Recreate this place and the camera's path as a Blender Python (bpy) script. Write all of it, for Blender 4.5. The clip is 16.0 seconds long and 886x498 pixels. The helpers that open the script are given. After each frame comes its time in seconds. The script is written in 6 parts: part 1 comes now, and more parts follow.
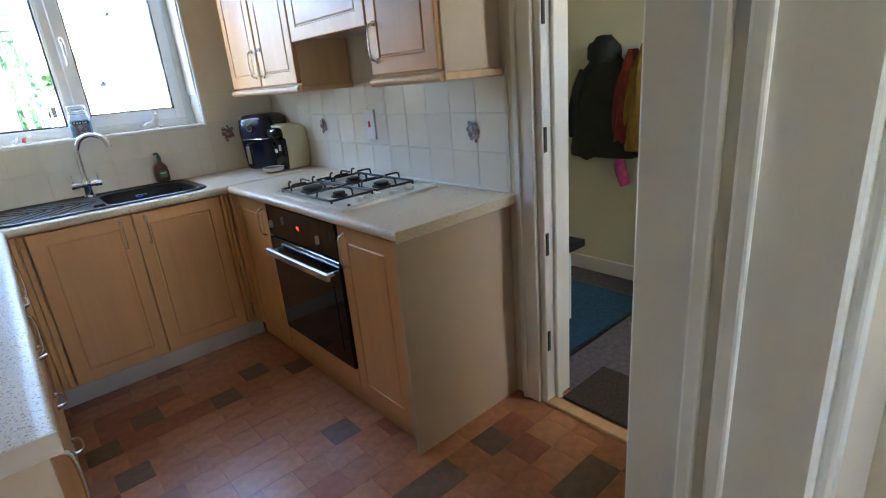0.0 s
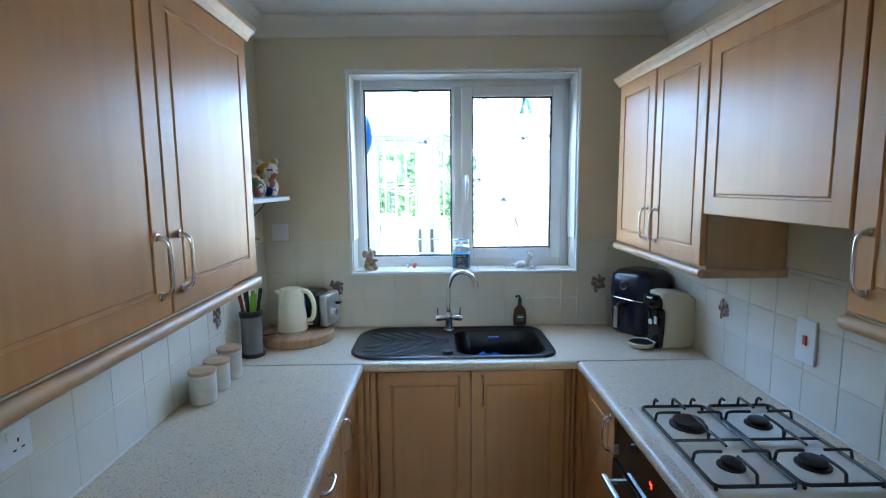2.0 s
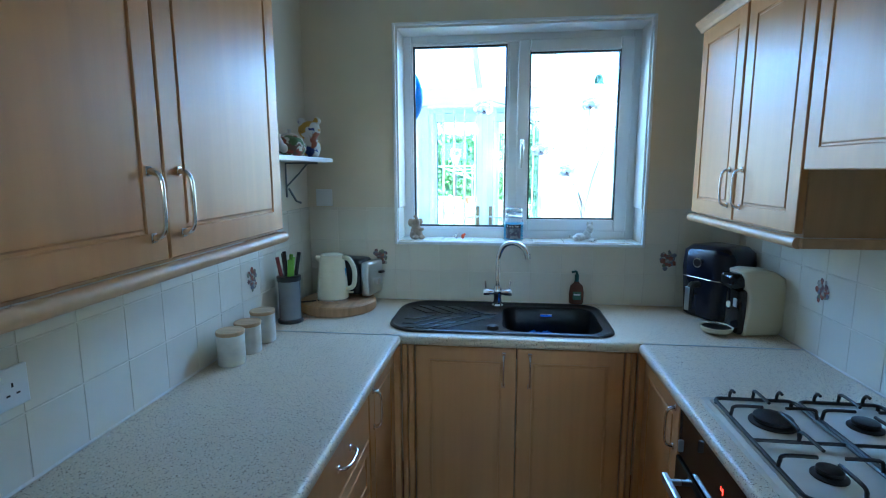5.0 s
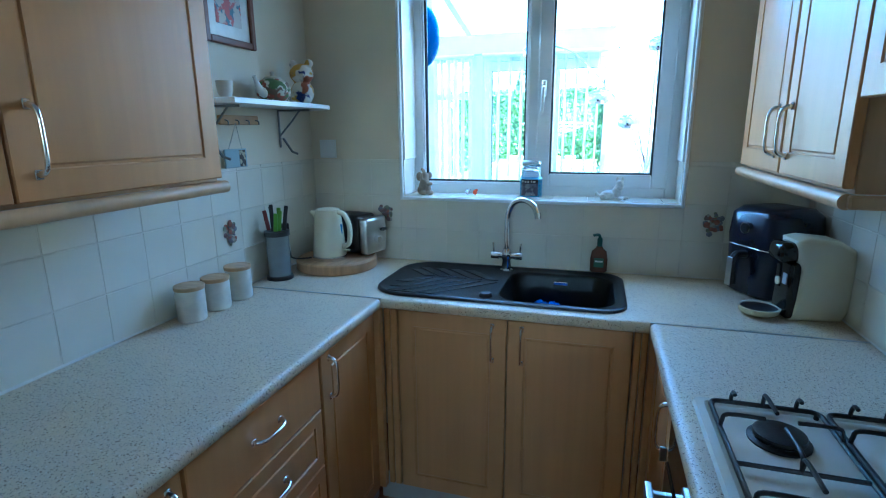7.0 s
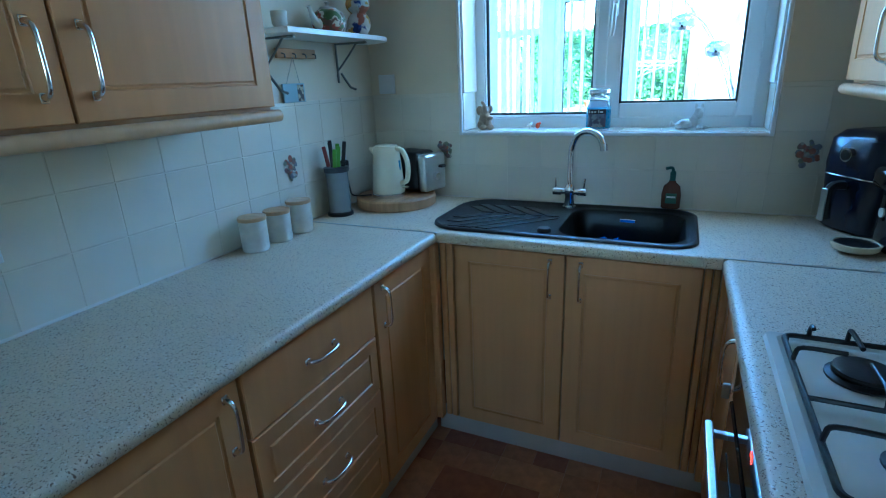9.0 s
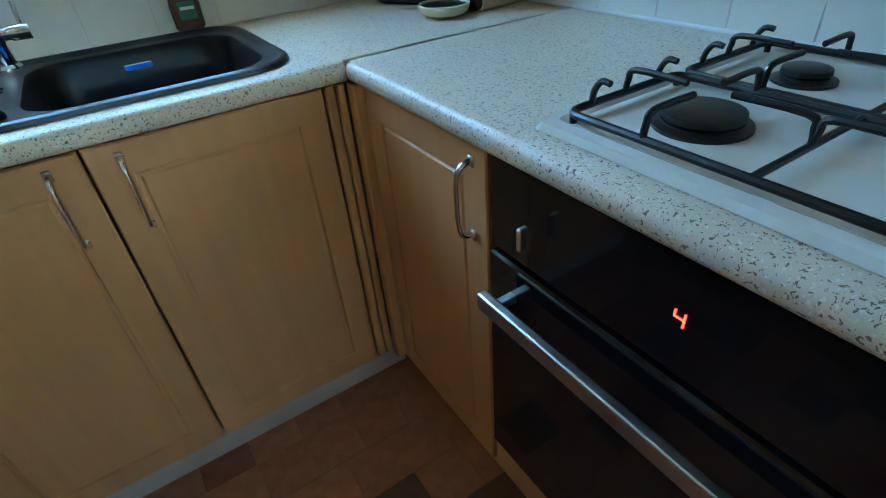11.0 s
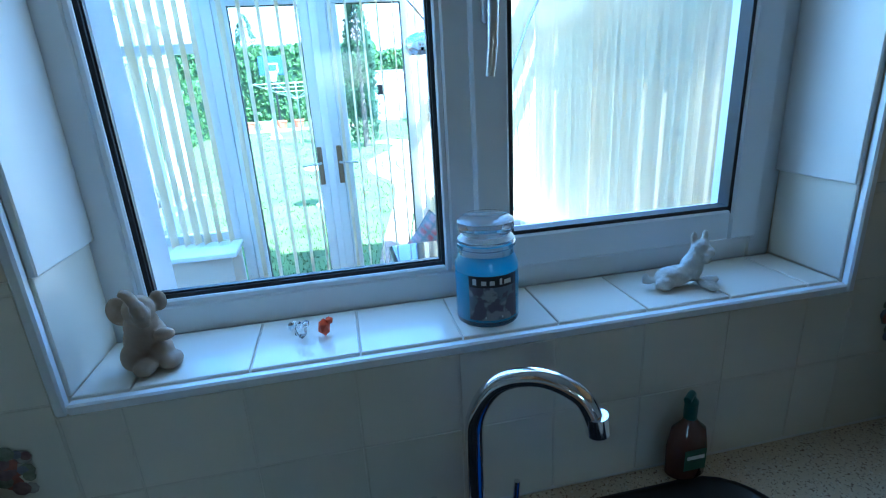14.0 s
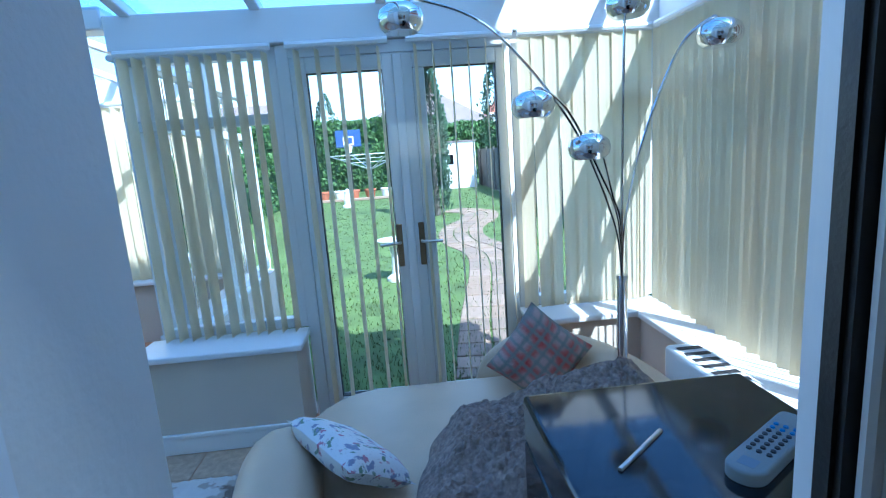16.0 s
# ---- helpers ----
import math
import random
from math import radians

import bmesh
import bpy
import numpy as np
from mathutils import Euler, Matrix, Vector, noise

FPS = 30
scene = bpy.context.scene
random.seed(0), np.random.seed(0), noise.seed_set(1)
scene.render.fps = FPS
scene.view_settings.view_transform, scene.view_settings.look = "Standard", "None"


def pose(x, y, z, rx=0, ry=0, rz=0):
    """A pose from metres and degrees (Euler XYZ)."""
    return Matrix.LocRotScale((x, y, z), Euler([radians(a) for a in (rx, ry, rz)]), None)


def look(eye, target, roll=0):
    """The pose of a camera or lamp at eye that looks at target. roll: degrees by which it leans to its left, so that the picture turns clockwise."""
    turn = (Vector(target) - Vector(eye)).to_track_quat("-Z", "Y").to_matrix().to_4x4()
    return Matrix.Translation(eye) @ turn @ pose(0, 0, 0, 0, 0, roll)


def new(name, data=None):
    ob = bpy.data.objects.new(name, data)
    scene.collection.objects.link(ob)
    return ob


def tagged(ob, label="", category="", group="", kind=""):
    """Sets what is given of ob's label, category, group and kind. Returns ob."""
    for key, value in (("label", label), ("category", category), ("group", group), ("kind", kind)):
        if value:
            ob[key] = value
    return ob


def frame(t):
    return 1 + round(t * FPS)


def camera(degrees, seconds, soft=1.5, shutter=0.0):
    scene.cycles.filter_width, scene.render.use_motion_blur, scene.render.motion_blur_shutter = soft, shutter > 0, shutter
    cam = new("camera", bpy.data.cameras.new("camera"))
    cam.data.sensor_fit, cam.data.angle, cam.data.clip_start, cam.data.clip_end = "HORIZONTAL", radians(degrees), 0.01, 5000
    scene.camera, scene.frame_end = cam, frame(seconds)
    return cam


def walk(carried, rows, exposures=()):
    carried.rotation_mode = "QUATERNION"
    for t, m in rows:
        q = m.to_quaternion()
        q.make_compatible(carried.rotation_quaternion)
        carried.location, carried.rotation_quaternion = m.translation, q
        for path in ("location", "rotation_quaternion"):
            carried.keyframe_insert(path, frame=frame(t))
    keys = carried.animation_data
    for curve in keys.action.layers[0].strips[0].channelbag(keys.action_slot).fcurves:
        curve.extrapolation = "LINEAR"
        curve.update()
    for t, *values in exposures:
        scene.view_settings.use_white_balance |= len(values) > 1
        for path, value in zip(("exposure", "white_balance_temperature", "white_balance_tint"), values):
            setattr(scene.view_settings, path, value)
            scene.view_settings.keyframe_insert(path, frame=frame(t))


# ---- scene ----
cam = camera(82.0, 16.0, soft=1.1)
# seconds, place, yaw, pitch, roll
PATH = [
    (0, 0.637, -3.371, 1.372, -41.96, -18.87, 4.83),
    (0.5, 0.815, -3.158, 1.431, -27.52, -16.00, 3.84),
    (1, 0.865, -2.914, 1.551, -13.71, -12.28, 1.98),
    (1.5, 0.934, -2.754, 1.631, -5.61, -8.62, 0.83),
    (2, 0.929, -2.728, 1.678, -0.70, -7.15, 0.59),
    (2.5, 0.887, -2.702, 1.676, 0.98, -6.63, 0.16),
    (3, 0.895, -2.699, 1.681, 2.28, -7.23, -0.01),
    (3.5, 0.893, -2.703, 1.681, 3.87, -8.04, -0.03),
    (5.8, 1.078, -2.407, 1.519, 7.51, -9.87, -0.12),
    (6, 1.095, -2.371, 1.515, 7.82, -10.86, -0.24),
    (6.5, 1.224, -2.278, 1.498, 11.66, -12.45, 0.08),
    (7, 1.341, -2.251, 1.518, 16.63, -13.13, 0.51),
    (7.5, 1.469, -2.241, 1.506, 23.01, -12.68, 1.44),
    (8, 1.421, -2.253, 1.554, 29.34, -13.64, 1.76),
    (8.5, 1.387, -2.247, 1.538, 31.75, -14.57, 2.21),
    (9, 1.386, -2.210, 1.443, 24.46, -18.33, 2.40),
    (9.5, 1.315, -2.031, 1.293, 7.53, -22.93, 4.13),
    (10, 1.221, -1.828, 1.152, -15.13, -29.51, 4.44),
    (12.3, 1.060, -1.344, 1.340, -37.63, -36.48, 3.86),
    (12.5, 1.016, -1.330, 1.446, -30.99, -36.54, 6.10),
    (13, 1.007, -1.228, 1.517, -19.60, -28.46, 6.77),
    (13.5, 0.944, -0.936, 1.537, -14.88, -22.10, 4.64),
    (14, 0.850, -0.657, 1.585, -12.09, -18.47, 3.14),
    (14.5, 0.831, -0.354, 1.589, -10.38, -16.88, 3.33),
    (15, 0.789, -0.191, 1.585, -8.60, -14.44, 3.95),
    (15.5, 0.771, -0.101, 1.591, -6.37, -12.16, 3.89),
    (16, 0.769, -0.070, 1.588, -4.90, -10.66, 4.06),
]
EXPOSURES = [
    (0.0, 5.25, 6050, 10), (0.5, 5.25, 5600, 8), (1.0, 5.05, 5550, 7), (2.0, 4.9, 5250, 4), (3.5, 4.6, 4850, -4), (6.0, 4.6, 4400, -6), (7.0, 4.6, 4300, -8), (8.0, 4.65, 4450, -6), (9.0, 4.5, 4050, -12), (10.0, 4.75, 4350, -15),
    (12.5, 5.45, 5050, -14), (13.0, 4.85, 4750, -6), (13.5, 4.1, 4950, 2), (14.0, 3.45, 4300, -4), (14.5, 2.85, 3950, -6), (15.0, 2.35, 4200, -1), (16.0, 1.85, 4750, 2)]
walk(cam, [(t, pose(x, y, z, 90 + pitch, roll, yaw)) for t, x, y, z, yaw, pitch, roll in PATH], EXPOSURES)

# world, sun, the kitchen window's daylight and two added lamps at assumed windows
world = bpy.data.worlds.new("sky")
scene.world = world
world.use_nodes = True
wn = world.node_tree.nodes
sky = wn.new("ShaderNodeTexSky")
sky.sky_type, sky.sun_disc = 'NISHITA', False
sky.sun_elevation, sky.sun_rotation = radians(49.7), radians(148)
wn["Background"].inputs["Strength"].default_value = 0.15
world.node_tree.links.new(sky.outputs[0], wn["Background"].inputs[0])
sun = new("sun", bpy.data.lights.new("sun", "SUN"))
sun.data.energy, sun.data.angle, sun.data.color = 3.0, radians(0.5), (1, 0.95, 0.86)
sun.matrix_world = look((4, -6.5, 9), (0, 0, 0))


def window_light(name, eye, target, w, h, power, color=(1, 1, 1)):
    ob = new(name, bpy.data.lights.new(name, "AREA"))
    ob.data.shape, ob.data.size, ob.data.size_y, ob.data.energy, ob.data.color = "RECTANGLE", w, h, power, color
    ob.matrix_world = look(eye, target)
    return ob


window_light("kitchen_window_daylight", (1.07, 0.24, 1.75), (1.07, -1, 1.15), 1.0, 0.9, 0.36, (0.80, 0.91, 1.0))
# added lamps: the dining and hall windows are assumed and out of view
window_light("dining_added_lamp", (1.05, -6.21, 1.7), (1.05, -3, 1.4), 0.6, 0.5, 0.085, (1.0, 0.97, 0.92))
window_light("hall_added_lamp", (2.95, -4.19, 1.82), (3.15, -2.2, 0.3), 0.4, 0.44, 0.27, (1.0, 0.97, 0.9))


# ---- materials ----
def mat(name, color, rough=0.5, metal=0.0, vary=0.12, scale=6.0, bump=0.0, bscale=60.0, rnd=0.0, stretch=(1, 1, 1), spec=0.5):
    m = bpy.data.materials.new(name)
    m.use_nodes = True
    nt = m.node_tree
    b = nt.nodes["Principled BSDF"]
    b.inputs["Roughness"].default_value, b.inputs["Metallic"].default_value = rough, metal
    b.inputs["Specular IOR Level"].default_value = spec
    tc = nt.nodes.new("ShaderNodeTexCoord")
    mp = nt.nodes.new("ShaderNodeMapping")
    mp.inputs["Scale"].default_value = stretch
    nt.links.new(tc.outputs["Object"], mp.inputs[0])
    n1 = nt.nodes.new("ShaderNodeTexNoise")
    n1.inputs["Scale"].default_value, n1.inputs["Detail"].default_value = scale, 6
    nt.links.new(mp.outputs[0], n1.inputs["Vector"])
    ramp = nt.nodes.new("ShaderNodeValToRGB")
    ramp.color_ramp.elements[0].position, ramp.color_ramp.elements[1].position = 0.3, 0.7
    ramp.color_ramp.elements[0].color = (*[c * (1 - vary) for c in color], 1)
    ramp.color_ramp.elements[1].color = (*[min(1, c * (1 + vary)) for c in color], 1)
    nt.links.new(n1.outputs[0], ramp.inputs[0])
    out = ramp.outputs[0]
    if rnd:
        oi = nt.nodes.new("ShaderNodeObjectInfo")
        mr = nt.nodes.new("ShaderNodeMapRange")
        mr.inputs["To Min"].default_value, mr.inputs["To Max"].default_value = 1 - rnd, 1 + rnd
        nt.links.new(oi.outputs["Random"], mr.inputs[0])
        mx = nt.nodes.new("ShaderNodeVectorMath")
        mx.operation = 'SCALE'
        nt.links.new(out, mx.inputs[0])
        nt.links.new(mr.outputs[0], mx.inputs["Scale"])
        out = mx.outputs[0]
    nt.links.new(out, b.inputs["Base Color"])
    if bump:
        n2 = nt.nodes.new("ShaderNodeTexNoise")
        n2.inputs["Scale"].default_value, n2.inputs["Detail"].default_value = bscale, 4
        nt.links.new(mp.outputs[0], n2.inputs["Vector"])
        bp = nt.nodes.new("ShaderNodeBump")
        bp.inputs["Strength"].default_value, bp.inputs["Distance"].default_value = bump, 0.004
        nt.links.new(n2.outputs[0], bp.inputs["Height"])
        nt.links.new(bp.outputs[0], b.inputs["Normal"])
    return m


def speckled(name, base, dark, light):
    m = mat(name, base, 0.42, vary=0.04, scale=3)
    nt = m.node_tree
    b = nt.nodes["Principled BSDF"]
    under = b.inputs["Base Color"].links[0].from_socket
    tc = nt.nodes.new("ShaderNodeTexCoord")
    for sc, lo, hi, col in ((195, 0.635, 0.675, dark), (220, 0.62, 0.68, light), (280, 0.635, 0.675, dark)):
        n = nt.nodes.new("ShaderNodeTexNoise")
        n.inputs["Scale"].default_value, n.inputs["Detail"].default_value, n.inputs["Distortion"].default_value = sc, 1.5, 0.6
        nt.links.new(tc.outputs["Object"], n.inputs["Vector"])
        r = nt.nodes.new("ShaderNodeValToRGB")
        r.color_ramp.elements[0].position, r.color_ramp.elements[1].position = lo, hi
        nt.links.new(n.outputs[0], r.inputs[0])
        mx = nt.nodes.new("ShaderNodeMix")
        mx.data_type = 'RGBA'
        nt.links.new(r.outputs[0], mx.inputs["Factor"])
        nt.links.new(under, mx.inputs[6])
        mx.inputs[7].default_value = (*col, 1)
        under = mx.outputs[2]
    nt.links.new(under, b.inputs["Base Color"])
    return m


def choice(name, cols, rough, bump=0.15, vary=0.2, scale=25):
    """Pieces that each take one of several colours, with mottling."""
    m = mat(name, (0.5, 0.5, 0.5), rough, vary=vary, scale=scale, bump=bump, bscale=90)
    nt = m.node_tree
    b = nt.nodes["Principled BSDF"]
    under = b.inputs["Base Color"].links[0].from_socket
    oi = nt.nodes.new("ShaderNodeObjectInfo")
    r = nt.nodes.new("ShaderNodeValToRGB")
    r.color_ramp.interpolation = 'CONSTANT'
    e = r.color_ramp.elements
    while len(e) < len(cols):
        e.new(0.5)
    for i, c in enumerate(cols):
        e[i].position, e[i].color = i / len(cols), (*[min(1, v * 2) for v in c], 1)
    nt.links.new(oi.outputs["Random"], r.inputs[0])
    mx = nt.nodes.new("ShaderNodeMix")
    mx.data_type, mx.blend_type = 'RGBA', 'MULTIPLY'
    mx.inputs["Factor"].default_value = 1
    nt.links.new(under, mx.inputs[6])
    nt.links.new(r.outputs[0], mx.inputs[7])
    nt.links.new(mx.outputs[2], b.inputs["Base Color"])
    return m


def glass(name, color=(1, 1, 1), rough=0.0, mixed=0.92):
    """Thin pane: mostly clear with a faint mirror."""
    m = bpy.data.materials.new(name)
    m.use_nodes = True
    nt = m.node_tree
    nt.nodes.remove(nt.nodes["Principled BSDF"])
    t, g, mx = (nt.nodes.new(k) for k in ("ShaderNodeBsdfTransparent", "ShaderNodeBsdfGlossy", "ShaderNodeMixShader"))
    t.inputs[0].default_value = (*color, 1)
    g.inputs["Roughness"].default_value = rough
    mx.inputs[0].default_value = 0.015
    nt.links.new(t.outputs[0], mx.inputs[1])
    nt.links.new(g.outputs[0], mx.inputs[2])
    nt.links.new(mx.outputs[0], nt.nodes["Material Output"].inputs[0])
    return m


def solid_glass(name, color):
    m = mat(name, color, 0.03, vary=0.0)
    m.node_tree.nodes["Principled BSDF"].inputs["Transmission Weight"].default_value = 0.95
    return m


def fabric_through(name, color, share=0.45):
    m = mat(name, color, 0.85, vary=0.05, scale=40, bump=0.2, bscale=300)
    nt = m.node_tree
    b = nt.nodes["Principled BSDF"]
    tr, mx = nt.nodes.new("ShaderNodeBsdfTranslucent"), nt.nodes.new("ShaderNodeMixShader")
    tr.inputs[0].default_value = (*color, 1)
    mx.inputs[0].default_value = share
    nt.links.new(b.outputs[0], mx.inputs[1])
    nt.links.new(tr.outputs[0], mx.inputs[2])
    nt.links.new(mx.outputs[0], nt.nodes["Material Output"].inputs[0])
    return m


def emit(name, color, power):
    m = mat(name, color, 0.4, vary=0)
    b = m.node_tree.nodes["Principled BSDF"]
    b.inputs["Emission Color"].default_value, b.inputs["Emission Strength"].default_value = (*color, 1), power
    return m


M_WALL = mat("cream_emulsion", (0.71, 0.63, 0.49), 0.8, vary=0.05, scale=2.5, bump=0.12, bscale=160)
M_WALLY = mat("pale_yellow_emulsion", (0.72, 0.68, 0.50), 0.85, vary=0.04, scale=2, bump=0.1, bscale=140)
M_CEIL = mat("white_ceiling_paint", (0.78, 0.75, 0.70), 0.9, vary=0.04, scale=3, bump=0.2, bscale=90)
M_TILE = mat("cream_glazed_tile", (0.74, 0.69, 0.58), 0.16, vary=0.04, scale=5, bump=0.05, bscale=18, rnd=0.03)
M_GROUT = mat("pale_grout", (0.68, 0.63, 0.53), 0.9, vary=0.12, scale=12, bump=0.2)
M_BEECH = mat("beech_foil", (0.60, 0.305, 0.11), 0.36, vary=0.05, scale=1.6, bump=0.04, bscale=30, stretch=(18, 18, 0.9), rnd=0.03)
M_BEECHE = mat("pale_beech_edge", (0.60, 0.38, 0.20), 0.4, vary=0.08, scale=3, stretch=(10, 10, 1))
M_PALE = mat("pale_beige_panel", (0.50, 0.37, 0.25), 0.45, vary=0.05, scale=3, bump=0.04)
M_KICK = mat("grey_beige_plinth", (0.50, 0.43, 0.36), 0.35, vary=0.08, scale=4, bump=0.05)
M_TOP = speckled("speckled_cream_laminate", (0.69, 0.58, 0.41), (0.20, 0.125, 0.075), (0.80, 0.73, 0.62))
M_CHROME = mat("polished_chrome", (0.78, 0.78, 0.80), 0.07, 1.0, vary=0.02)
M_STEEL = mat("brushed_steel", (0.62, 0.62, 0.62), 0.28, 1.0, vary=0.06, scale=8, stretch=(1, 40, 1))
M_BLACK = mat("black_plastic", (0.012, 0.012, 0.014), 0.3, vary=0.2, bump=0.03)
M_SINK = mat("black_composite", (0.005, 0.005, 0.006), 0.30, vary=0.25, scale=60, bump=0.10, bscale=350, spec=0.35)
M_IRON = mat("black_enamel_iron", (0.01, 0.01, 0.011), 0.42, vary=0.2, scale=30, bump=0.12, bscale=220)
M_ENAMEL = mat("cream_enamel", (0.72, 0.66, 0.55), 0.18, vary=0.05, scale=7)
M_OVEN = mat("black_oven_glass", (0.006, 0.006, 0.007), 0.06, vary=0.1)
M_UPVC = mat("white_upvc", (0.80, 0.81, 0.82), 0.3, vary=0.03, scale=3)
M_GASKET = mat("black_gasket", (0.015, 0.015, 0.017), 0.6)
M_WHITE = mat("white_gloss_paint", (0.74, 0.71, 0.66), 0.3, vary=0.05, scale=4, bump=0.04)
M_GLASS = glass("window_glass")
M_ROOFG = glass("blue_tinted_roof_glass", (0.80, 0.91, 1.0))
M_CREAM = mat("cream_plastic", (0.76, 0.70, 0.52), 0.25, vary=0.03)
M_WOOD = mat("oak_board", (0.42, 0.25, 0.12), 0.5, vary=0.2, scale=4, stretch=(12, 1, 1), bump=0.1)
M_FLOOR = choice("mottled_terracotta", ((0.42, 0.18, 0.085), (0.37, 0.15, 0.07), (0.46, 0.21, 0.10), (0.40, 0.17, 0.08), (0.16, 0.095, 0.062), (0.44, 0.19, 0.09), (0.30, 0.105, 0.055), (0.41, 0.175, 0.085)), 0.30)
M_FJOINT = mat("sandy_joint", (0.38, 0.17, 0.085), 0.7, vary=0.15, scale=20)
M_FGLASS = solid_glass("clear_glass", (0.95, 0.97, 1.0))
M_BLIND = fabric_through("cream_blind_fabric", (0.86, 0.80, 0.65), 0.65)
M_CTILE = choice("buff_stone_tile", ((0.46, 0.34, 0.23), (0.50, 0.38, 0.26), (0.42, 0.31, 0.21)), 0.45)


# ---- mesh helpers ----
ORIGIN = {}


def thing(name, at, label, category, group="", kind=""):
    ob = new(name)
    ob.empty_display_size = 0.05
    ob.location = at
    ORIGIN[ob.name] = Vector(at)
    return tagged(ob, label, category, group, kind)


def part(name, bm, material, parent=None, label="", smooth=False):
    """Links a bmesh, given in the world's coordinates, as one mesh under its parent."""
    me = bpy.data.meshes.new(name)
    o = ORIGIN.get(parent.name, Vector()) if parent else Vector()
    bmesh.ops.recalc_face_normals(bm, faces=bm.faces)
    bm.transform(Matrix.Translation(-o))
    bm.to_mesh(me)
    bm.free()
    me.materials.append(material)
    if smooth:
        for p in me.polygons:
            p.use_smooth = True
        me.set_sharp_from_angle(angle=radians(40))
    ob = new(name, me)
    ob.parent = parent
    ORIGIN[ob.name] = o
    return tagged(ob, label)


def setting(name, bm, material, label, category):
    return tagged(part(name, bm, material), label, category, kind="structure")


def box(x0, x1, y0, y1, z0, z1, bev=0.0, bm=None, seg=1):
    b = bmesh.new()
    bmesh.ops.create_cube(b, size=1, matrix=Matrix.Translation(((x0 + x1) / 2, (y0 + y1) / 2, (z0 + z1) / 2)) @ Matrix.Diagonal((abs(x1 - x0), abs(y1 - y0), abs(z1 - z0), 1)))
    if bev:
        bmesh.ops.bevel(b, geom=b.edges[:] + b.verts[:], offset=bev, segments=seg, affect='EDGES', profile=0.5)
    return join(bm, b) if bm else b


def join(bm, other):
    me = bpy.data.meshes.new("tmp")
    other.to_mesh(me)
    other.free()
    bm.from_mesh(me)
    bpy.data.meshes.remove(me)
    return bm


def lathe(profile, at, n=28, sx=1.0, sy=1.0, bm=None):
    """profile: (radius, height) from below to above."""
    b = bm or bmesh.new()
    rings = []
    for r, z in profile:
        if r < 1e-5:
            rings.append([b.verts.new((at[0], at[1], at[2] + z))])
        else:
            rings.append([b.verts.new((at[0] + sx * r * math.cos(i * math.tau / n), at[1] + sy * r * math.sin(i * math.tau / n), at[2] + z)) for i in range(n)])
    for a, c in zip(rings, rings[1:]):
        for i in range(n):
            j = (i + 1) % n
            if len(a) == 1 and len(c) == 1:
                continue
            if len(a) == 1:
                b.faces.new((a[0], c[i], c[j]))
            elif len(c) == 1:
                b.faces.new((a[i], a[j], c[0]))
            else:
                b.faces.new((a[i], a[j], c[j], c[i]))
    for ring, flip in ((rings[0], True), (rings[-1], False)):
        if len(ring) > 1:
            b.faces.new(ring[::-1] if flip else ring)
    return b


def tube(pts, r, n=10, bm=None, ends=True):
    """A round bar along points; r is one radius or one for each point."""
    b = bm or bmesh.new()
    pts = [Vector(p) for p in pts]
    rs = r if isinstance(r, (list, tuple)) else [r] * len(pts)
    side, rings = None, []
    for i, p in enumerate(pts):
        d = (pts[min(i + 1, len(pts) - 1)] - pts[max(i - 1, 0)]).normalized()
        if side is None:
            side = d.orthogonal().normalized()
        side = (side - d * side.dot(d)).normalized()
        up = d.cross(side)
        rings.append([b.verts.new(p + rs[i] * (side * math.cos(k * math.tau / n) + up * math.sin(k * math.tau / n))) for k in range(n)])
    for a, c in zip(rings, rings[1:]):
        for k in range(n):
            b.faces.new((a[k], a[(k + 1) % n], c[(k + 1) % n], c[k]))
    if ends:
        b.faces.new(rings[0][::-1]), b.faces.new(rings[-1])
    return b


def curve(pts, n=6):
    """A smooth line through points."""
    pts = [Vector(p) for p in pts]
    out = []
    for i in range(len(pts) - 1):
        p0, p1, p2, p3 = pts[max(i - 1, 0)], pts[i], pts[i + 1], pts[min(i + 2, len(pts) - 1)]
        for k in range(n):
            t = k / n
            out.append(0.5 * ((2 * p1) + (p2 - p0) * t + (2 * p0 - 5 * p1 + 4 * p2 - p3) * t * t + (3 * p1 - p0 - 3 * p2 + p3) * t ** 3))
    return out + [pts[-1]]


def prism(outline, z0, z1, bev=0.0, seg=2):
    """An upright slab with the given (x, y) outline."""
    b = bmesh.new()
    lo = [b.verts.new((x, y, z0)) for x, y in outline]
    f = b.faces.new(lo)
    ext = bmesh.ops.extrude_face_region(b, geom=[f])
    top = [v for v in ext["geom"] if isinstance(v, bmesh.types.BMVert)]
    for v in top:
        v.co.z = z1
    if bev:
        es = [e for e in b.edges if abs(e.verts[0].co.z - e.verts[1].co.z) < 1e-6 and e.verts[0].co.z > (z0 + z1) / 2]
        bmesh.ops.bevel(b, geom=es, offset=bev, segments=seg, affect='EDGES', profile=0.5)
    return b


def rounded(x0, x1, y0, y1, r, n=6):
    """A rectangle's outline with round corners; r one radius or four (from x1 y1 anticlockwise)."""
    rs = r if isinstance(r, (list, tuple)) else [r] * 4
    out = []
    for k, (cx, cy, sx, sy) in enumerate(((x1, y1, -1, -1), (x0, y1, 1, -1), (x0, y0, 1, 1), (x1, y0, -1, 1))):
        q = rs[k]
        for i in range(n + 1):
            a = math.pi / 2 * (k + i / n)
            out.append((cx + sx * q + q * math.cos(a), cy + sy * q + q * math.sin(a)))
    return out


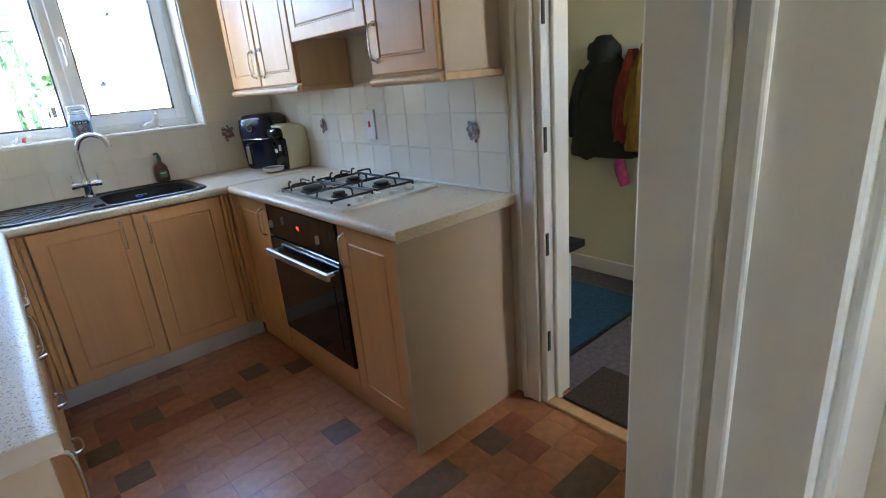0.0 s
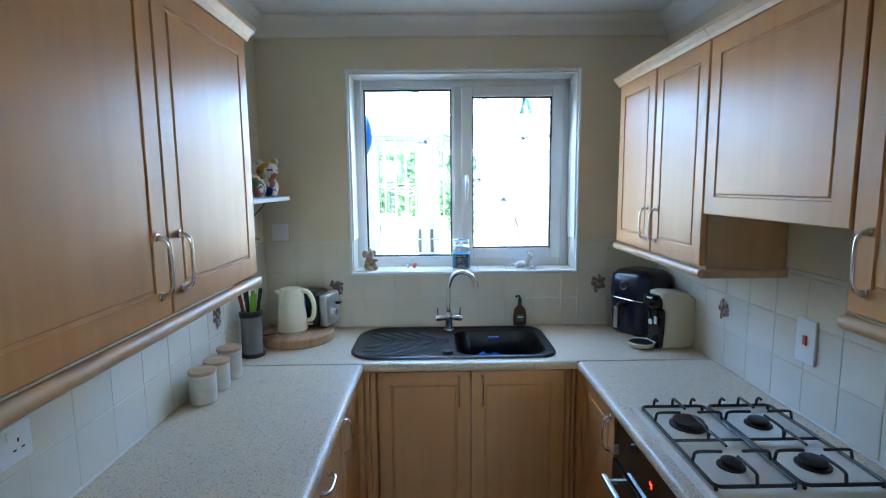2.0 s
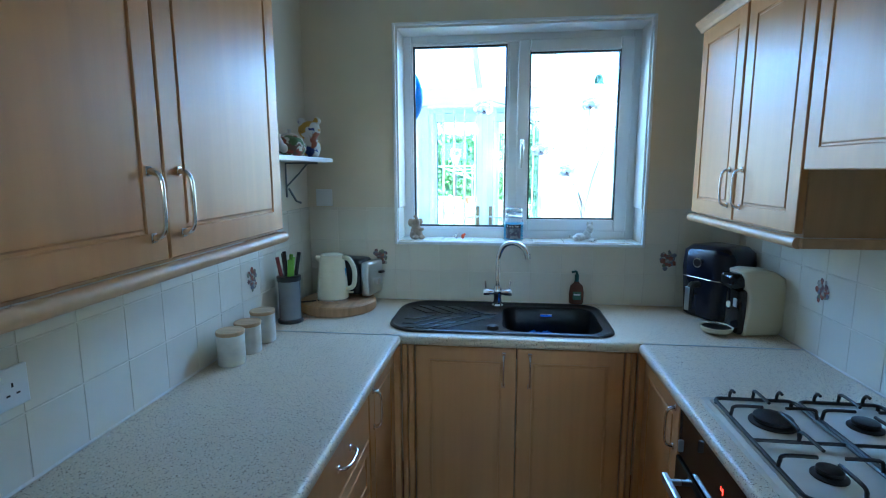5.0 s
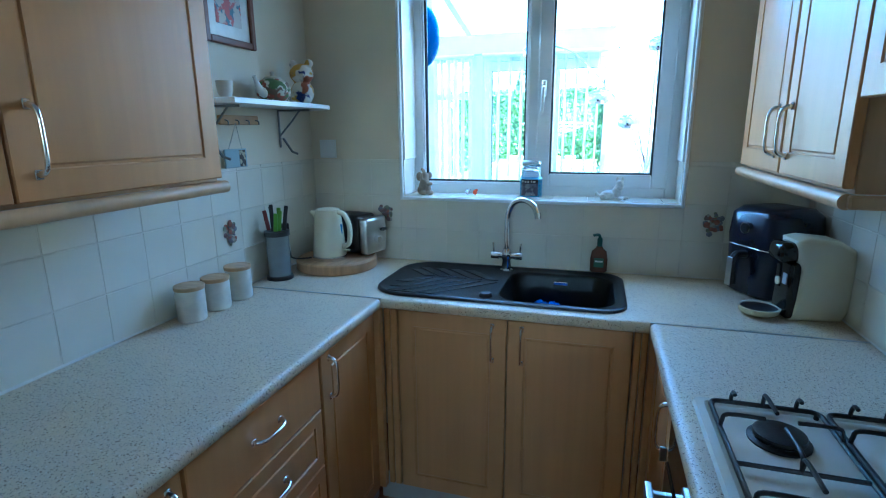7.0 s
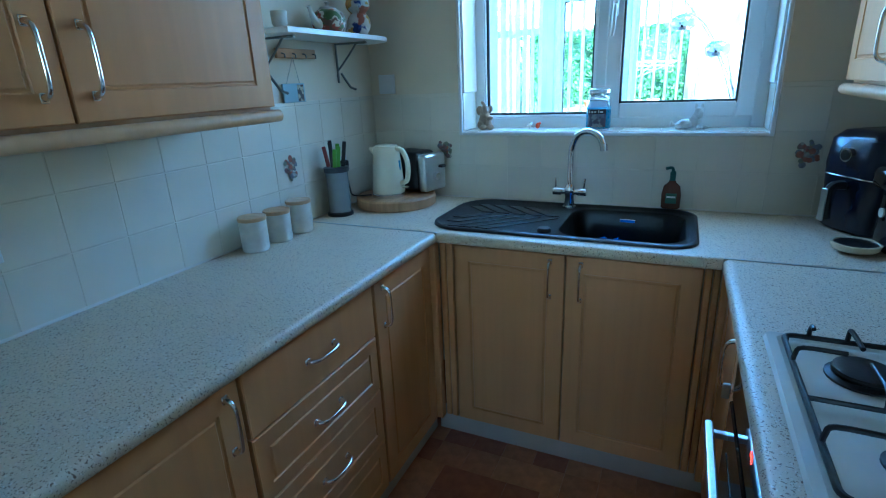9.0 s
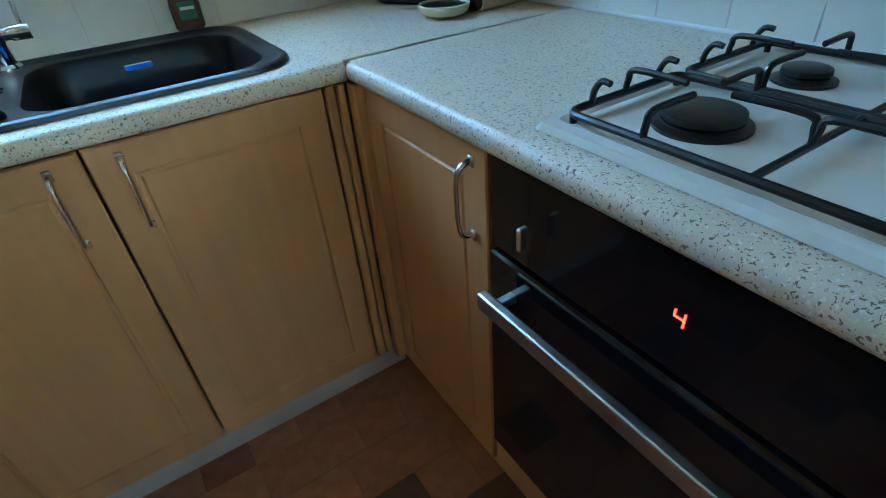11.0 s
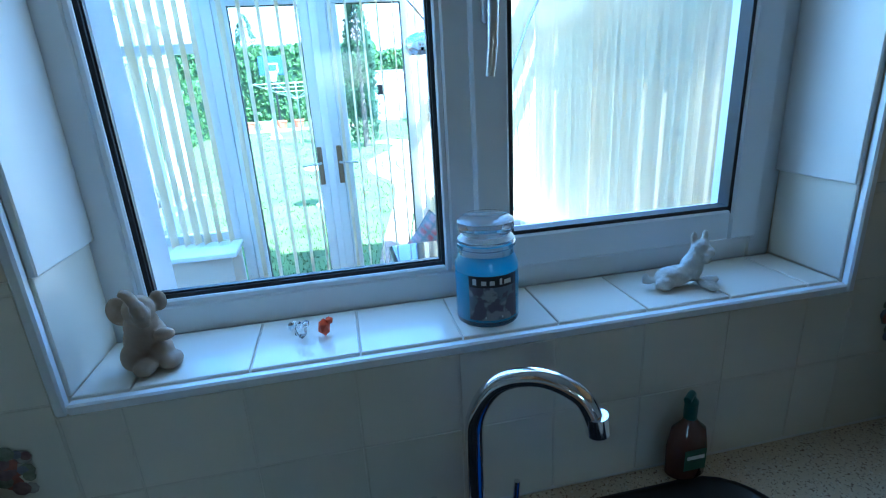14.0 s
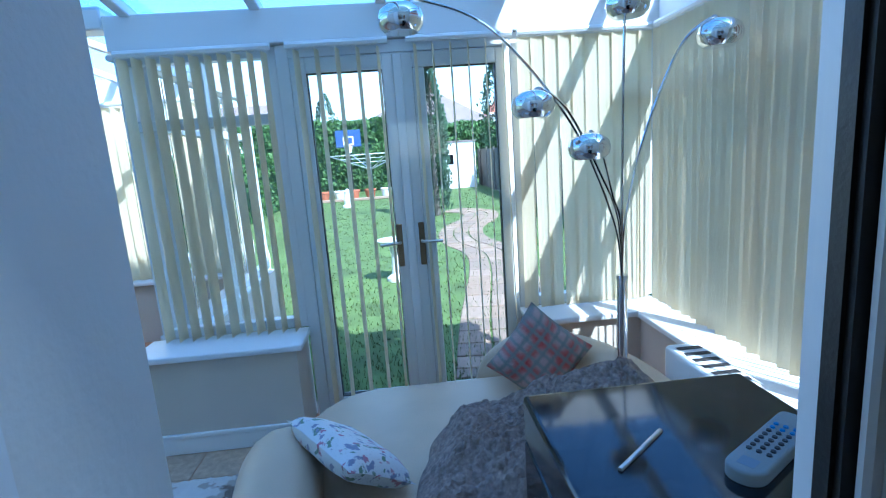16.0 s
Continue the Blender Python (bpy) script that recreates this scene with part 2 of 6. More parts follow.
def slab(w, h, rings, thick, m):
    """A door: a board w by h whose face steps through (inset, depth) rings; its face looks along local -y. m places it."""
    b = bmesh.new()
    prev = None
    first = None
    for ins, dep in [(0, thick)] + rings:
        vs = [b.verts.new(m @ Vector((x, dep, z))) for x, z in ((ins, ins), (w - ins, ins), (w - ins, h - ins), (ins, h - ins))]
        if prev:
            for i in range(4):
                b.faces.new((prev[i], prev[(i + 1) % 4], vs[(i + 1) % 4], vs[i]))
        else:
            first = vs
        prev = vs
    b.faces.new(prev)
    b.faces.new(first[::-1])
    return b


GROOVED = [(0, 0.003), (0.003, 0), (0.058, 0), (0.061, 0.004), (0.066, 0.004), (0.070, 0.0005)]
PLAIN = [(0, 0.003), (0.003, 0)]


def bow_handle(m, length, upright=True):
    """A bow handle whose middle stands at m's origin, out along local -y."""
    h = length / 2
    pts = [(0, 0, -h), (0, -0.018, -h + 0.004), (0, -0.028, -h + 0.02), (0, -0.030, 0), (0, -0.028, h - 0.02), (0, -0.018, h - 0.004), (0, 0, h)]
    if not upright:
        pts = [(p[2], p[1], 0) for p in pts]
    rs = [0.0075, 0.006, 0.0045, 0.0042, 0.0045, 0.006, 0.0075]
    line = curve(pts, 4)
    radii = [np.interp(i / (len(line) - 1), np.linspace(0, 1, 7), rs) for i in range(len(line))]
    b = tube([m @ Vector(p) for p in line], [float(r) for r in radii], 10)
    for e in (-h, h):
        q = box(-0.008, 0.008, -0.005, 0.0, e - 0.010, e + 0.010, 0.002) if upright else box(e - 0.010, e + 0.010, -0.005, 0.0, -0.008, 0.008, 0.002)
        q.transform(m)
        join(b, q)
    return b


def front(parent, w, h, m, rings=GROOVED, handle=None, upright=True, name="door", length=0.13):
    """One cabinet front with its handle. handle: local (x, z)."""
    d = part(name, slab(w, h, rings, 0.02, m), M_BEECH, parent)
    if handle:
        part("handle", bow_handle(m @ pose(handle[0], 0, handle[1]), length, upright), M_CHROME, d, "chrome bow handle", smooth=True)
    return d


# ---- kitchen: the large structure ----
W, CEIL = 2.13, 2.52
WX0, WX1, WZ0, WZ1 = 0.47, 1.678, 1.212, 2.262

setting("floor", box(-0.3, 2.28, -3.3, 0.0, -0.12, -0.004), M_FJOINT, "terracotta-coloured tiled kitchen floor", "floor")
wl = setting("wall_west", box(-0.15, 0.0, -6.2, 0.0, -0.1, CEIL), M_WALL, "cream painted kitchen wall with tiled splashback", "wall")
b = box(0.0 - 0.15, WX0, 0.0, 0.26, -0.1, CEIL)
box(WX1, W + 0.15, 0.0, 0.26, -0.1, CEIL, bm=b)
box(WX0, WX1, 0.0, 0.26, -0.1, WZ0 - 0.005, bm=b)
box(WX0, WX1, 0.0, 0.26, WZ1, CEIL, bm=b)
wn_ = setting("wall_north", b, M_WALL, "cream wall pierced by the kitchen window", "wall")
b = box(W, W + 0.15, -2.19, 0.0, -0.1, CEIL)
box(W, W + 0.15, -6.2, -3.0, -0.1, CEIL, bm=b)
box(W, W + 0.15, -3.0, -2.19, 2.05, CEIL, bm=b)
we = setting("wall_east", b, M_WALL, "cream kitchen wall with tiles and a doorway", "wall")
b = box(0.0, 0.33, -3.26, -3.05, -0.1, CEIL)
box(1.30, W, -3.26, -3.05, -0.1, CEIL, bm=b)
box(0.33, 1.30, -3.26, -3.05, 2.06, CEIL, bm=b)
setting("wall_south", b, M_WALL, "cream inner wall with an open doorway", "wall")
setting("ceiling", box(-0.15, W + 0.15, -6.2, 0.26, CEIL, CEIL + 0.1), M_CEIL, "off-white plaster ceiling", "ceiling")
# plain room behind the doorway
setting("floor_dining", box(-0.15, W + 0.15, -6.2, -3.3, -0.12, -0.002), M_CTILE, "plain floor of the adjoining room", "floor")
# unseen wall; its opening is made up to let light in from behind
b = box(-0.15, 0.7, -6.35, -6.2, -0.1, CEIL)
box(0.7, 1.4, -6.35, -6.2, -0.1, 1.4, bm=b)
box(0.7, 1.4, -6.35, -6.2, 2.0, CEIL, bm=b)
box(1.4, W + 0.15, -6.35, -6.2, -0.1, CEIL, bm=b)
setting("wall_far_south", b, M_WALL, "plain unseen wall with an opening added for light", "wall")

# coving where wall and ceiling meet
b = bmesh.new()
for x0, y0, x1, y1, nx, ny in ((0, 0, W, 0, 0, -1), (0, -3.05, 0, 0, 1, 0), (W, 0, W, -3.05, -1, 0)):
    vs = []
    for x, y in ((x0, y0), (x1, y1)):
        ring = [b.verts.new((x + nx * o, y + ny * o, CEIL - d)) for o, d in ((0.001, 0.001), (0.001, 0.09), (0.012, 0.085), (0.03, 0.05), (0.055, 0.028), (0.085, 0.012), (0.09, 0.001))]
        vs.append(ring)
    for i in range(6):
        b.faces.new((vs[0][i], vs[0][i + 1], vs[1][i + 1], vs[1][i]))
setting("coving", b, M_CEIL, "white plaster coving round the ceiling", "trim")

# door linings and architraves
b = box(1.268, 1.30, -3.275, -3.035, 0, 2.06, 0.004)
box(0.33, 0.362, -3.275, -3.035, 0, 2.06, 0.004, bm=b)
box(0.362, 1.268, -3.275, -3.035, 2.03, 2.06, 0.004, bm=b)
for y in (-3.17, -3.13):
    box(1.255, 1.2685, y - 0.012, y + 0.012, 0, 2.03, 0.005, bm=b, seg=2)
for x0, x1 in ((1.285, 1.36), (0.27, 0.345)):
    box(x0, x1, -3.05, -3.03, 0, 2.12, 0.006, bm=b, seg=2)
    box(x0 + 0.012, x1 - 0.02, -3.292, -3.275, 0, 2.12, 0.006, bm=b, seg=2)
setting("door_frame_south", b, M_WHITE, "off-white moulded door lining and architrave", "door frame")
b = box(W - 0.018, W, -2.185, -2.095, 0, 2.12, 0.006, seg=2)
box(W - 0.026, W - 0.017, -2.125, -2.1, 0, 2.12, 0.004, bm=b)
box(W - 0.018, W, -3.04, -3.0, 0, 2.12, 0.006, bm=b)
box(W - 0.018, W, -3.04, -2.095, 2.06, 2.14, 0.006, bm=b)
box(W, W + 0.16, -2.215, -2.188, 0, 2.05, 0.003, bm=b)
box(W, W + 0.16, -3.0, -2.975, 0, 2.05, 0.003, bm=b)
box(W + 0.05, W + 0.085, -2.232, -2.214, 0, 2.05, 0.003, bm=b)
df = setting("door_frame_east", b, M_WHITE, "cream painted frame of the open hall doorway", "door frame")
for z in (0.30, 0.72, 1.12, 1.55):
    part("hinge", box(W + 0.006, W + 0.022, -2.2195, -2.2145, z - 0.045, z + 0.045, 0.001), M_IRON, df, "dark steel hinge plate")
setting("threshold", box(W - 0.01, W + 0.05, -2.97, -2.215, -0.004, 0.018, 0.004), M_BEECHE, "pale wooden threshold strip in the doorway", "threshold")

# ---- kitchen window ----
win = thing("window_1", (1.07, 0.17, 1.22), "white plastic kitchen window with fixed and opening panes", "window", kind="structure")
FY0, FY1 = 0.165, 0.235


def frame_bars(x0, x1, z0, z1, w, y0, y1, bev=0.004):
    b = box(x0, x0 + w, y0, y1, z0, z1, bev)
    box(x1 - w, x1, y0, y1, z0, z1, bev, bm=b)
    box(x0 + w, x1 - w, y0, y1, z0, z0 + w, bev, bm=b)
    box(x0 + w, x1 - w, y0, y1, z1 - w, z1, bev, bm=b)
    return b


part("window_frame", frame_bars(WX0 - 0.002, WX1 + 0.002, WZ0, WZ1 + 0.002, 0.052, FY0, FY1), M_UPVC, win)
part("mullion", box(1.025, 1.085, FY0 - 0.002, FY1, WZ0 + 0.05, WZ1 - 0.05, 0.004), M_UPVC, win)
for x0, x1, z0, z1 in ((0.518, 1.027, 1.262, 2.214),):
    part("glazing_bead", frame_bars(x0, x1, z0, z1, 0.012, FY0 + 0.002, FY0 + 0.012, 0.003), M_UPVC, win)
    part("gasket", frame_bars(x0 + 0.001, x1 - 0.001, z0 + 0.001, z1 - 0.001, 0.0165, FY0 + 0.013, FY0 + 0.033, 0), M_GASKET, win, "black rubber gasket")
    part("spacer_bar", frame_bars(x0 + 0.0176, x1 - 0.0176, z0 + 0.0176, z1 - 0.0176, 0.003, FY0 + 0.018, FY0 + 0.029, 0), M_IRON, win, "thin dark spacer bar")
    g_ = part("pane", box(x0 + 0.012, x1 - 0.012, FY0 + 0.034, FY0 + 0.038, z0 + 0.012, z1 - 0.012), M_GLASS, win)
    g_.visible_shadow = False
sash = part("sash", frame_bars(1.068, 1.632, 1.258, 2.218, 0.062, FY0 - 0.014, FY1 - 0.02, 0.005), M_UPVC, win)
part("gasket", frame_bars(1.122, 1.578, 1.312, 2.164, 0.014, FY0 - 0.010, FY0 + 0.019, 0), M_GASKET, sash, "black rubber gasket")
g_ = part("pane", box(1.13, 1.57, FY0 + 0.02, FY0 + 0.024, 1.32, 2.156), M_GLASS, sash)
g_.visible_shadow = False
b = box(1.085, 1.107, FY0 - 0.03, FY0 - 0.013, 1.66, 1.73, 0.004)
tube([(1.096, FY0 - 0.035, 1.70), (1.096, FY0 - 0.045, 1.69), (1.094, FY0 - 0.045, 1.63), (1.09, FY0 - 0.042, 1.585)], [0.009, 0.009, 0.008, 0.007], 10, bm=b)
part("window_handle", b, M_STEEL, sash, "grey window handle", smooth=True)
# reveal trims
b = box(WX0 + 0.0005, WX0 + 0.012, 0.004, FY0, 1.385, WZ1, 0.002)
box(WX1 - 0.012, WX1 - 0.0005, 0.004, FY0, 1.385, WZ1, 0.002, bm=b)
box(WX0 + 0.012, WX1 - 0.012, 0.004, FY0, WZ1 - 0.012, WZ1 - 0.0005, 0.002, bm=b)
setting("window_reveal", b, M_WHITE, "white painted window reveal", "trim")
b = box(WX0 - 0.012, WX0 + 0.003, -0.012, 0.003, WZ0 - 0.012, WZ1 + 0.012, 0.003)
box(WX1 - 0.003, WX1 + 0.012, -0.012, 0.003, WZ0 - 0.012, WZ1 + 0.012, 0.003, bm=b)
box(WX0 + 0.003, WX1 - 0.003, -0.012, 0.003, WZ0 - 0.012, WZ0 + 0.0035, 0.003, bm=b)
box(WX0 + 0.003, WX1 - 0.003, -0.012, 0.003, WZ1 - 0.003, WZ1 + 0.012, 0.003, bm=b)
setting("window_edge_trim", b, M_UPVC, "white plastic tile trim round the window", "trim")

# ---- worktops ----
def worktop(name, boxes, label, at):
    t = thing(name, at, label, "worktop")
    b = None
    for q in boxes:
        b = box(*q, bm=b) if b else box(*q)
    bmesh.ops.remove_doubles(b, verts=b.verts, dist=1e-5)
    part("top", b, M_TOP, t)
    return t


def edge_profile(p0, p1, nx, ny):
    """The rolled front edge of a worktop between two points at its front line."""
    b = bmesh.new()
    prof = [(-0.03, 0.0), (-0.012, 0.0), (-0.005, -0.003), (0.0, -0.010), (0.001, -0.018), (0.0, -0.027), (-0.004, -0.034), (-0.012, -0.0375), (-0.03, -0.0375)]
    rings = [[b.verts.new((x + nx * o, y + ny * o, 0.9105 + d)) for o, d in prof] for x, y in (p0, p1)]
    for i in range(len(prof) - 1):
        b.faces.new((rings[0][i], rings[0][i + 1], rings[1][i + 1], rings[1][i]))
    for r in rings:
        b.faces.new(r)
    return b


tn = worktop("sink_worktop", [(0, 0.999, -0.588, 0, 0.873, 0.91), (1.441, W, -0.588, 0, 0.873, 0.91), (0.999, 1.441, -0.588, -0.506, 0.873, 0.91), (0.999, 1.441, -0.094, 0, 0.873, 0.91)],
              "cream speckled laminate worktop holding the black sink", (1.07, -0.3, 0.873))
part("front_edge", edge_profile((0.6, -0.6), (1.532, -0.6), 0, -1), M_TOP, tn, smooth=True)
tw = worktop("left_run_worktop", [(0, 0.588, -2.47, -0.592, 0.873, 0.91)], "cream speckled laminate worktop along the tiled wall", (0.3, -1.5, 0.873))
part("front_edge", edge_profile((0.6, -2.47), (0.6, -0.6), 1, 0), M_TOP, tw, smooth=True)
part("end_strip", box(0.0, 0.6, -2.473, -2.4705, 0.872, 0.911, 0.001), M_STEEL, tw, "thin aluminium end strip")
te = worktop("hob_worktop", [(1.544, W, -2.085, -0.592, 0.873, 0.91)], "cream speckled laminate worktop holding the gas hob", (1.83, -1.3, 0.873))
part("front_edge", edge_profile((1.532, -2.085), (1.532, -0.6), -1, 0), M_TOP, te, smooth=True)
part("end_strip", box(1.532, W, -2.089, -2.0855, 0.872, 0.9105, 0.001), M_TOP, te)
for t_, x0, x1 in ((tw, 0.0, 0.6), (te, 1.532, W)):
    part("joint_strip", box(x0 + 0.002, x1, -0.594, -0.586, 0.9085, 0.9125, 0.001), M_STEEL, t_, "thin metal strip over the worktop joint")
b = tube([(0.004, -2.46, 0.914), (0.004, -0.004, 0.914), (W - 0.004, -0.004, 0.914), (W - 0.004, -2.05, 0.914)], 0.006, 8)
setting("sealant_bead", b, M_WHITE, "white sealant bead behind the worktops", "trim")

# ---- base units ----
FZ0, FZ1 = 0.115, 0.866
SU = thing("sink_unit", (1.07, -0.3, 0), "beech-effect sink base unit with two closed doors", "cabinet")
b = box(0.62, 1.51, -0.555, -0.02, 0.1, 0.12)
box(0.62, 0.64, -0.555, -0.02, 0.12, 0.872, bm=b)
box(1.49, 1.51, -0.555, -0.02, 0.12, 0.872, bm=b)
box(0.64, 1.49, -0.03, -0.02, 0.12, 0.872, bm=b)
part("body", b, M_PALE, SU)
front(SU, 0.41, FZ1 - FZ0, pose(0.657, -0.576, FZ0), handle=(0.36, 0.66))
front(SU, 0.415, FZ1 - FZ0, pose(1.071, -0.576, FZ0), handle=(0.05, 0.66))
for x0, x1 in ((0.60, 0.6235), (0.6265, 0.652), (1.4905, 1.512), (1.515, 1.534)):
    part("corner_post", box(x0, x1, -0.578, -0.556, FZ0, FZ1 + 0.004, 0.004), M_BEECH, SU)
part("plinth", box(0.545, 1.59, -0.525, -0.51, 0.0, 0.118, 0.001), M_KICK, SU, "grey-beige plinth board")

for xa, xb in ((0.556, 0.599), (1.535, 1.577)):
    part("corner_filler", box(xa, xb, -0.612, -0.5785, FZ0, FZ1 + 0.004, 0.003), M_BEECH, SU)
RZL = lambda y, z: pose(0.576, y, z, 0, 0, 90)
RZR = lambda y, z: pose(1.555, y, z, 0, 0, -90)


def unit_body(t, x0, x1, y0, y1):
    part("body", box(x0, x1, y0, y1, 0.1, 0.872), M_PALE, t)


u = thing("corner_unit", (0.3, -0.8, 0), "narrow beech-effect base unit with one closed door", "cabinet")
unit_body(u, 0.01, 0.555, -1.008, -0.61)
front(u, 0.385, FZ1 - FZ0, RZL(-1.0, FZ0), handle=(0.045, 0.655))
u = thing("drawer_unit", (0.3, -1.27, 0), "beech-effect base unit with four closed drawers", "cabinet")
unit_body(u, 0.01, 0.555, -1.54, -1.012)
for z0, z1 in ((0.695, FZ1), (0.505, 0.69), (0.31, 0.5), (FZ0, 0.305)):
    front(u, 0.525, z1 - z0, RZL(-1.537, z0), [(0, 0.003), (0.003, 0), (0.04, 0), (0.043, 0.004), (0.048, 0.004), (0.052, 0.0005)] if z1 < 0.8 else PLAIN, handle=(0.2625, (z1 - z0) / 2), upright=False, name="drawer_front", length=0.108)
for y0, y1, hx in ((-2.0, -1.545, 0.41), (-2.45, -2.005, 0.05)):
    u = thing("base_unit", (0.3, (y0 + y1) / 2, 0), "beech-effect base unit with one closed door", "cabinet", "base units along the left run")
    unit_body(u, 0.01, 0.555, y0, y1)
    front(u, y1 - y0 - 0.006, FZ1 - FZ0, RZL(y0 + 0.003, FZ0), handle=(hx, 0.655))
part("end_panel", box(0.005, 0.58, -2.468, -2.452, 0.0, 0.872, 0.001), M_PALE, u, "pale beige end panel")
pl = thing("plinth", (0.53, -1.5, 0), "grey-beige plinth board under the units", "plinth", "plinth boards")
part("board", box(0.515, 0.53, -2.45, -0.53, 0.0, 0.112, 0.001), M_KICK, pl)
pl = thing("plinth", (1.6, -1.5, 0), "beech-effect plinth board under the units", "plinth", "plinth boards")
part("board", box(1.6, 1.615, -2.03, -0.53, 0.0, 0.112, 0.001), M_BEECH, pl)

u = thing("corner_unit", (1.85, -0.8, 0), "narrow beech-effect base unit with one closed door", "cabinet")
unit_body(u, 1.576, W - 0.01, -1.01, -0.61)
front(u, 0.39, FZ1 - FZ0, RZR(-0.613, FZ0), handle=(0.355, 0.655))
u = thing("end_unit", (1.85, -1.85, 0), "beech-effect end base unit with a pale side panel", "cabinet")
unit_body(u, 1.576, W - 0.01, -2.03, -1.668)
front(u, 0.365, FZ1 - FZ0, RZR(-1.668, FZ0), handle=(0.05, 0.655))
part("end_panel", box(1.553, W - 0.002, -2.05, -2.033, 0.0, 0.872, 0.001), M_PALE, u, "pale beige end panel")

# oven
ov = thing("built_in_oven", (1.85, -1.34, 0), "black glass built-in oven with steel bar handle", "oven")
part("body", box(1.575, W - 0.05, -1.66, -1.016, 0.115, 0.870), M_BLACK, ov)
part("filler_panel", box(1.556, 1.575, -1.66, -1.016, 0.115, 0.215, 0.002), M_BEECH, ov, "beech-effect strip below the oven")
part("control_panel", box(1.55, 1.575, -1.658, -1.018, 0.715, 0.868, 0.004), M_OVEN, ov)
od = part("oven_door", box(1.546, 1.575, -1.658, -1.018, 0.22, 0.708, 0.004), M_OVEN, ov)
part("door_window", box(1.544, 1.5465, -1.59, -1.086, 0.29, 0.61, 0.001), M_OVEN, od)
b = box(1.498, 1.516, -1.63, -1.046, 0.632, 0.662, 0.004, seg=2)
for y in (-1.60, -1.076):
    box(1.514, 1.548, y - 0.008, y + 0.008, 0.640, 0.655, 0.002, bm=b)
part("door_handle", b, M_STEEL, od, "brushed steel bar handle")
for y in (-1.12, -1.556):
    k = part("knob", lathe([(0.023, 0), (0.023, 0.008), (0.019, 0.010), (0.017, 0.024), (0.0, 0.025)], (0, 0, 0)), M_BLACK, ov, smooth=True)
    k.matrix_basis = Matrix.Translation(Vector((1.55, y, 0.79)) - ORIGIN[ov.name]) @ pose(0, 0, 0, 0, -90, 0)
    part("knob_grip", box(1.515, 1.53, y - 0.004, y + 0.004, 0.772, 0.808, 0.002), M_STEEL, ov, "steel knob grip")
M_RED = emit("red_led", (1.0, 0.03, 0.01), 0.25)
b = box(1.5485, 1.5495, -1.3265, -1.3245, 0.794, 0.802)
box(1.5485, 1.5495, -1.338, -1.3245, 0.7925, 0.7945, bm=b)
box(1.5485, 1.5495, -1.338, -1.336, 0.784, 0.802, bm=b)
part("clock_display", b, M_RED, ov, "glowing red digital clock")

# hob
hob = thing("gas_hob", (1.83, -1.375, 0.911), "cream enamelled four-burner gas hob with black pan supports", "hob")
HX0, HX1, HY0, HY1 = 1.578, 2.07, -1.70, -1.07
b = bmesh.new()
rr = [(0, 0.0), (0.004, 0.010), (0.02, 0.012), (0.03, 0.007)]
prev = None
for ins, z in rr:
    ol = rounded(HX0 + ins, HX1 - ins, HY0 + ins, HY1 - ins, 0.012, 3)
    vs = [b.verts.new((x, y, 0.911 + z)) for x, y in ol]
    if prev:
        for i in range(len(vs)):
            b.faces.new((prev[i], prev[(i + 1) % len(vs)], vs[(i + 1) % len(vs)], vs[i]))
    prev = vs
b.faces.new(prev)
part("plate", b, M_ENAMEL, hob)
GX0, GX1, GY0, GY1 = HX0 + 0.03, HX1 - 0.03, HY1 - 0.49, HY1 - 0.03
GMID = (GX0 + GX1) / 2
burn = []


def finger(x, y, dx, dy, reach, low, high):
    """One bent finger that rises from the support's frame and runs inwards."""
    return tube(curve([(x, y, low), (x + dx * 0.002, y + dy * 0.002, high - 0.014), (x + dx * 0.012, y + dy * 0.012, high), (x + dx * reach, y + dy * reach, high)], 4), 0.0043, 8)


for gx0, gx1 in ((GX0, GMID - 0.006), (GMID + 0.006, GX1)):
    low, high = 0.911 + 0.020, 0.911 + 0.050
    ol = rounded(gx0, gx1, GY0, GY1, 0.02, 4)
    ps = part("pan_support", tube([(x, y, low) for x, y in ol] + [(*ol[0], low)], 0.0052, 8), M_IRON, hob, "black enamelled pan support", smooth=True)
    cx, cm_, half = (gx0 + gx1) / 2, (GY0 + GY1) / 2, (gx1 - gx0) / 2
    spots = [(cx, GY1, 0, -1, 0.085), (cx, GY0, 0, 1, 0.085), (cx, cm_, 0, 1, 0.09), (cx, cm_, 0, -1, 0.09), (cx - 0.062, GY1, 0, -1, 0.026), (cx + 0.062, GY1, 0, -1, 0.026)]
    for cy in (GY1 - 0.112, GY0 + 0.112):
        burn.append((cx, cy))
        spots += [(gx0, cy, 1, 0, half - 0.028), (gx1, cy, -1, 0, half - 0.028)]
    for q in spots:
        part("finger", finger(*q, low, high), M_IRON, ps, smooth=True)
    part("cross_bar", tube([(gx0, cm_, low), (gx1, cm_, low)], 0.0045, 8), M_IRON, ps, smooth=True)
    for x in (gx0 + 0.006, gx1 - 0.006):
        for y in (GY0 + 0.006, GY1 - 0.006):
            part("foot", tube([(x, y, 0.914), (x, y, low)], 0.005, 8), M_IRON, ps)
for (cx, cy), r in zip(burn, (0.046, 0.026, 0.03, 0.034)):
    bn = part("burner", lathe([(r + 0.010, 0), (r + 0.010, 0.005), (r, 0.008), (r, 0.010)], (cx, cy, 0.917)), M_IRON, hob, "dark burner ring", smooth=True)
    part("burner_cap", lathe([(r - 0.002, 0), (r + 0.001, 0.003), (r, 0.009), (r - 0.006, 0.011), (0, 0.011)], (cx, cy, 0.9275)), M_IRON, bn, "black burner cap", smooth=True)
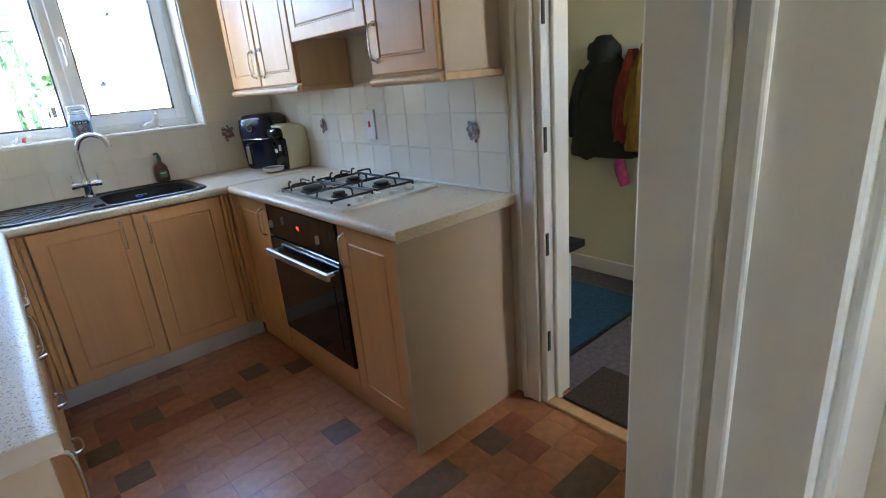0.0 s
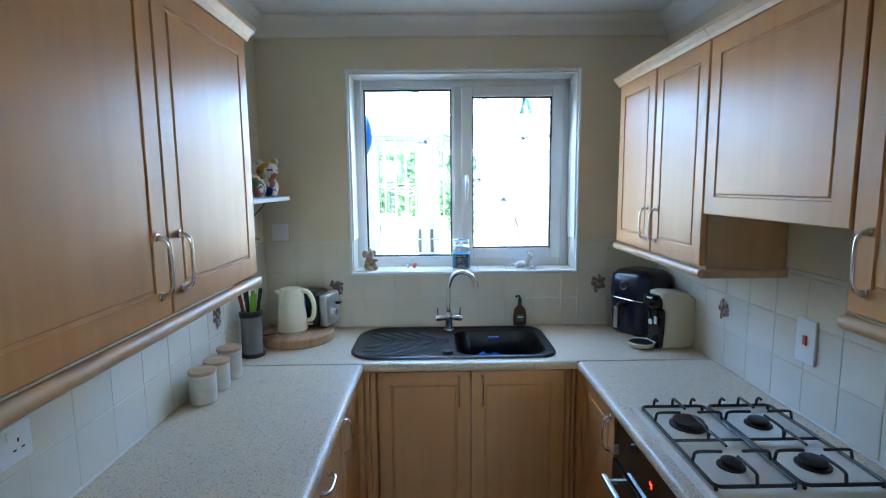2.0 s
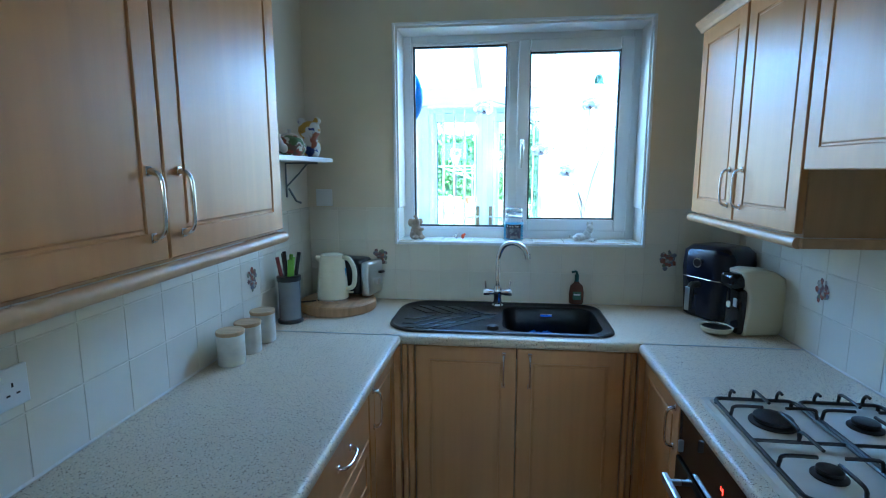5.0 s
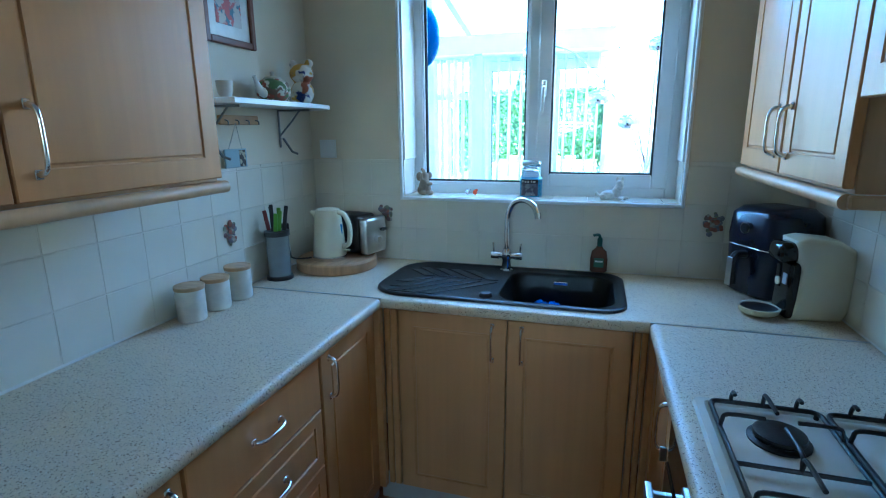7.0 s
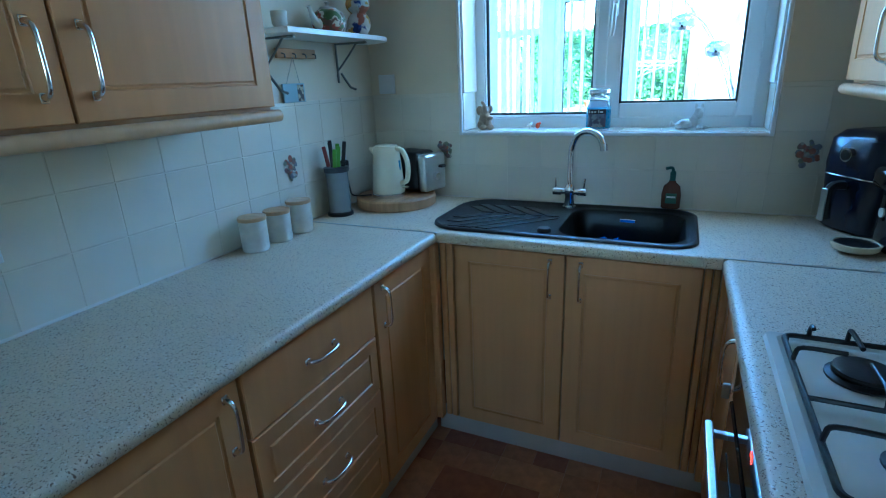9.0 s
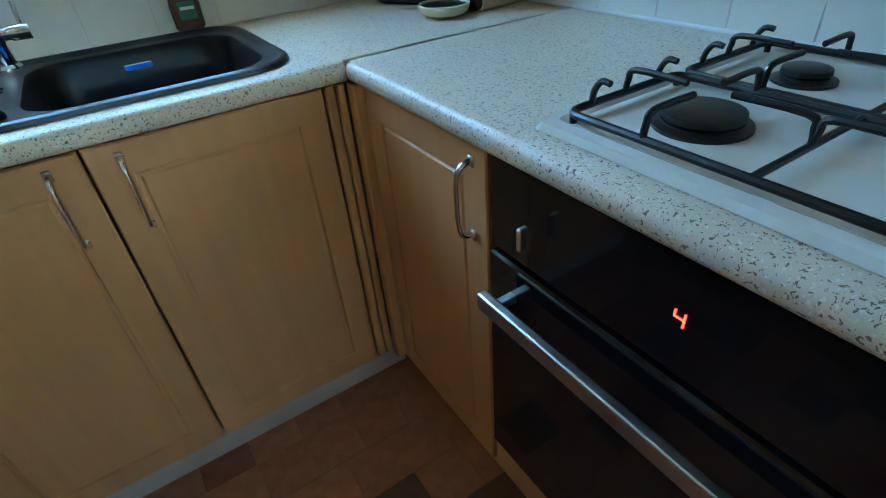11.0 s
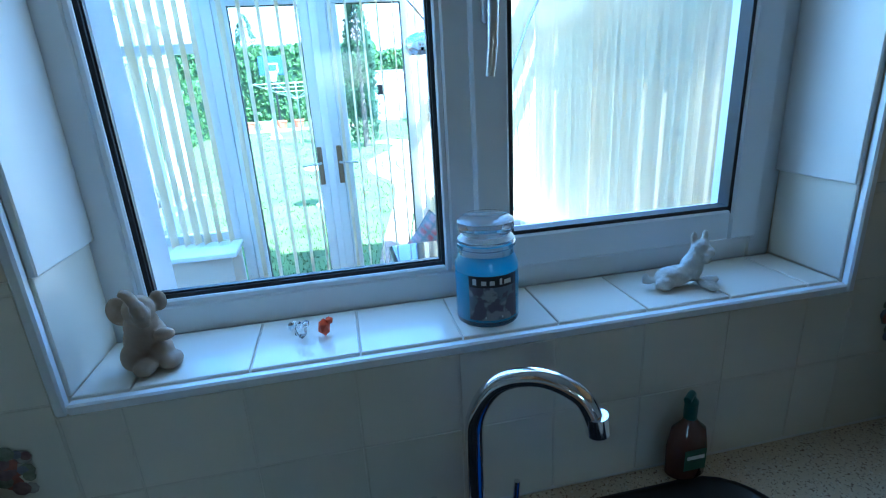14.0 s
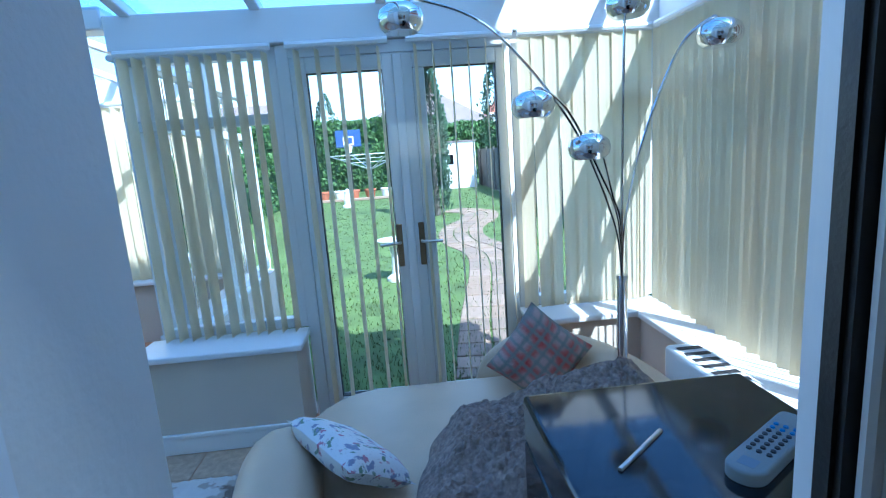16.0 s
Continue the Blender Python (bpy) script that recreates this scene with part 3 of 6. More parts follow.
for i in range(4):
    x = HX0 + 0.12 + i * 0.082
    kn = part("hob_knob", lathe([(0.021, 0), (0.02, 0.014), (0.015, 0.016), (0, 0.016)], (x, HY0 + 0.055, 0.918)), M_ENAMEL, hob, smooth=True)
    part("knob_grip", box(x - 0.004, x + 0.004, HY0 + 0.037, HY0 + 0.073, 0.9335, 0.944, 0.002), M_ENAMEL, kn)
part("igniter", lathe([(0.006, 0), (0.006, 0.006), (0, 0.007)], (HX0 + 0.06, HY0 + 0.055, 0.918), 12), M_BLACK, hob)

# ---- sink ----
sk = thing("kitchen_sink", (1.0, -0.29, 0.91), "black composite sink with ribbed draining board", "sink")
b = bmesh.new()
OUT = (0.52, 1.47, -0.545, -0.05)
BOWL = (1.01, 1.43, -0.495, -0.105)
loops = []
for ins, z in ((0.0, 0.911), (0.002, 0.919), (0.008, 0.922), (0.016, 0.921), (0.024, 0.915)):
    loops.append((rounded(OUT[0] + ins, OUT[1] - ins, OUT[2] + ins, OUT[3] - ins, [0.10 - ins, 0.15 - ins, 0.13 - ins, 0.09 - ins], 6), z))
for ins, z in ((-0.010, 0.915), (0.0, 0.912), (0.006, 0.90), (0.02, 0.785), (0.045, 0.77)):
    loops.append((rounded(BOWL[0] + ins, BOWL[1] - ins, BOWL[2] + ins, BOWL[3] - ins, [max(0.05, 0.085 - ins)] * 4, 6), z))
prev = None
for ol, z in loops:
    vs = [b.verts.new((x, y, z)) for x, y in ol]
    if prev:
        for i in range(len(vs)):
            b.faces.new((prev[i], prev[(i + 1) % len(vs)], vs[(i + 1) % len(vs)], vs[i]))
    prev = vs
b.faces.new(prev)
part("basin", b, M_SINK, sk, smooth=True)
# two fans of raised ribs meet in a chevron that points to the bowl
for i in range(5):
    xm = 0.66 + i * 0.068
    for ym, ye in ((-0.298, -0.505), (-0.272, -0.15)):
        xe = xm - abs(ye - ym) * 1.05
        if xe < 0.575:
            ye = ym + math.copysign((xm - 0.575) / 1.05, ye - ym)
            xe = 0.575
        w = 0.05
        ol = [(xm, ym), (xm + w, ym), (xe + w, ye), (xe, ye)]
        part("drainer_rib", prism(ol if ye < ym else ol[::-1], 0.9145, 0.9185, 0.002, 2), M_SINK, sk)
part("plug_control", lathe([(0.026, 0), (0.026, 0.006), (0.02, 0.014), (0.0, 0.016)], (0.97, -0.475, 0.915)), M_BLACK, sk, "glossy black pop-up waste knob", smooth=True)
part("drain", lathe([(0.042, 0), (0.042, 0.003), (0.03, 0.004), (0.028, 0.002), (0.0, 0.002)], (1.18, -0.30, 0.7705)), M_CHROME, sk, "chrome drain", smooth=True)
part("overflow", box(1.19, 1.25, -0.1155, -0.11, 0.868, 0.882, 0.002), M_CHROME, sk, "chrome overflow slot")

tap = thing("mixer_tap", (0.985, -0.1, 0.921), "chrome swan-neck mixer tap with two lever handles", "tap")
TX, TY = 0.985, -0.105
part("base", lathe([(0.027, 0), (0.027, 0.006), (0.021, 0.012), (0.019, 0.05), (0.022, 0.055), (0.022, 0.085), (0.015, 0.10), (0.0, 0.10)], (TX, TY, 0.9155)), M_CHROME, tap, smooth=True)
neck = curve([(TX, TY, 1.0), (TX, TY, 1.10), (TX + 0.004, TY - 0.003, 1.165), (TX + 0.03, TY - 0.017, 1.215), (TX + 0.075, TY - 0.042, 1.232), (TX + 0.118, TY - 0.066, 1.213), (TX + 0.135, TY - 0.076, 1.175)], 6)
part("spout", tube(neck, 0.0125, 16), M_CHROME, tap, smooth=True)
part("nozzle", tube([neck[-1] + Vector((0, 0, 0.014)), neck[-1] + Vector((0.003, -0.001, -0.012))], 0.0145, 16), M_CHROME, tap, smooth=True)
for s in (-1, 1):
    lv = part("valve", tube([(TX + s * 0.01, TY, 0.983), (TX + s * 0.03, TY, 0.983), (TX + s * 0.034, TY, 0.983), (TX + s * 0.068, TY, 0.983)], [0.013, 0.013, 0.016, 0.016], 16), M_CHROME, tap, smooth=True)
    part("lever", tube([(TX + s * 0.056, TY, 0.99), (TX + s * 0.06, TY, 1.04)], 0.0045, 10), M_CHROME, lv, smooth=True)

# ---- wall cabinets ----
def wall_cabinet(name, x0, x1, y0, y1, z0, z1, label, group=""):
    t = thing(name, ((x0 + x1) / 2, (y0 + y1) / 2, z0), label, "cabinet", group)
    part("body", box(x0, x1, y0, y1, z0, z1, 0.001), M_BEECHE, t)
    return t


def rail(p0, p1, z0, r=0.017):
    """A rounded light rail under wall units."""
    return tube([(p0[0], p0[1], z0), (p1[0], p1[1], z0)], r, 14)


def cornice(p0, p1, nx, z):
    b = bmesh.new()
    prof = [(0.0, 0.0), (0.012, 0.0), (0.018, 0.012), (0.034, 0.03), (0.036, 0.042), (0.0, 0.042)]
    rings = [[b.verts.new((x + nx * o, y, z + d)) for o, d in prof] for x, y in (p0, p1)]
    for i in range(len(prof)):
        j = (i + 1) % len(prof)
        b.faces.new((rings[0][i], rings[0][j], rings[1][j], rings[1][i]))
    for r in rings:
        b.faces.new(r)
    return b


UZ0, UZ1 = 1.392, 2.14
WL = lambda y, z: pose(0.325, y, z, 0, 0, 90)
WR = lambda y, z: pose(1.828, y, z, 0, 0, -90)
t = wall_cabinet("wall_cabinet", 0.003, 0.304, -2.135, -1.035, UZ0 - 0.01, UZ1, "beech-effect double wall cabinet with closed doors")
front(t, 0.545, UZ1 - UZ0, WL(-2.132, UZ0), handle=(0.50, 0.115))
front(t, 0.545, UZ1 - UZ0, WL(-1.582, UZ0), handle=(0.045, 0.115))
part("light_rail", rail((0.318, -2.15), (0.318, -1.02), 1.366), M_BEECHE, t, smooth=True)
part("light_rail_return", rail((0.305, -1.026), (0.006, -1.026), 1.366), M_BEECHE, t, smooth=True)
part("cornice", cornice((0.318, -2.15), (0.318, -1.02), 1, UZ1), M_BEECHE, t)

sh = thing("open_shelf_unit", (0.16, -2.3, UZ0), "beech-effect open shelf unit at the cabinets' end", "shelf")
b = box(0.003, 0.02, -2.46, -2.14, UZ0 - 0.01, UZ1)
box(0.0205, 0.31, -2.158, -2.14, UZ0 - 0.01, UZ1, bm=b)
part("back", b, M_PALE, sh)
for z in (UZ0 - 0.01, 1.62, 1.88, UZ1 - 0.018):
    b = prism([(0.02, -2.1585), (0.02, -2.45), (0.10, -2.45), (0.20, -2.42), (0.27, -2.35), (0.305, -2.25), (0.31, -2.1585)], z, z + 0.018, 0.003)
    part("shelf", b, M_BEECHE, sh)

ra = wall_cabinet("wall_cabinet", 1.85, W - 0.003, -1.01, -0.19, UZ0 - 0.01, UZ1, "beech-effect double wall cabinet with closed doors")
front(ra, 0.40, UZ1 - UZ0, WR(-0.192, UZ0), handle=(0.36, 0.115))
front(ra, 0.40, UZ1 - UZ0, WR(-0.606, UZ0), handle=(0.045, 0.115))
part("light_rail", rail((1.836, -1.015), (1.836, -0.17), 1.366), M_BEECHE, ra, smooth=True)
part("side_rail", box(1.836, W - 0.004, -1.03, -1.0115, 1.352, 1.381, 0.004), M_BEECHE, ra)
hd = wall_cabinet("hood_cabinet", 1.85, W - 0.003, -1.635, -1.012, 1.60, UZ1, "beech-effect cabinet front over the cooker hood")
front(hd, 0.615, UZ1 - 1.572, WR(-1.016, 1.572))
part("hood_underside", box(1.87, W - 0.02, -1.62, -1.03, 1.585, 1.5995, 0.002), M_STEEL, hd, "grey metal hood underside")
rb = wall_cabinet("wall_cabinet", 1.85, W - 0.003, -2.03, -1.637, UZ0 - 0.01, UZ1, "beech-effect single wall cabinet with closed door")
front(rb, 0.385, UZ1 - UZ0, WR(-1.64, UZ0), handle=(0.045, 0.115))
part("side_panel", box(1.85, W - 0.003, -2.034, -2.0305, UZ0 - 0.01, UZ1), M_PALE, rb, "pale beige side panel")
part("light_rail", rail((1.836, -2.04), (1.836, -1.63), 1.366), M_BEECHE, rb, smooth=True)
part("side_rail", box(1.836, W - 0.004, -2.05, -2.035, 1.352, 1.381, 0.004), M_BEECHE, rb)
for t, y0, y1 in ((ra, -1.01, -0.17), (hd, -1.635, -1.012), (rb, -2.05, -1.637)):
    part("cornice", cornice((1.836, y0), (1.836, y1), -1, UZ1), M_BEECHE, t)


# ---- conservatory ----
M_PLAST = mat("warm_grey_plaster", (0.62, 0.56, 0.48), 0.8, vary=0.05, scale=3, bump=0.1, bscale=120)
M_LEATHER = mat("cream_leather", (0.56, 0.43, 0.29), 0.38, vary=0.08, scale=5, bump=0.35, bscale=140)
M_FUR = mat("taupe_plush", (0.27, 0.205, 0.17), 0.95, vary=0.4, scale=55, bump=1.0, bscale=150)
M_GLOSSB = mat("black_gloss_lacquer", (0.008, 0.009, 0.011), 0.07, vary=0.1)
M_GRASS = mat("lawn_grass", (0.095, 0.145, 0.038), 0.9, vary=0.35, scale=3.0, bump=1.0, bscale=60)
M_HEDGE = mat("hedge_leaf", (0.06, 0.125, 0.03), 0.7, vary=0.45, scale=2.5)
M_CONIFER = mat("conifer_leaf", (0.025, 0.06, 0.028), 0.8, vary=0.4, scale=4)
M_BRICKD = mat("red_brick", (0.30, 0.12, 0.08), 0.85, vary=0.25, scale=9, bump=0.4, bscale=40)
M_SLATE = mat("grey_brown_roof_tile", (0.20, 0.16, 0.15), 0.8, vary=0.2, scale=2, bump=0.4, bscale=15)
M_ORANGE = mat("terracotta_pot", (0.42, 0.14, 0.07), 0.8, vary=0.15)
M_PATH = choice("sandstone_paving", ((0.27, 0.19, 0.13), (0.30, 0.22, 0.16), (0.23, 0.17, 0.125)), 0.85, 0.4)
M_SHED = mat("white_render", (0.78, 0.77, 0.74), 0.7, vary=0.05)
M_TWOOD = mat("weathered_fence", (0.13, 0.115, 0.10), 0.85, vary=0.3, scale=5, stretch=(4, 4, 0.6), bump=0.3)

CX0, CX1, CY0, DY = -3.2, 2.34, 0.42, 3.0
cf = setting("floor_conservatory", box(CX0, -0.70, 3.05, 5.1, -0.14, -0.006, bm=box(CX0, 2.5, 0.26, 3.05, -0.14, -0.006)), M_FJOINT, "buff tiled conservatory floor", "floor")
b = box(-3.4, -0.15, 0.0, 0.42, -0.14, 3.0)
box(0.468, 2.5, 0.002, 0.418, 2.62, 3.0, bm=b)
box(2.28, 2.5, 0.002, 0.418, -0.14, 2.62, bm=b)
setting("wall_window_return", box(-0.15, 0.468, 0.262, 0.50, -0.14, 3.0), M_CEIL, "off-white painted wall beside the kitchen window", "wall")
setting("wall_house", b, M_PLAST, "painted house wall inside the conservatory", "wall")

# unseen block added above the house, sized to keep sun off the left blinds
b = box(-3.4, 2.95, -7.3, 0.40, 3.01, 7.0)
setting("wall_sun_block", b, M_PLAST, "plain unseen block over the house that shades the conservatory", "wall")


def dwarf(name, x0, x1, y0, y1, label="low plastered wall under the conservatory windows"):
    return setting(name, box(x0, x1, y0, y1, -0.14, 0.56), M_PLAST, label, "wall")


dwarf("wall_dwarf_west", -0.74, 0.10, 2.72, 3.08)
dwarf("wall_dwarf_corner", 1.515, 2.5, 2.74, 3.08)
dwarf("wall_dwarf_east", 2.12, 2.5, CY0, 2.738)
dwarf("wall_dwarf_bay_side", -0.74, -0.56, 3.082, 5.1)
dwarf("wall_dwarf_bay", -3.2, -0.742, 4.85, 5.1)
dwarf("wall_dwarf_far_west", -3.4, -3.202, CY0, 5.1)
for n_, q in (("west", (-0.80, 0.14, 2.68, 3.0)), ("corner", (1.445, 2.30, 2.70, 3.0)), ("east", (2.08, 2.34, CY0, 2.697)), ("bay", (-3.2, -0.805, 4.8, 5.0)), ("bay_side", (-0.80, -0.55, 3.08, 4.798))):
    setting("window_sill_" + n_, box(q[0], q[1], q[2], q[3], 0.5605, 0.598, 0.010, seg=3), M_UPVC, "white plastic window sill", "window sill")
b = box(-0.74, 0.10, 2.705, 2.719, 0, 0.10, 0.004)
box(-0.74, 0.10, 2.698, 2.719, 0.10, 0.125, 0.005, bm=b, seg=2)
setting("skirting_conservatory", b, M_UPVC, "white moulded skirting board", "baseboard")


def glazed(name, m, w, z0, z1, bars, transom=None, label="white plastic framed conservatory window"):
    """A framed window along local x, its face at local y = 0."""
    t = thing(name, m.translation, label, "window", kind="structure")

    def put(nm, b, material):
        b.transform(m)
        o = part(nm, b, material, t)
        return o
    put("window_frame", frame_bars(0, w, z0, z1, 0.06, 0, 0.07), M_UPVC)
    for x in bars:
        put("mullion", box(x - 0.03, x + 0.03, -0.002, 0.068, z0 + 0.06, z1 - 0.06, 0.004), M_UPVC)
    if transom:
        xs = [0.06] + [v for x in bars for v in (x - 0.03, x + 0.03)] + [w - 0.06]
        for x0, x1 in zip(xs[::2], xs[1::2]):
            put("transom", box(x0, x1, -0.001, 0.067, transom - 0.03, transom + 0.03, 0.004), M_UPVC)
    g = put("pane", box(0.05, w - 0.05, 0.034, 0.038, z0 + 0.05, z1 - 0.05), M_GLASS)
    g.visible_shadow = False
    return t


glazed("window_2", pose(-0.74, 3.0, 0), 0.87, 0.598, 2.24, [0.43], 1.85)
glazed("window_3", pose(1.52, 3.0, 0), 0.84, 0.598, 2.24, [], 1.85)
glazed("window_4", pose(2.36, 2.99, 0, 0, 0, -90), 2.56, 0.598, 2.24, [0.85, 1.7], 1.85)
glazed("window_5", pose(-3.2, 4.93, 0), 2.45, 0.598, 2.24, [0.8, 1.6], 1.85)
glazed("window_6", pose(-0.66, 5.0, 0, 0, 0, -90), 1.9, 0.598, 2.24, [0.95], 1.85)
glazed("window_7", pose(-3.3, 0.43, 0, 0, 0, 90), 4.5, 0.598, 2.24, [1.1, 2.2, 3.3], 1.85)

# french doors
fd = thing("door_1", (0.81, 3.0, 0), "closed white plastic french doors with clear glass", "door", kind="structure")
b = box(0.13, 0.20, 2.985, 3.07, -0.05, 2.24, 0.004)
box(1.455, 1.512, 2.985, 3.07, -0.05, 2.24, 0.004, bm=b)
box(0.20, 1.455, 2.985, 3.07, 2.17, 2.24, 0.004, bm=b)
box(0.20, 1.455, 2.985, 3.07, -0.05, 0.03, 0.004, bm=b)
part("door_frame", b, M_UPVC, fd)
for x0, x1, hx in ((0.205, 0.80, 0.735), (0.802, 1.452, 0.868)):
    lf = part("door_leaf", frame_bars(x0, x1, 0.035, 2.165, 0.085, 2.975, 3.05, 0.005), M_UPVC, fd)
    part("gasket", frame_bars(x0 + 0.084, x1 - 0.084, 0.119, 2.081, 0.005, 2.983, 3.03, 0), M_GASKET, lf, "black rubber gasket")
    g_ = part("pane", box(x0 + 0.08, x1 - 0.08, 3.012, 3.016, 0.115, 2.085), M_GLASS, lf)
    g_.visible_shadow = False
    b = box(hx - 0.017, hx + 0.017, 2.966, 2.975, 0.93, 1.19, 0.004)
    part("handle_plate", b, mat("aged_brass", (0.30, 0.22, 0.13), 0.35, 0.9), lf, "aged brass handle plate")
    s = -1 if hx < 0.8 else 1
    part("door_handle", tube(curve([(hx, 2.968, 1.08), (hx, 2.93, 1.08), (hx + s * 0.03, 2.925, 1.08), (hx + s * 0.12, 2.925, 1.075)], 4), 0.008, 10), M_STEEL, lf, "lever handle", smooth=True)
part("meeting_stile", box(0.775, 0.83, 2.962, 2.9745, 0.04, 2.16, 0.005), M_UPVC, fd)
part("fixed_stile", box(0.888, 0.955, 2.978, 3.04, 0.121, 2.079, 0.005), M_UPVC, fd)

# eaves beam and roof
b = box(-0.74, 2.5, 2.95, 3.1, 2.245, 2.43, 0.008, seg=2)
box(2.33, 2.48, 0.43, 2.948, 2.245, 2.43, 0.008, bm=b, seg=2)
box(-3.4, -0.742, 2.95, 3.1, 2.36, 2.48, 0.008, bm=b)
box(-3.4, -0.6, 4.95, 5.1, 2.245, 2.43, 0.008, bm=b)
box(-0.74, -0.60, 3.102, 4.948, 2.245, 2.43, 0.008, bm=b)
box(-3.4, -3.28, 0.43, 4.948, 2.245, 2.43, 0.008, bm=b)
setting("eaves_beam", b, M_UPVC, "white plastic eaves beam of the conservatory", "beam")
RZ = lambda y: 2.95 - (y - 0.42) * (2.95 - 2.44) / 2.6
rf = thing("conservatory_roof", (0, 1.7, 2.44), "blue-tinted glass roof with white rafters", "roof", kind="structure")
for x in (-3.3, -2.7, -2.0, -1.3, -0.62, 0.06, 0.74, 1.42, 2.06, 2.42):
    tilt = math.degrees(math.atan2(RZ(3.05) - RZ(0.42), 2.63))
    L = math.hypot(2.63, RZ(3.05) - RZ(0.42))
    b = box(-0.03, 0.03, 0, L, -0.035, 0.03, 0.006)
    b.transform(pose(x, 0.42, RZ(0.42), tilt))
    part("rafter", b, M_UPVC, rf)
for x0, x1 in ((-3.27, -2.73), (-2.67, -2.03), (-1.97, -1.33), (-1.27, -0.65), (-0.59, 0.03), (0.09, 0.71), (0.77, 1.39), (1.45, 2.03), (2.09, 2.39)):
    b = box(x0 - 0.015, x1 + 0.015, 0, L, 0.006, 0.012)
    b.transform(pose(0, 0.42, RZ(0.42), tilt))
    g_ = part("roof_pane", b, M_ROOFG, rf)
    g_.visible_shadow = False
for x in (-2.9, -2.3, -1.7, -1.1):
    part("rafter", tube([(x * 0.5 - 1.05, 3.0, 2.62), (x, 5.0, 2.44)], 0.035, 4), M_UPVC, rf)
b = bmesh.new()
b.faces.new([b.verts.new(v) for v in ((-3.3, 3.0, 2.64), (-0.70, 3.0, 2.64), (-0.70, 5.05, 2.46), (-3.3, 5.05, 2.46))])
g_ = part("roof_pane", b, M_ROOFG, rf)
g_.visible_shadow = False


# vertical blinds
def blind(name, p0, p1, turn, z0, z1, n, label, w=0.089):
    """n hanging slats between two points, each turned by so many degrees against the line."""
    t = thing(name, (*p0, z1), label, "blind", "vertical blinds")
    d = Vector((p1[0] - p0[0], p1[1] - p0[1], 0))
    base = math.degrees(math.atan2(d.y, d.x))
    part("head_rail", tube([(p0[0], p0[1], z1 + 0.025), (p1[0], p1[1], z1 + 0.025)], 0.02, 8), M_UPVC, t)
    r = random.Random(name + label)
    me = bpy.data.meshes.new("slat")
    b = bmesh.new()
    cols = [(-w / 2 + w * i / 4, 0.006 * math.sin(math.pi * i / 4)) for i in range(5)]
    for o in (0, 0.0008):
        lo = [b.verts.new((x, y + o, z0 - z1)) for x, y in cols]
        hi = [b.verts.new((x, y + o, 0)) for x, y in cols]
        for i in range(4):
            b.faces.new((lo[i], lo[i + 1], hi[i + 1], hi[i]))
    hem = [b.verts.new((x, y - 0.001, z)) for z in (z0 - z1, z0 - z1 + 0.04) for x, y in cols]
    for i in range(4):
        b.faces.new((hem[i], hem[i + 1], hem[i + 6], hem[i + 5]))
    b.to_mesh(me)
    b.free()
    me.materials.append(M_BLIND)
    for i in range(n):
        q = (i + 0.5) / n
        ob = new("slat", me)
        ob.parent = t
        ob.matrix_basis = pose(d.x * q, d.y * q, 0, r.uniform(-0.4, 0.4), r.uniform(-0.4, 0.4), base + turn + r.uniform(-5, 5))
    return t


blind("vertical_blind", (-0.70, 2.93), (0.12, 2.93), 78, 0.605, 2.20, 11, "cream fabric vertical blind turned half open")
blind("vertical_blind", (0.20, 2.93), (0.76, 2.93), 82, 0.10, 2.20, 5, "cream fabric vertical blind turned open")
blind("vertical_blind", (0.86, 2.93), (1.46, 2.93), 80, 0.10, 2.20, 6, "cream fabric vertical blind turned open")
blind("vertical_blind", (1.49, 2.93), (2.28, 2.93), 8, 0.605, 2.20, 10, "cream fabric vertical blind turned closed")
blind("vertical_blind", (2.29, 2.90), (2.29, 0.50), 30, 0.605, 2.20, 29, "cream fabric vertical blind turned nearly closed")
blind("vertical_blind", (-3.1, 4.88), (-0.82, 4.88), 50, 0.605, 2.20, 24, "cream fabric vertical blind turned half open")
blind("vertical_blind", (-0.76, 4.85), (-0.76, 3.0), 25, 0.605, 2.20, 20, "cream fabric vertical blind turned nearly closed")
blind("vertical_blind", (-3.22, 0.5), (-3.22, 4.8), 40, 0.605, 2.20, 46, "cream fabric vertical blind turned half open")

# sofa
so = thing("leather_sofa", (0.95, 1.8, 0), "cream leather sofa with rounded arms and curved back", "sofa")


def puff(profile_pts, radii, flat=1.0):
    b = tube(curve(profile_pts, 6), [float(v) for v in np.interp(np.linspace(0, 1, 6 * (len(profile_pts) - 1) + 1), np.linspace(0, 1, len(radii)), radii)], 16)
    return b


part("base", prism(rounded(0.14, 1.80, 1.12, 2.44, 0.30, 6), 0.06, 0.34, 0.04, 3), M_LEATHER, so, smooth=True)
part("seat", prism(rounded(0.26, 1.70, 1.14, 2.38, 0.34, 6), 0.3405, 0.45, 0.05, 4), M_LEATHER, so, smooth=True)
part("arm", puff([(0.36, 1.05, 0.22), (0.33, 1.12, 0.38), (0.28, 1.4, 0.46), (0.24, 1.72, 0.46), (0.25, 1.96, 0.36)], [0.12, 0.15, 0.15, 0.15, 0.10]), M_LEATHER, so, smooth=True)
part("backrest", puff([(1.12, 2.46, 0.32), (1.20, 2.47, 0.43), (1.38, 2.46, 0.50), (1.60, 2.34, 0.48), (1.74, 2.05, 0.46), (1.76, 1.6, 0.46), (1.72, 1.2, 0.44)], [0.05, 0.10, 0.13, 0.14, 0.14, 0.14, 0.12]), M_LEATHER, so, smooth=True)
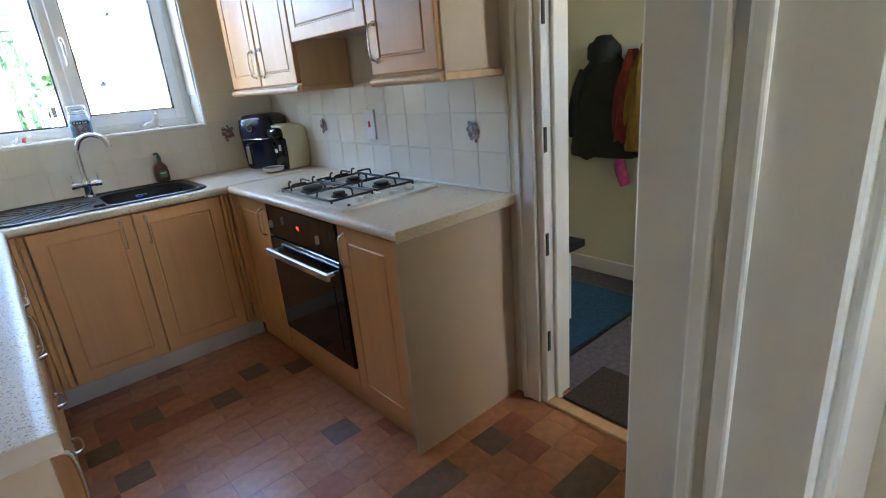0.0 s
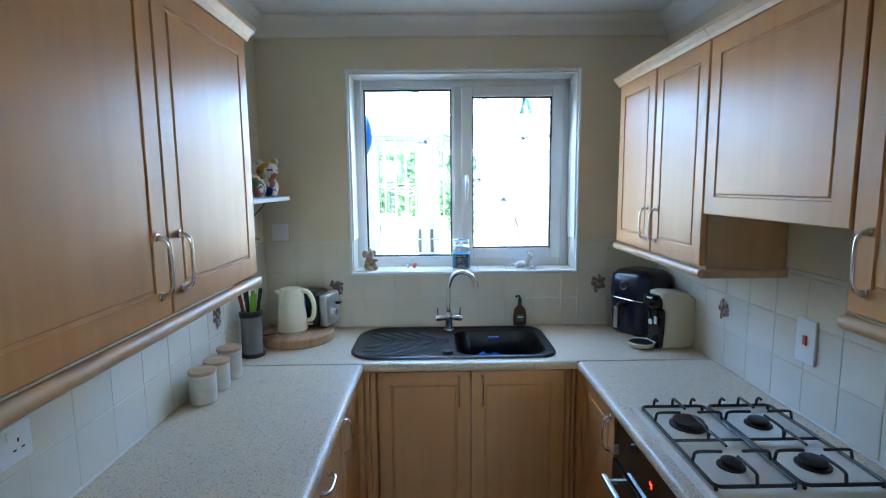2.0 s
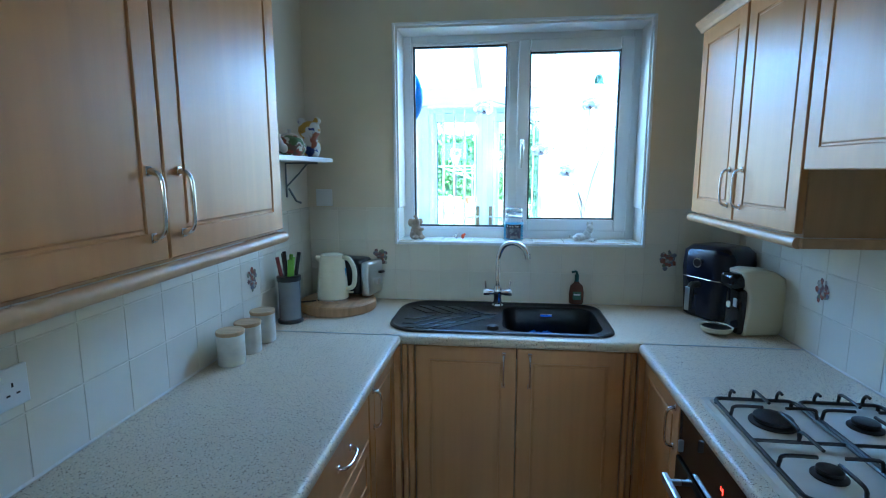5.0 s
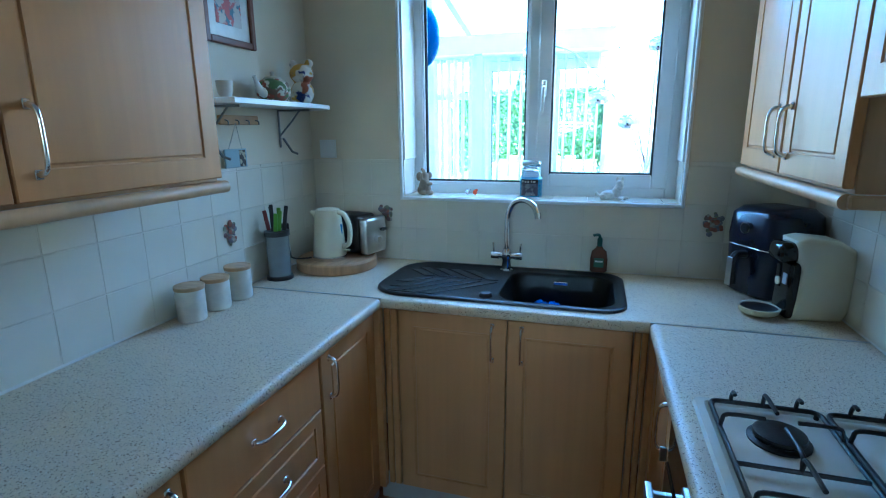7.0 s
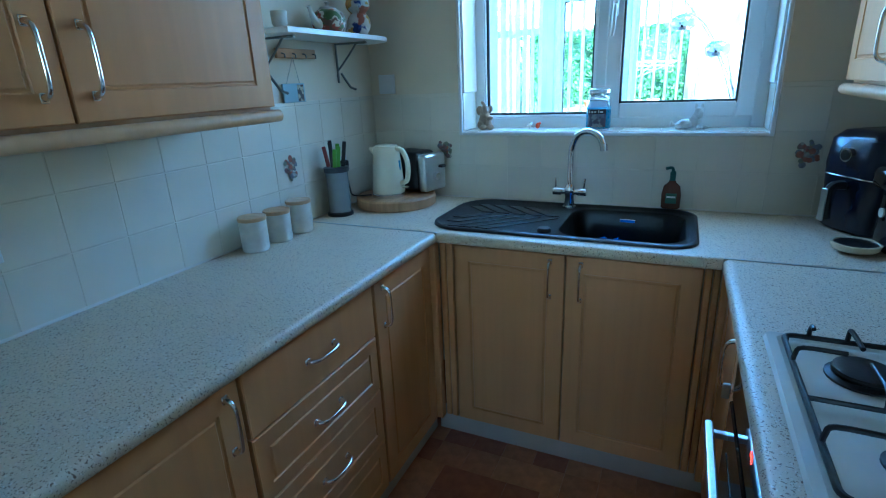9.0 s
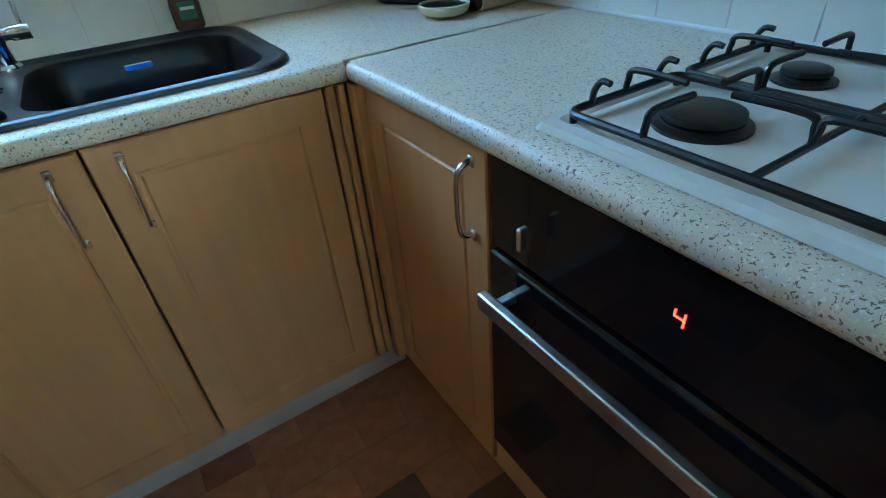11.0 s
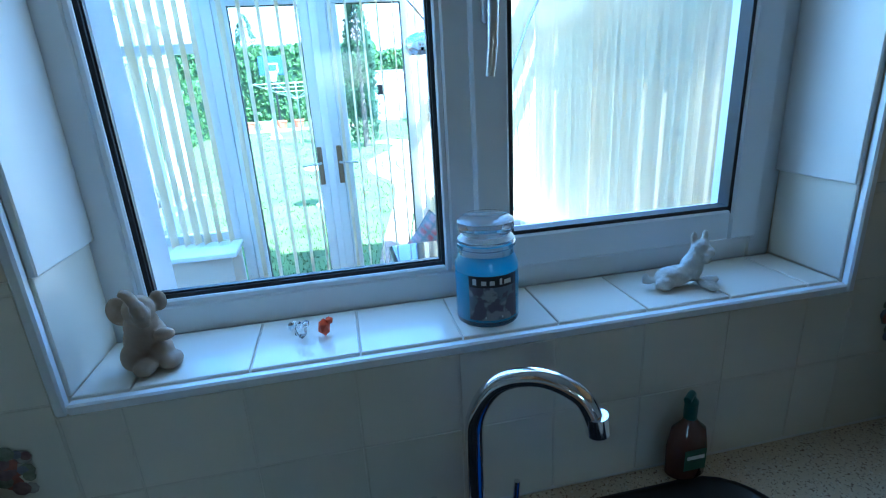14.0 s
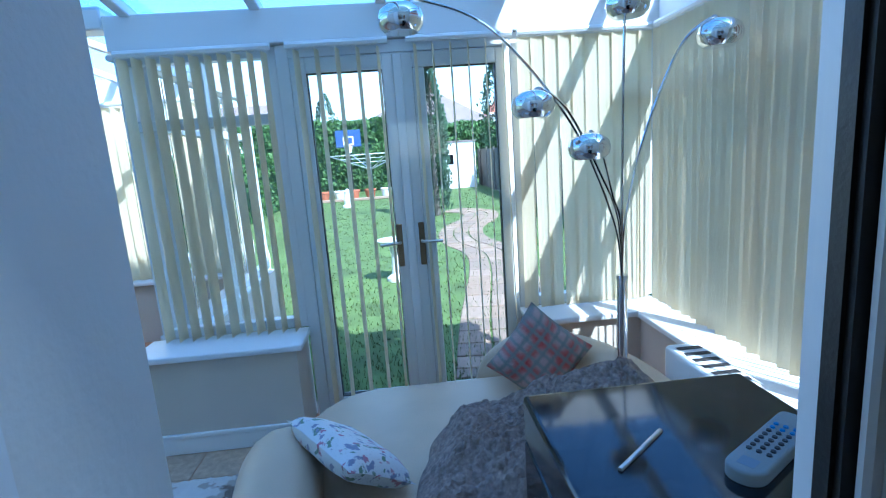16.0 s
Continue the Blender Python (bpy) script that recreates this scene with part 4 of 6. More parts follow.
for x, y in ((0.34, 1.25), (1.62, 1.25), (0.34, 2.38), (1.62, 2.38)):
    part("foot", lathe([(0.025, 0.0), (0.03, 0.0605)], (x, y, 0.0), 12), M_WOOD, so)


def cushion(name, m, w, h, t, material, label, piping=None):
    c = thing(name, m.translation, label, "cushion")
    b = bmesh.new()
    N = 14
    grid = {}
    for s in (1, -1):
        for i in range(N + 1):
            for j in range(N + 1):
                u_, v_ = i / N * 2 - 1, j / N * 2 - 1
                pinch = 1 - 0.07 * (1 - abs(u_) ** 2) * abs(v_) ** 3 - 0.07 * (1 - abs(v_) ** 2) * abs(u_) ** 3
                d = s * t / 2 * ((1 - u_ ** 4) * (1 - v_ ** 4)) ** 0.5
                if s == -1 and (i in (0, N) or j in (0, N)):
                    grid[s, i, j] = grid[1, i, j]
                else:
                    grid[s, i, j] = b.verts.new(m @ Vector((u_ * w / 2 * pinch, d + 0.004 * noise.noise((u_ * 3, v_ * 3, s)), v_ * h / 2 * pinch)))
        for i in range(N):
            for j in range(N):
                b.faces.new((grid[s, i, j], grid[s, i + 1, j], grid[s, i + 1, j + 1], grid[s, i, j + 1]))
    part("cover", b, material, c, smooth=True)
    return c


def tartan(name):
    m = mat(name, (0.44, 0.30, 0.27), 0.9, vary=0.1, scale=60, bump=0.4, bscale=250)
    nt = m.node_tree
    bs = nt.nodes["Principled BSDF"]
    under = bs.inputs["Base Color"].links[0].from_socket
    tc = nt.nodes.new("ShaderNodeTexCoord")
    for rot, col, sc in ((45, (0.42, 0.05, 0.04), 2.3), (135, (0.42, 0.05, 0.04), 2.3), (45, (0.22, 0.24, 0.22), 6.5), (135, (0.20, 0.22, 0.2), 6.5)):
        mp = nt.nodes.new("ShaderNodeMapping")
        mp.inputs["Rotation"].default_value = (0, radians(rot), 0)
        nt.links.new(tc.outputs["Object"], mp.inputs[0])
        wv = nt.nodes.new("ShaderNodeTexWave")
        wv.inputs["Scale"].default_value = sc
        nt.links.new(mp.outputs[0], wv.inputs[0])
        mt = nt.nodes.new("ShaderNodeMath")
        mt.operation = 'MULTIPLY_ADD'
        mt.inputs[1].default_value, mt.inputs[2].default_value = 1.6, -0.75
        mt.use_clamp = True
        nt.links.new(wv.outputs[1], mt.inputs[0])
        mx = nt.nodes.new("ShaderNodeMix")
        mx.data_type = 'RGBA'
        nt.links.new(mt.outputs[0], mx.inputs["Factor"])
        nt.links.new(under, mx.inputs[6])
        mx.inputs[7].default_value = (*col, 1)
        under = mx.outputs[2]
    nt.links.new(under, bs.inputs["Base Color"])
    return m


def printed(name, base, cols, sc, lo=0.62):
    m = mat(name, base, 0.6, vary=0.04)
    nt = m.node_tree
    bs = nt.nodes["Principled BSDF"]
    under = bs.inputs["Base Color"].links[0].from_socket
    tc = nt.nodes.new("ShaderNodeTexCoord")
    for k, col in enumerate(cols):
        mp = nt.nodes.new("ShaderNodeMapping")
        mp.inputs["Location"].default_value = (k * 3.1, k * 1.7, k * 2.3)
        nt.links.new(tc.outputs["Object"], mp.inputs[0])
        n = nt.nodes.new("ShaderNodeTexNoise")
        n.inputs["Scale"].default_value, n.inputs["Detail"].default_value = sc, 3
        nt.links.new(mp.outputs[0], n.inputs["Vector"])
        r = nt.nodes.new("ShaderNodeValToRGB")
        r.color_ramp.elements[0].position, r.color_ramp.elements[1].position = lo - 0.02, lo + 0.02
        nt.links.new(n.outputs[0], r.inputs[0])
        mx = nt.nodes.new("ShaderNodeMix")
        mx.data_type = 'RGBA'
        nt.links.new(r.outputs[0], mx.inputs["Factor"])
        nt.links.new(under, mx.inputs[6])
        mx.inputs[7].default_value = (*col, 1)
        under = mx.outputs[2]
    nt.links.new(under, bs.inputs["Base Color"])
    return m


M_FLORAL = printed("floral_print_cotton", (0.70, 0.69, 0.68), ((0.42, 0.18, 0.24), (0.16, 0.24, 0.16), (0.25, 0.26, 0.36)), 22)
cushion("floral_cushion", pose(0.50, 1.62, 0.565, 55, 0, -54), 0.46, 0.30, 0.12, M_FLORAL, "white floral-print cushion resting on the sofa arm")
cushion("tartan_cushion", pose(1.36, 2.20, 0.60, -22, 38, -18), 0.36, 0.38, 0.14, tartan("red_grey_tartan"), "red and grey tartan cushion on the sofa")

# plush throw heaped on the seat
th = thing("plush_throw", (1.1, 1.5, 0.45), "taupe plush throw heaped on the sofa", "throw")
b = bmesh.new()
N, g2 = 120, []
for i in range(N + 1):
    row_ = []
    for j in range(N + 1):
        u_, v_ = i / N, j / N
        edge = (min(u_, 1 - u_, 0.18) / 0.18 * min(v_, 1 - v_, 0.18) / 0.18) ** 0.5
        px, py = 0.62 + 0.95 * u_ + 0.22 * v_ + 0.04 * noise.noise((u_ * 4, v_ * 4, 3)), 1.10 + 0.75 * v_ + 0.04 * noise.noise((u_ * 4, v_ * 4, 1))
        pz = 0.45 + edge * (0.16 + 0.20 * u_ + 0.05 * noise.noise((u_ * 5, v_ * 5, 0)) + 0.018 * noise.noise((u_ * 22, v_ * 20, 9)) + 0.014 * noise.noise((u_ * 48, v_ * 44, 9)) + 0.010 * noise.noise((u_ * 95, v_ * 80, 4)))
        row_.append(b.verts.new((px, py, pz)))
    g2.append(row_)
for i in range(N):
    for j in range(N):
        b.faces.new((g2[i][j], g2[i + 1][j], g2[i + 1][j + 1], g2[i][j + 1]))
part("fabric", b, M_FUR, th, smooth=True)

# record player on its black cabinet, with a remote control
cb = thing("media_cabinet", (1.2, 0.66, 0), "black gloss cabinet below the kitchen window", "cabinet")
part("body", box(0.99, 1.42, 0.46, 0.86, 0.0, 0.86, 0.004), M_GLOSSB, cb)
rp = thing("record_player", (1.2, 0.66, 0.86), "black record player with a closed smoked lid", "record player")
part("body", box(0.975, 1.435, 0.45, 0.87, 0.8605, 1.0, 0.006, seg=2), M_GLOSSB, rp)
lid = part("lid", box(0.975, 1.435, 0.45, 0.87, 1.003, 1.10, 0.010, seg=3), M_GLOSSB, rp, "glossy black lid")
# thin steel bar laid on the lid in place of a bright reflection
part("lid_streak", tube([(1.06, 0.60, 1.1015), (1.11, 0.64, 1.1025), (1.17, 0.69, 1.1015)], 0.004, 8), M_STEEL, lid, "thin steel bar for a reflected streak")
part("drawer_pull", box(1.13, 1.19, 0.443, 0.45, 0.93, 0.94, 0.002), M_STEEL, rp)
rc = thing("remote_control", (1.30, 0.60, 1.101), "grey remote control lying on the record player", "remote control")
mr_ = pose(1.30, 0.60, 1.101, 0, 0, 32)
b = prism(rounded(-0.11, 0.11, -0.028, 0.028, [0.012, 0.026, 0.026, 0.012], 5), 0, 0.02, 0.005, 3)
b.transform(mr_)
part("case", b, mat("grey_plastic", (0.27, 0.28, 0.27), 0.45), rc, smooth=True)
M_BLUEK, M_DK = mat("blue_key", (0.05, 0.22, 0.5), 0.5), mat("dark_key", (0.03, 0.03, 0.035), 0.5)
for i in range(8):
    for j in range(3):
        q = lathe([(0.0042, 0), (0.0038, 0.003), (0, 0.003)], (-0.045 + i * 0.014, -0.014 + j * 0.014, 0.0195), 8)
        q.transform(mr_)
        part("key", q, M_BLUEK if i > 5 else M_DK, rc)
q = box(-0.092, -0.068, -0.012, 0.012, 0.0195, 0.0203)
q.transform(mr_)
part("maker_mark", q, mat("mark_grey", (0.2, 0.24, 0.3), 0.5), rc)

# arc floor lamp
lp = thing("arc_floor_lamp", (1.70, 2.05, 0), "chrome floor lamp with five arching arms and dome shades", "lamp")
LX, LY = 1.705, 2.05
part("base", lathe([(0.15, 0), (0.15, 0.02), (0.03, 0.035), (0.016, 0.05)], (LX, LY, 0)), M_CHROME, lp, smooth=True)
part("pole", tube([(LX, LY, 0.04), (LX, LY, 1.0)], 0.022, 16), M_CHROME, lp, smooth=True)
part("collar", tube([(LX, LY, 0.985), (LX, LY, 1.005)], 0.026, 16), M_CHROME, lp, smooth=True)
heads = ((0.82, 1.98, 2.10), (1.32, 2.0, 1.755), (1.555, 2.02, 1.575), (1.735, 2.05, 2.13), (2.09, 1.99, 1.985))
for hx, hy, hz in heads:
    dx = hx - LX
    arm = curve([(LX, LY, 0.98), (LX + dx * 0.04, LY, 1.25), (LX + dx * 0.25, (LY * 0.8 + hy * 0.2), 0.98 + (hz - 0.98) * 0.62), (LX + dx * 0.6, (LY + hy) / 2, 0.98 + (hz - 0.98) * 0.95), (LX + dx * 0.9, hy, hz + 0.055), (hx, hy, hz + 0.045)], 8)
    ar = part("arm", tube(arm, 0.0055, 8), M_CHROME, lp, smooth=True)
    part("shade", lathe([(0.062, -0.055), (0.082, -0.035), (0.088, -0.005), (0.078, 0.025), (0.05, 0.045), (0.018, 0.054), (0.0, 0.055)], (hx, hy, hz), 24), M_CHROME, ar, "chrome dome shade", smooth=True)

# small heater, rug, floor tiles
ht = thing("white_heater", (1.98, 1.82, 0), "white slotted panel heater beside the sofa", "heater")
part("body", box(1.90, 2.06, 1.60, 2.05, 0.0, 0.66, 0.02, seg=3), M_UPVC, ht)
for i in range(6):
    part("slot", box(1.925, 2.035, 1.64 + i * 0.065, 1.67 + i * 0.065, 0.6605, 0.663, 0.001), M_DK, ht, "dark vent slot")
rg = thing("shaggy_rug", (-0.4, 1.7, 0), "beige and brown shaggy rug on tiled floor", "rug")
b = bmesh.new()
N, g2 = 60, []
for i in range(N + 1):
    g2.append([b.verts.new((-1.1 + 1.27 * i / N, 1.1 + 1.32 * j / N, 0.004 + (0 if i in (0, N) or j in (0, N) else 0.025 + 0.016 * noise.noise((i * 1.7, j * 1.7, 0))))) for j in range(N + 1)])
for i in range(N):
    for j in range(N):
        b.faces.new((g2[i][j], g2[i + 1][j], g2[i + 1][j + 1], g2[i][j + 1]))
part("pile", b, printed("patchwork_pile", (0.40, 0.35, 0.30), ((0.16, 0.12, 0.09), (0.60, 0.57, 0.53)), 7.0, 0.54), rg, smooth=True)
wlamp = thing("blue_wall_lamp", (0.468, 0.34, 1.975), "dark blue dome fixed to the outer window reveal", "wall lamp")
b = bmesh.new()
bmesh.ops.create_uvsphere(b, u_segments=28, v_segments=18, radius=1)
bmesh.ops.bisect_plane(b, geom=b.verts[:] + b.edges[:] + b.faces[:], plane_co=(0, 0, 0), plane_no=(-1, 0, 0), clear_outer=True)
b.transform(Matrix.Translation((0.4685, 0.34, 1.975)) @ Matrix.Diagonal((0.085, 0.07, 0.145, 1)))
part("dome", b, mat("blue_enamel", (0.01, 0.13, 0.42), 0.3), wlamp, smooth=True)
part("backplate", box(0.4682, 0.474, 0.275, 0.405, 1.84, 2.11, 0.002), M_UPVC, wlamp)

# ---- garden ----
GZ = -0.16
b = bmesh.new()
vs = [b.verts.new(v) for v in ((-400, -400, GZ), (400, -400, GZ), (400, 400, GZ), (-400, 400, GZ))]
b.faces.new(vs)
setting("ground", b, M_GRASS, "green lawn reaching to the hedges", "ground")
# mown grass blades near the doors
b = bmesh.new()
r = random.Random(3)
for i in range(26000):
    y = 3.5 + 24 * r.random() ** 1.6
    x = 0.8 + r.uniform(-0.42, 0.42) * (y + 1.5)
    a, h, w = r.uniform(0, 6.28), r.uniform(0.02, 0.05), 0.004 + 0.0007 * y
    dx, dy = math.cos(a) * w, math.sin(a) * w
    b.faces.new((b.verts.new((x - dx, y - dy, GZ)), b.verts.new((x + dx, y + dy, GZ)), b.verts.new((x + dy * 2, y - dx * 2, GZ + h))))
tagged(part("grass_blades", b, M_GRASS), "short mown grass on the lawn", "grass", kind="stuff")


def leafy(name, boxes, n, size, material, label, category="hedge", seed=1):
    """A clipped hedge: thousands of small leaves over a core coloured dark as inner shade."""
    t = thing(name, (boxes[0][0], boxes[0][2], GZ), label, category)
    r = random.Random(seed)
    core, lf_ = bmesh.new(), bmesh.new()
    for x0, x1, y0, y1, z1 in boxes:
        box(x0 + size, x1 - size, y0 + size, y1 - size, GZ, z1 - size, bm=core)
        ax, ay, az = (y1 - y0) * (z1 - GZ), (x1 - x0) * (z1 - GZ), (x1 - x0) * (y1 - y0)
        for k in range(n):
            q = r.random() * (2 * ax + 2 * ay + az)
            p = Vector((r.uniform(x0, x1), r.uniform(y0, y1), r.uniform(GZ, z1)))
            if q < 2 * ax:
                p.x = x0 if q < ax else x1
            elif q < 2 * ax + 2 * ay:
                p.y = y0 if q < 2 * ax + ay * 1.6 else y1
            else:
                p.z = z1
            p += Vector([size * 1.3 * (noise.noise(p * 0.9 + Vector((9 * i_, 0, 0))) + r.uniform(-0.4, 0.4)) for i_ in range(3)])
            e = Euler((r.uniform(0, 6.3), r.uniform(0, 6.3), r.uniform(0, 6.3))).to_matrix()
            s = size * r.uniform(0.5, 1.2)
            lf_.faces.new([lf_.verts.new(p + e @ Vector(c)) for c in ((-s, 0, 0), (0, -s * 0.45, s * 0.1), (s, 0, 0), (0, s * 0.45, s * 0.1))])
    # solid boxes in the darker conifer green give the shade between the leaves
    part("dark_core", core, M_CONIFER, t)
    part("leaves", lf_, material, t)
    return t


leafy("back_hedge", [(-7.5, 3.4, 28, 30, 3.6)], 9000, 0.16, M_HEDGE, "tall clipped green hedge at the garden's end")
leafy("side_hedge", [(-5.2, -3.9, 6.5, 26, 1.9)], 9000, 0.11, M_HEDGE, "clipped green hedge along the garden side", seed=2)
leafy("far_hedge", [(3.6, 9.0, 33, 35, 3.3)], 4000, 0.2, M_HEDGE, "green hedge behind the white shed", seed=4)


def conifer(name, x, y, h, rad, n, label, seed):
    t = thing(name, (x, y, GZ), label, "tree")
    r = random.Random(seed)
    part("trunk", tube([(x, y, GZ), (x, y, GZ + h * 0.9)], [0.09, 0.02], 8), M_TWOOD, t)
    b = bmesh.new()
    for k in range(n):
        q = r.random() ** 0.8
        rr_ = rad * (min(1, (1 - q) * 2.2 + 0.12)) * r.uniform(0.55, 1.05) * (1 + 0.25 * noise.noise((q * 6, k % 7, seed)))
        a = r.uniform(0, 6.283)
        p = Vector((x + rr_ * math.cos(a), y + rr_ * math.sin(a), GZ + 0.1 + q * h))
        s = 0.09 * r.uniform(0.5, 1.3) * (0.6 + rad)
        e = Euler((r.uniform(-0.6, 0.6), r.uniform(-0.6, 0.6), a)).to_matrix()
        b.faces.new([b.verts.new(p + e @ Vector(c)) for c in ((0, -s * 0.35, 0), (s * 0.4, 0, s * 0.3), (s * 0.2, s * 0.3, s), (-s * 0.2, 0, s * 0.6))])
    part("crown", b, M_CONIFER, t)
    return t


conifer("cypress_tree", 1.75, 14.5, 4.2, 0.42, 4500, "slim dark green columnar cypress on the lawn", 1)
conifer("conifer_tree", 5.9, 26.0, 6.5, 0.9, 3500, "dark conifer beside the fence", 2)
conifer("far_conifer_tree", -4.2, 38.0, 6.3, 1.1, 2500, "dark conifer beyond the hedge", 3)

# winding path
pth = tagged(new("path"), "winding sandstone path across the lawn", "path", kind="structure")
line = curve([(1.55, 3.6, GZ), (1.75, 5.0, GZ), (2.15, 7.2, GZ), (2.25, 8.6, GZ), (1.95, 10.0, GZ), (2.1, 11.6, GZ), (2.75, 13.2, GZ), (2.9, 14.6, GZ), (2.2, 15.6, GZ)], 5)
r = random.Random(8)
for i in range(len(line) - 1):
    p, d = (line[i] + line[i + 1]) / 2, (line[i + 1] - line[i])
    a = math.degrees(math.atan2(d.y, d.x))
    for s in (-0.33, 0.0, 0.33):
        b = box(-d.length / 2, d.length / 2 - 0.015, -0.155, 0.155, -0.02, 0.012 + r.uniform(0, 0.006), 0.008)
        b.transform(pose(p.x, p.y, GZ, 0, 0, a) @ pose(0, s, 0))
        part("paving_stone", b, M_PATH, pth)
setting("patio", box(-1.2, 2.6, 3.1, 3.45, GZ - 0.05, GZ + 0.05, 0.01), M_PATH, "stone patio edge outside the french doors", "pavement")

# garden things
bb = thing("bird_bath", (0.60, 7.1, GZ), "white stone bird bath standing on the lawn", "bird bath")
part("pedestal", lathe([(0.14, 0), (0.14, 0.05), (0.07, 0.1), (0.055, 0.35), (0.08, 0.5)], (0.60, 7.1, GZ)), M_SHED, bb, smooth=True)
part("bowl", lathe([(0.08, 0.5), (0.2, 0.55), (0.25, 0.6), (0.23, 0.6), (0.12, 0.565), (0, 0.56)], (0.60, 7.1, GZ)), M_SHED, bb, smooth=True)
dr = thing("rotary_clothes_dryer", (-0.12, 16.0, GZ), "grey metal rotary clothes dryer, opened out", "clothes dryer")
part("pole", tube([(-0.12, 16.0, GZ), (-0.12, 16.0, 1.75)], 0.025, 8), M_STEEL, dr)
for k in range(4):
    a = k * math.pi / 2 + 0.5
    ex, ey = -0.12 + 1.3 * math.cos(a), 16 + 1.3 * math.sin(a)
    part("arm", tube([(-0.12, 16, 1.25), (ex, ey, 1.72)], 0.018, 6), M_STEEL, dr)
for q in (0.5, 0.75, 1.0):
    ring = [(-0.12 + 1.3 * q * math.cos(k * math.pi / 2 + 0.5), 16 + 1.3 * q * math.sin(k * math.pi / 2 + 0.5), 1.25 + 0.47 * q) for k in (0, 1, 2, 3, 0)]
    part("line", tube(ring, 0.008, 4), M_UPVC, dr)
hp = thing("basketball_hoop", (-1.6, 25.5, GZ), "blue basketball backboard on a dark post", "basketball hoop")
part("post", tube([(-1.6, 25.6, GZ), (-1.6, 25.6, 2.6)], 0.06, 8), M_IRON, hp)
part("backboard", box(-2.2, -1.0, 25.48, 25.53, 2.2, 3.0, 0.01), mat("blue_backboard", (0.03, 0.07, 0.22), 0.5), hp)
part("target", frame_bars(-1.85, -1.35, 2.3, 2.7, 0.05, 25.46, 25.479, 0), M_SHED, hp)
part("ring", lathe([(0.23, 0), (0.25, 0.02), (0.23, 0.03)], (-1.6, 25.2, 2.25), 16), M_ORANGE, hp)
part("net", lathe([(0.12, -0.35), (0.22, 0.0)], (-1.6, 25.2, 2.25), 12), M_SHED, hp)
sd = thing("garden_shed", (3.7, 25.5, GZ), "white garden shed with a small dark window", "shed")
part("wall", box(3.0, 4.5, 25.0, 27.2, GZ, 2.05), M_SHED, sd)
part("roof", box(2.95, 4.55, 24.95, 27.25, 2.051, 2.13, 0.01), M_SLATE, sd)
wd = part("window", box(3.06, 3.42, 24.97, 24.999, 1.0, 1.5, 0.005), M_OVEN, sd)
part("window_frame", frame_bars(3.04, 3.44, 0.98, 1.52, 0.035, 24.955, 24.975, 0), M_UPVC, wd)
for x, nm in ((-2.6, M_ORANGE), (-1.95, M_SHED), (-1.3, M_ORANGE), (-0.6, M_ORANGE), (0.1, M_SHED)):
    p = thing("plant_pot", (x, 22.6, GZ), "garden plant pot at the lawn's far edge", "plant pot", "plant pots")
    part("pot", lathe([(0.16, 0), (0.24, 0.38), (0.26, 0.38), (0.26, 0.44), (0.2, 0.44), (0.19, 0.36), (0, 0.36)], (x, 22.6, GZ), 16), nm, p, smooth=True)
st = thing("garden_statue", (-1.25, 19.2, GZ), "pale stone garden ornament on the lawn", "statue")
part("figure", lathe([(0.22, 0), (0.22, 0.08), (0.14, 0.12), (0.17, 0.35), (0.1, 0.5), (0.12, 0.6), (0.0, 0.72)], (-1.25, 19.2, GZ), 14), M_SHED, st, smooth=True)
setting("border_edging", box(-4, 2.0, 22.0, 22.15, GZ, GZ + 0.12, 0.02), M_PATH, "stone edging of the far flower border", "edging")
gt = thing("garden_table", (-1.75, 6.6, GZ), "white round metal garden table", "table")
part("tabletop", lathe([(0.42, 0.66), (0.42, 0.69), (0, 0.69)], (-1.75, 6.6, GZ)), M_SHED, gt)
part("pedestal", lathe([(0.25, 0), (0.06, 0.08), (0.05, 0.6), (0.2, 0.6595)], (-1.75, 6.6, GZ)), M_SHED, gt, smooth=True)
gc = thing("garden_chair", (-1.15, 6.2, GZ), "white ornate cast garden chair", "chair")
part("seat", lathe([(0.2, 0.40), (0.2, 0.43), (0, 0.43)], (-1.15, 6.2, GZ)), M_SHED, gc)
for a in range(4):
    x, y = -1.15 + 0.17 * math.cos(a * 1.57 + 0.8), 6.2 + 0.17 * math.sin(a * 1.57 + 0.8)
    part("leg", tube([(x, y, GZ + 0.41), (x * 1.02 + 0.02, y, GZ)], 0.018, 8), M_SHED, gc)
for k in range(5):
    x = -1.33 + k * 0.09
    part("back_bar", tube(curve([(x, 6.37, GZ + 0.42), (x, 6.42, GZ + 0.65), (-1.15 + (x + 1.15) * 0.6, 6.44, GZ + 0.85)], 3), 0.014, 6), M_SHED, gc)
fn = thing("timber_fence", (5.2, 20, GZ), "dark weathered timber fence along the garden", "fence")
for i in range(44):
    part("board", box(4.9, 4.925, 5.0 + i * 0.5, 5.46 + i * 0.5, GZ, 1.65, 0.003), M_TWOOD, fn)
for i in range(12):
    part("post", box(4.84, 4.899, 5.0 + i * 1.9, 5.1 + i * 1.9, GZ, 1.72, 0.005), M_TWOOD, fn)


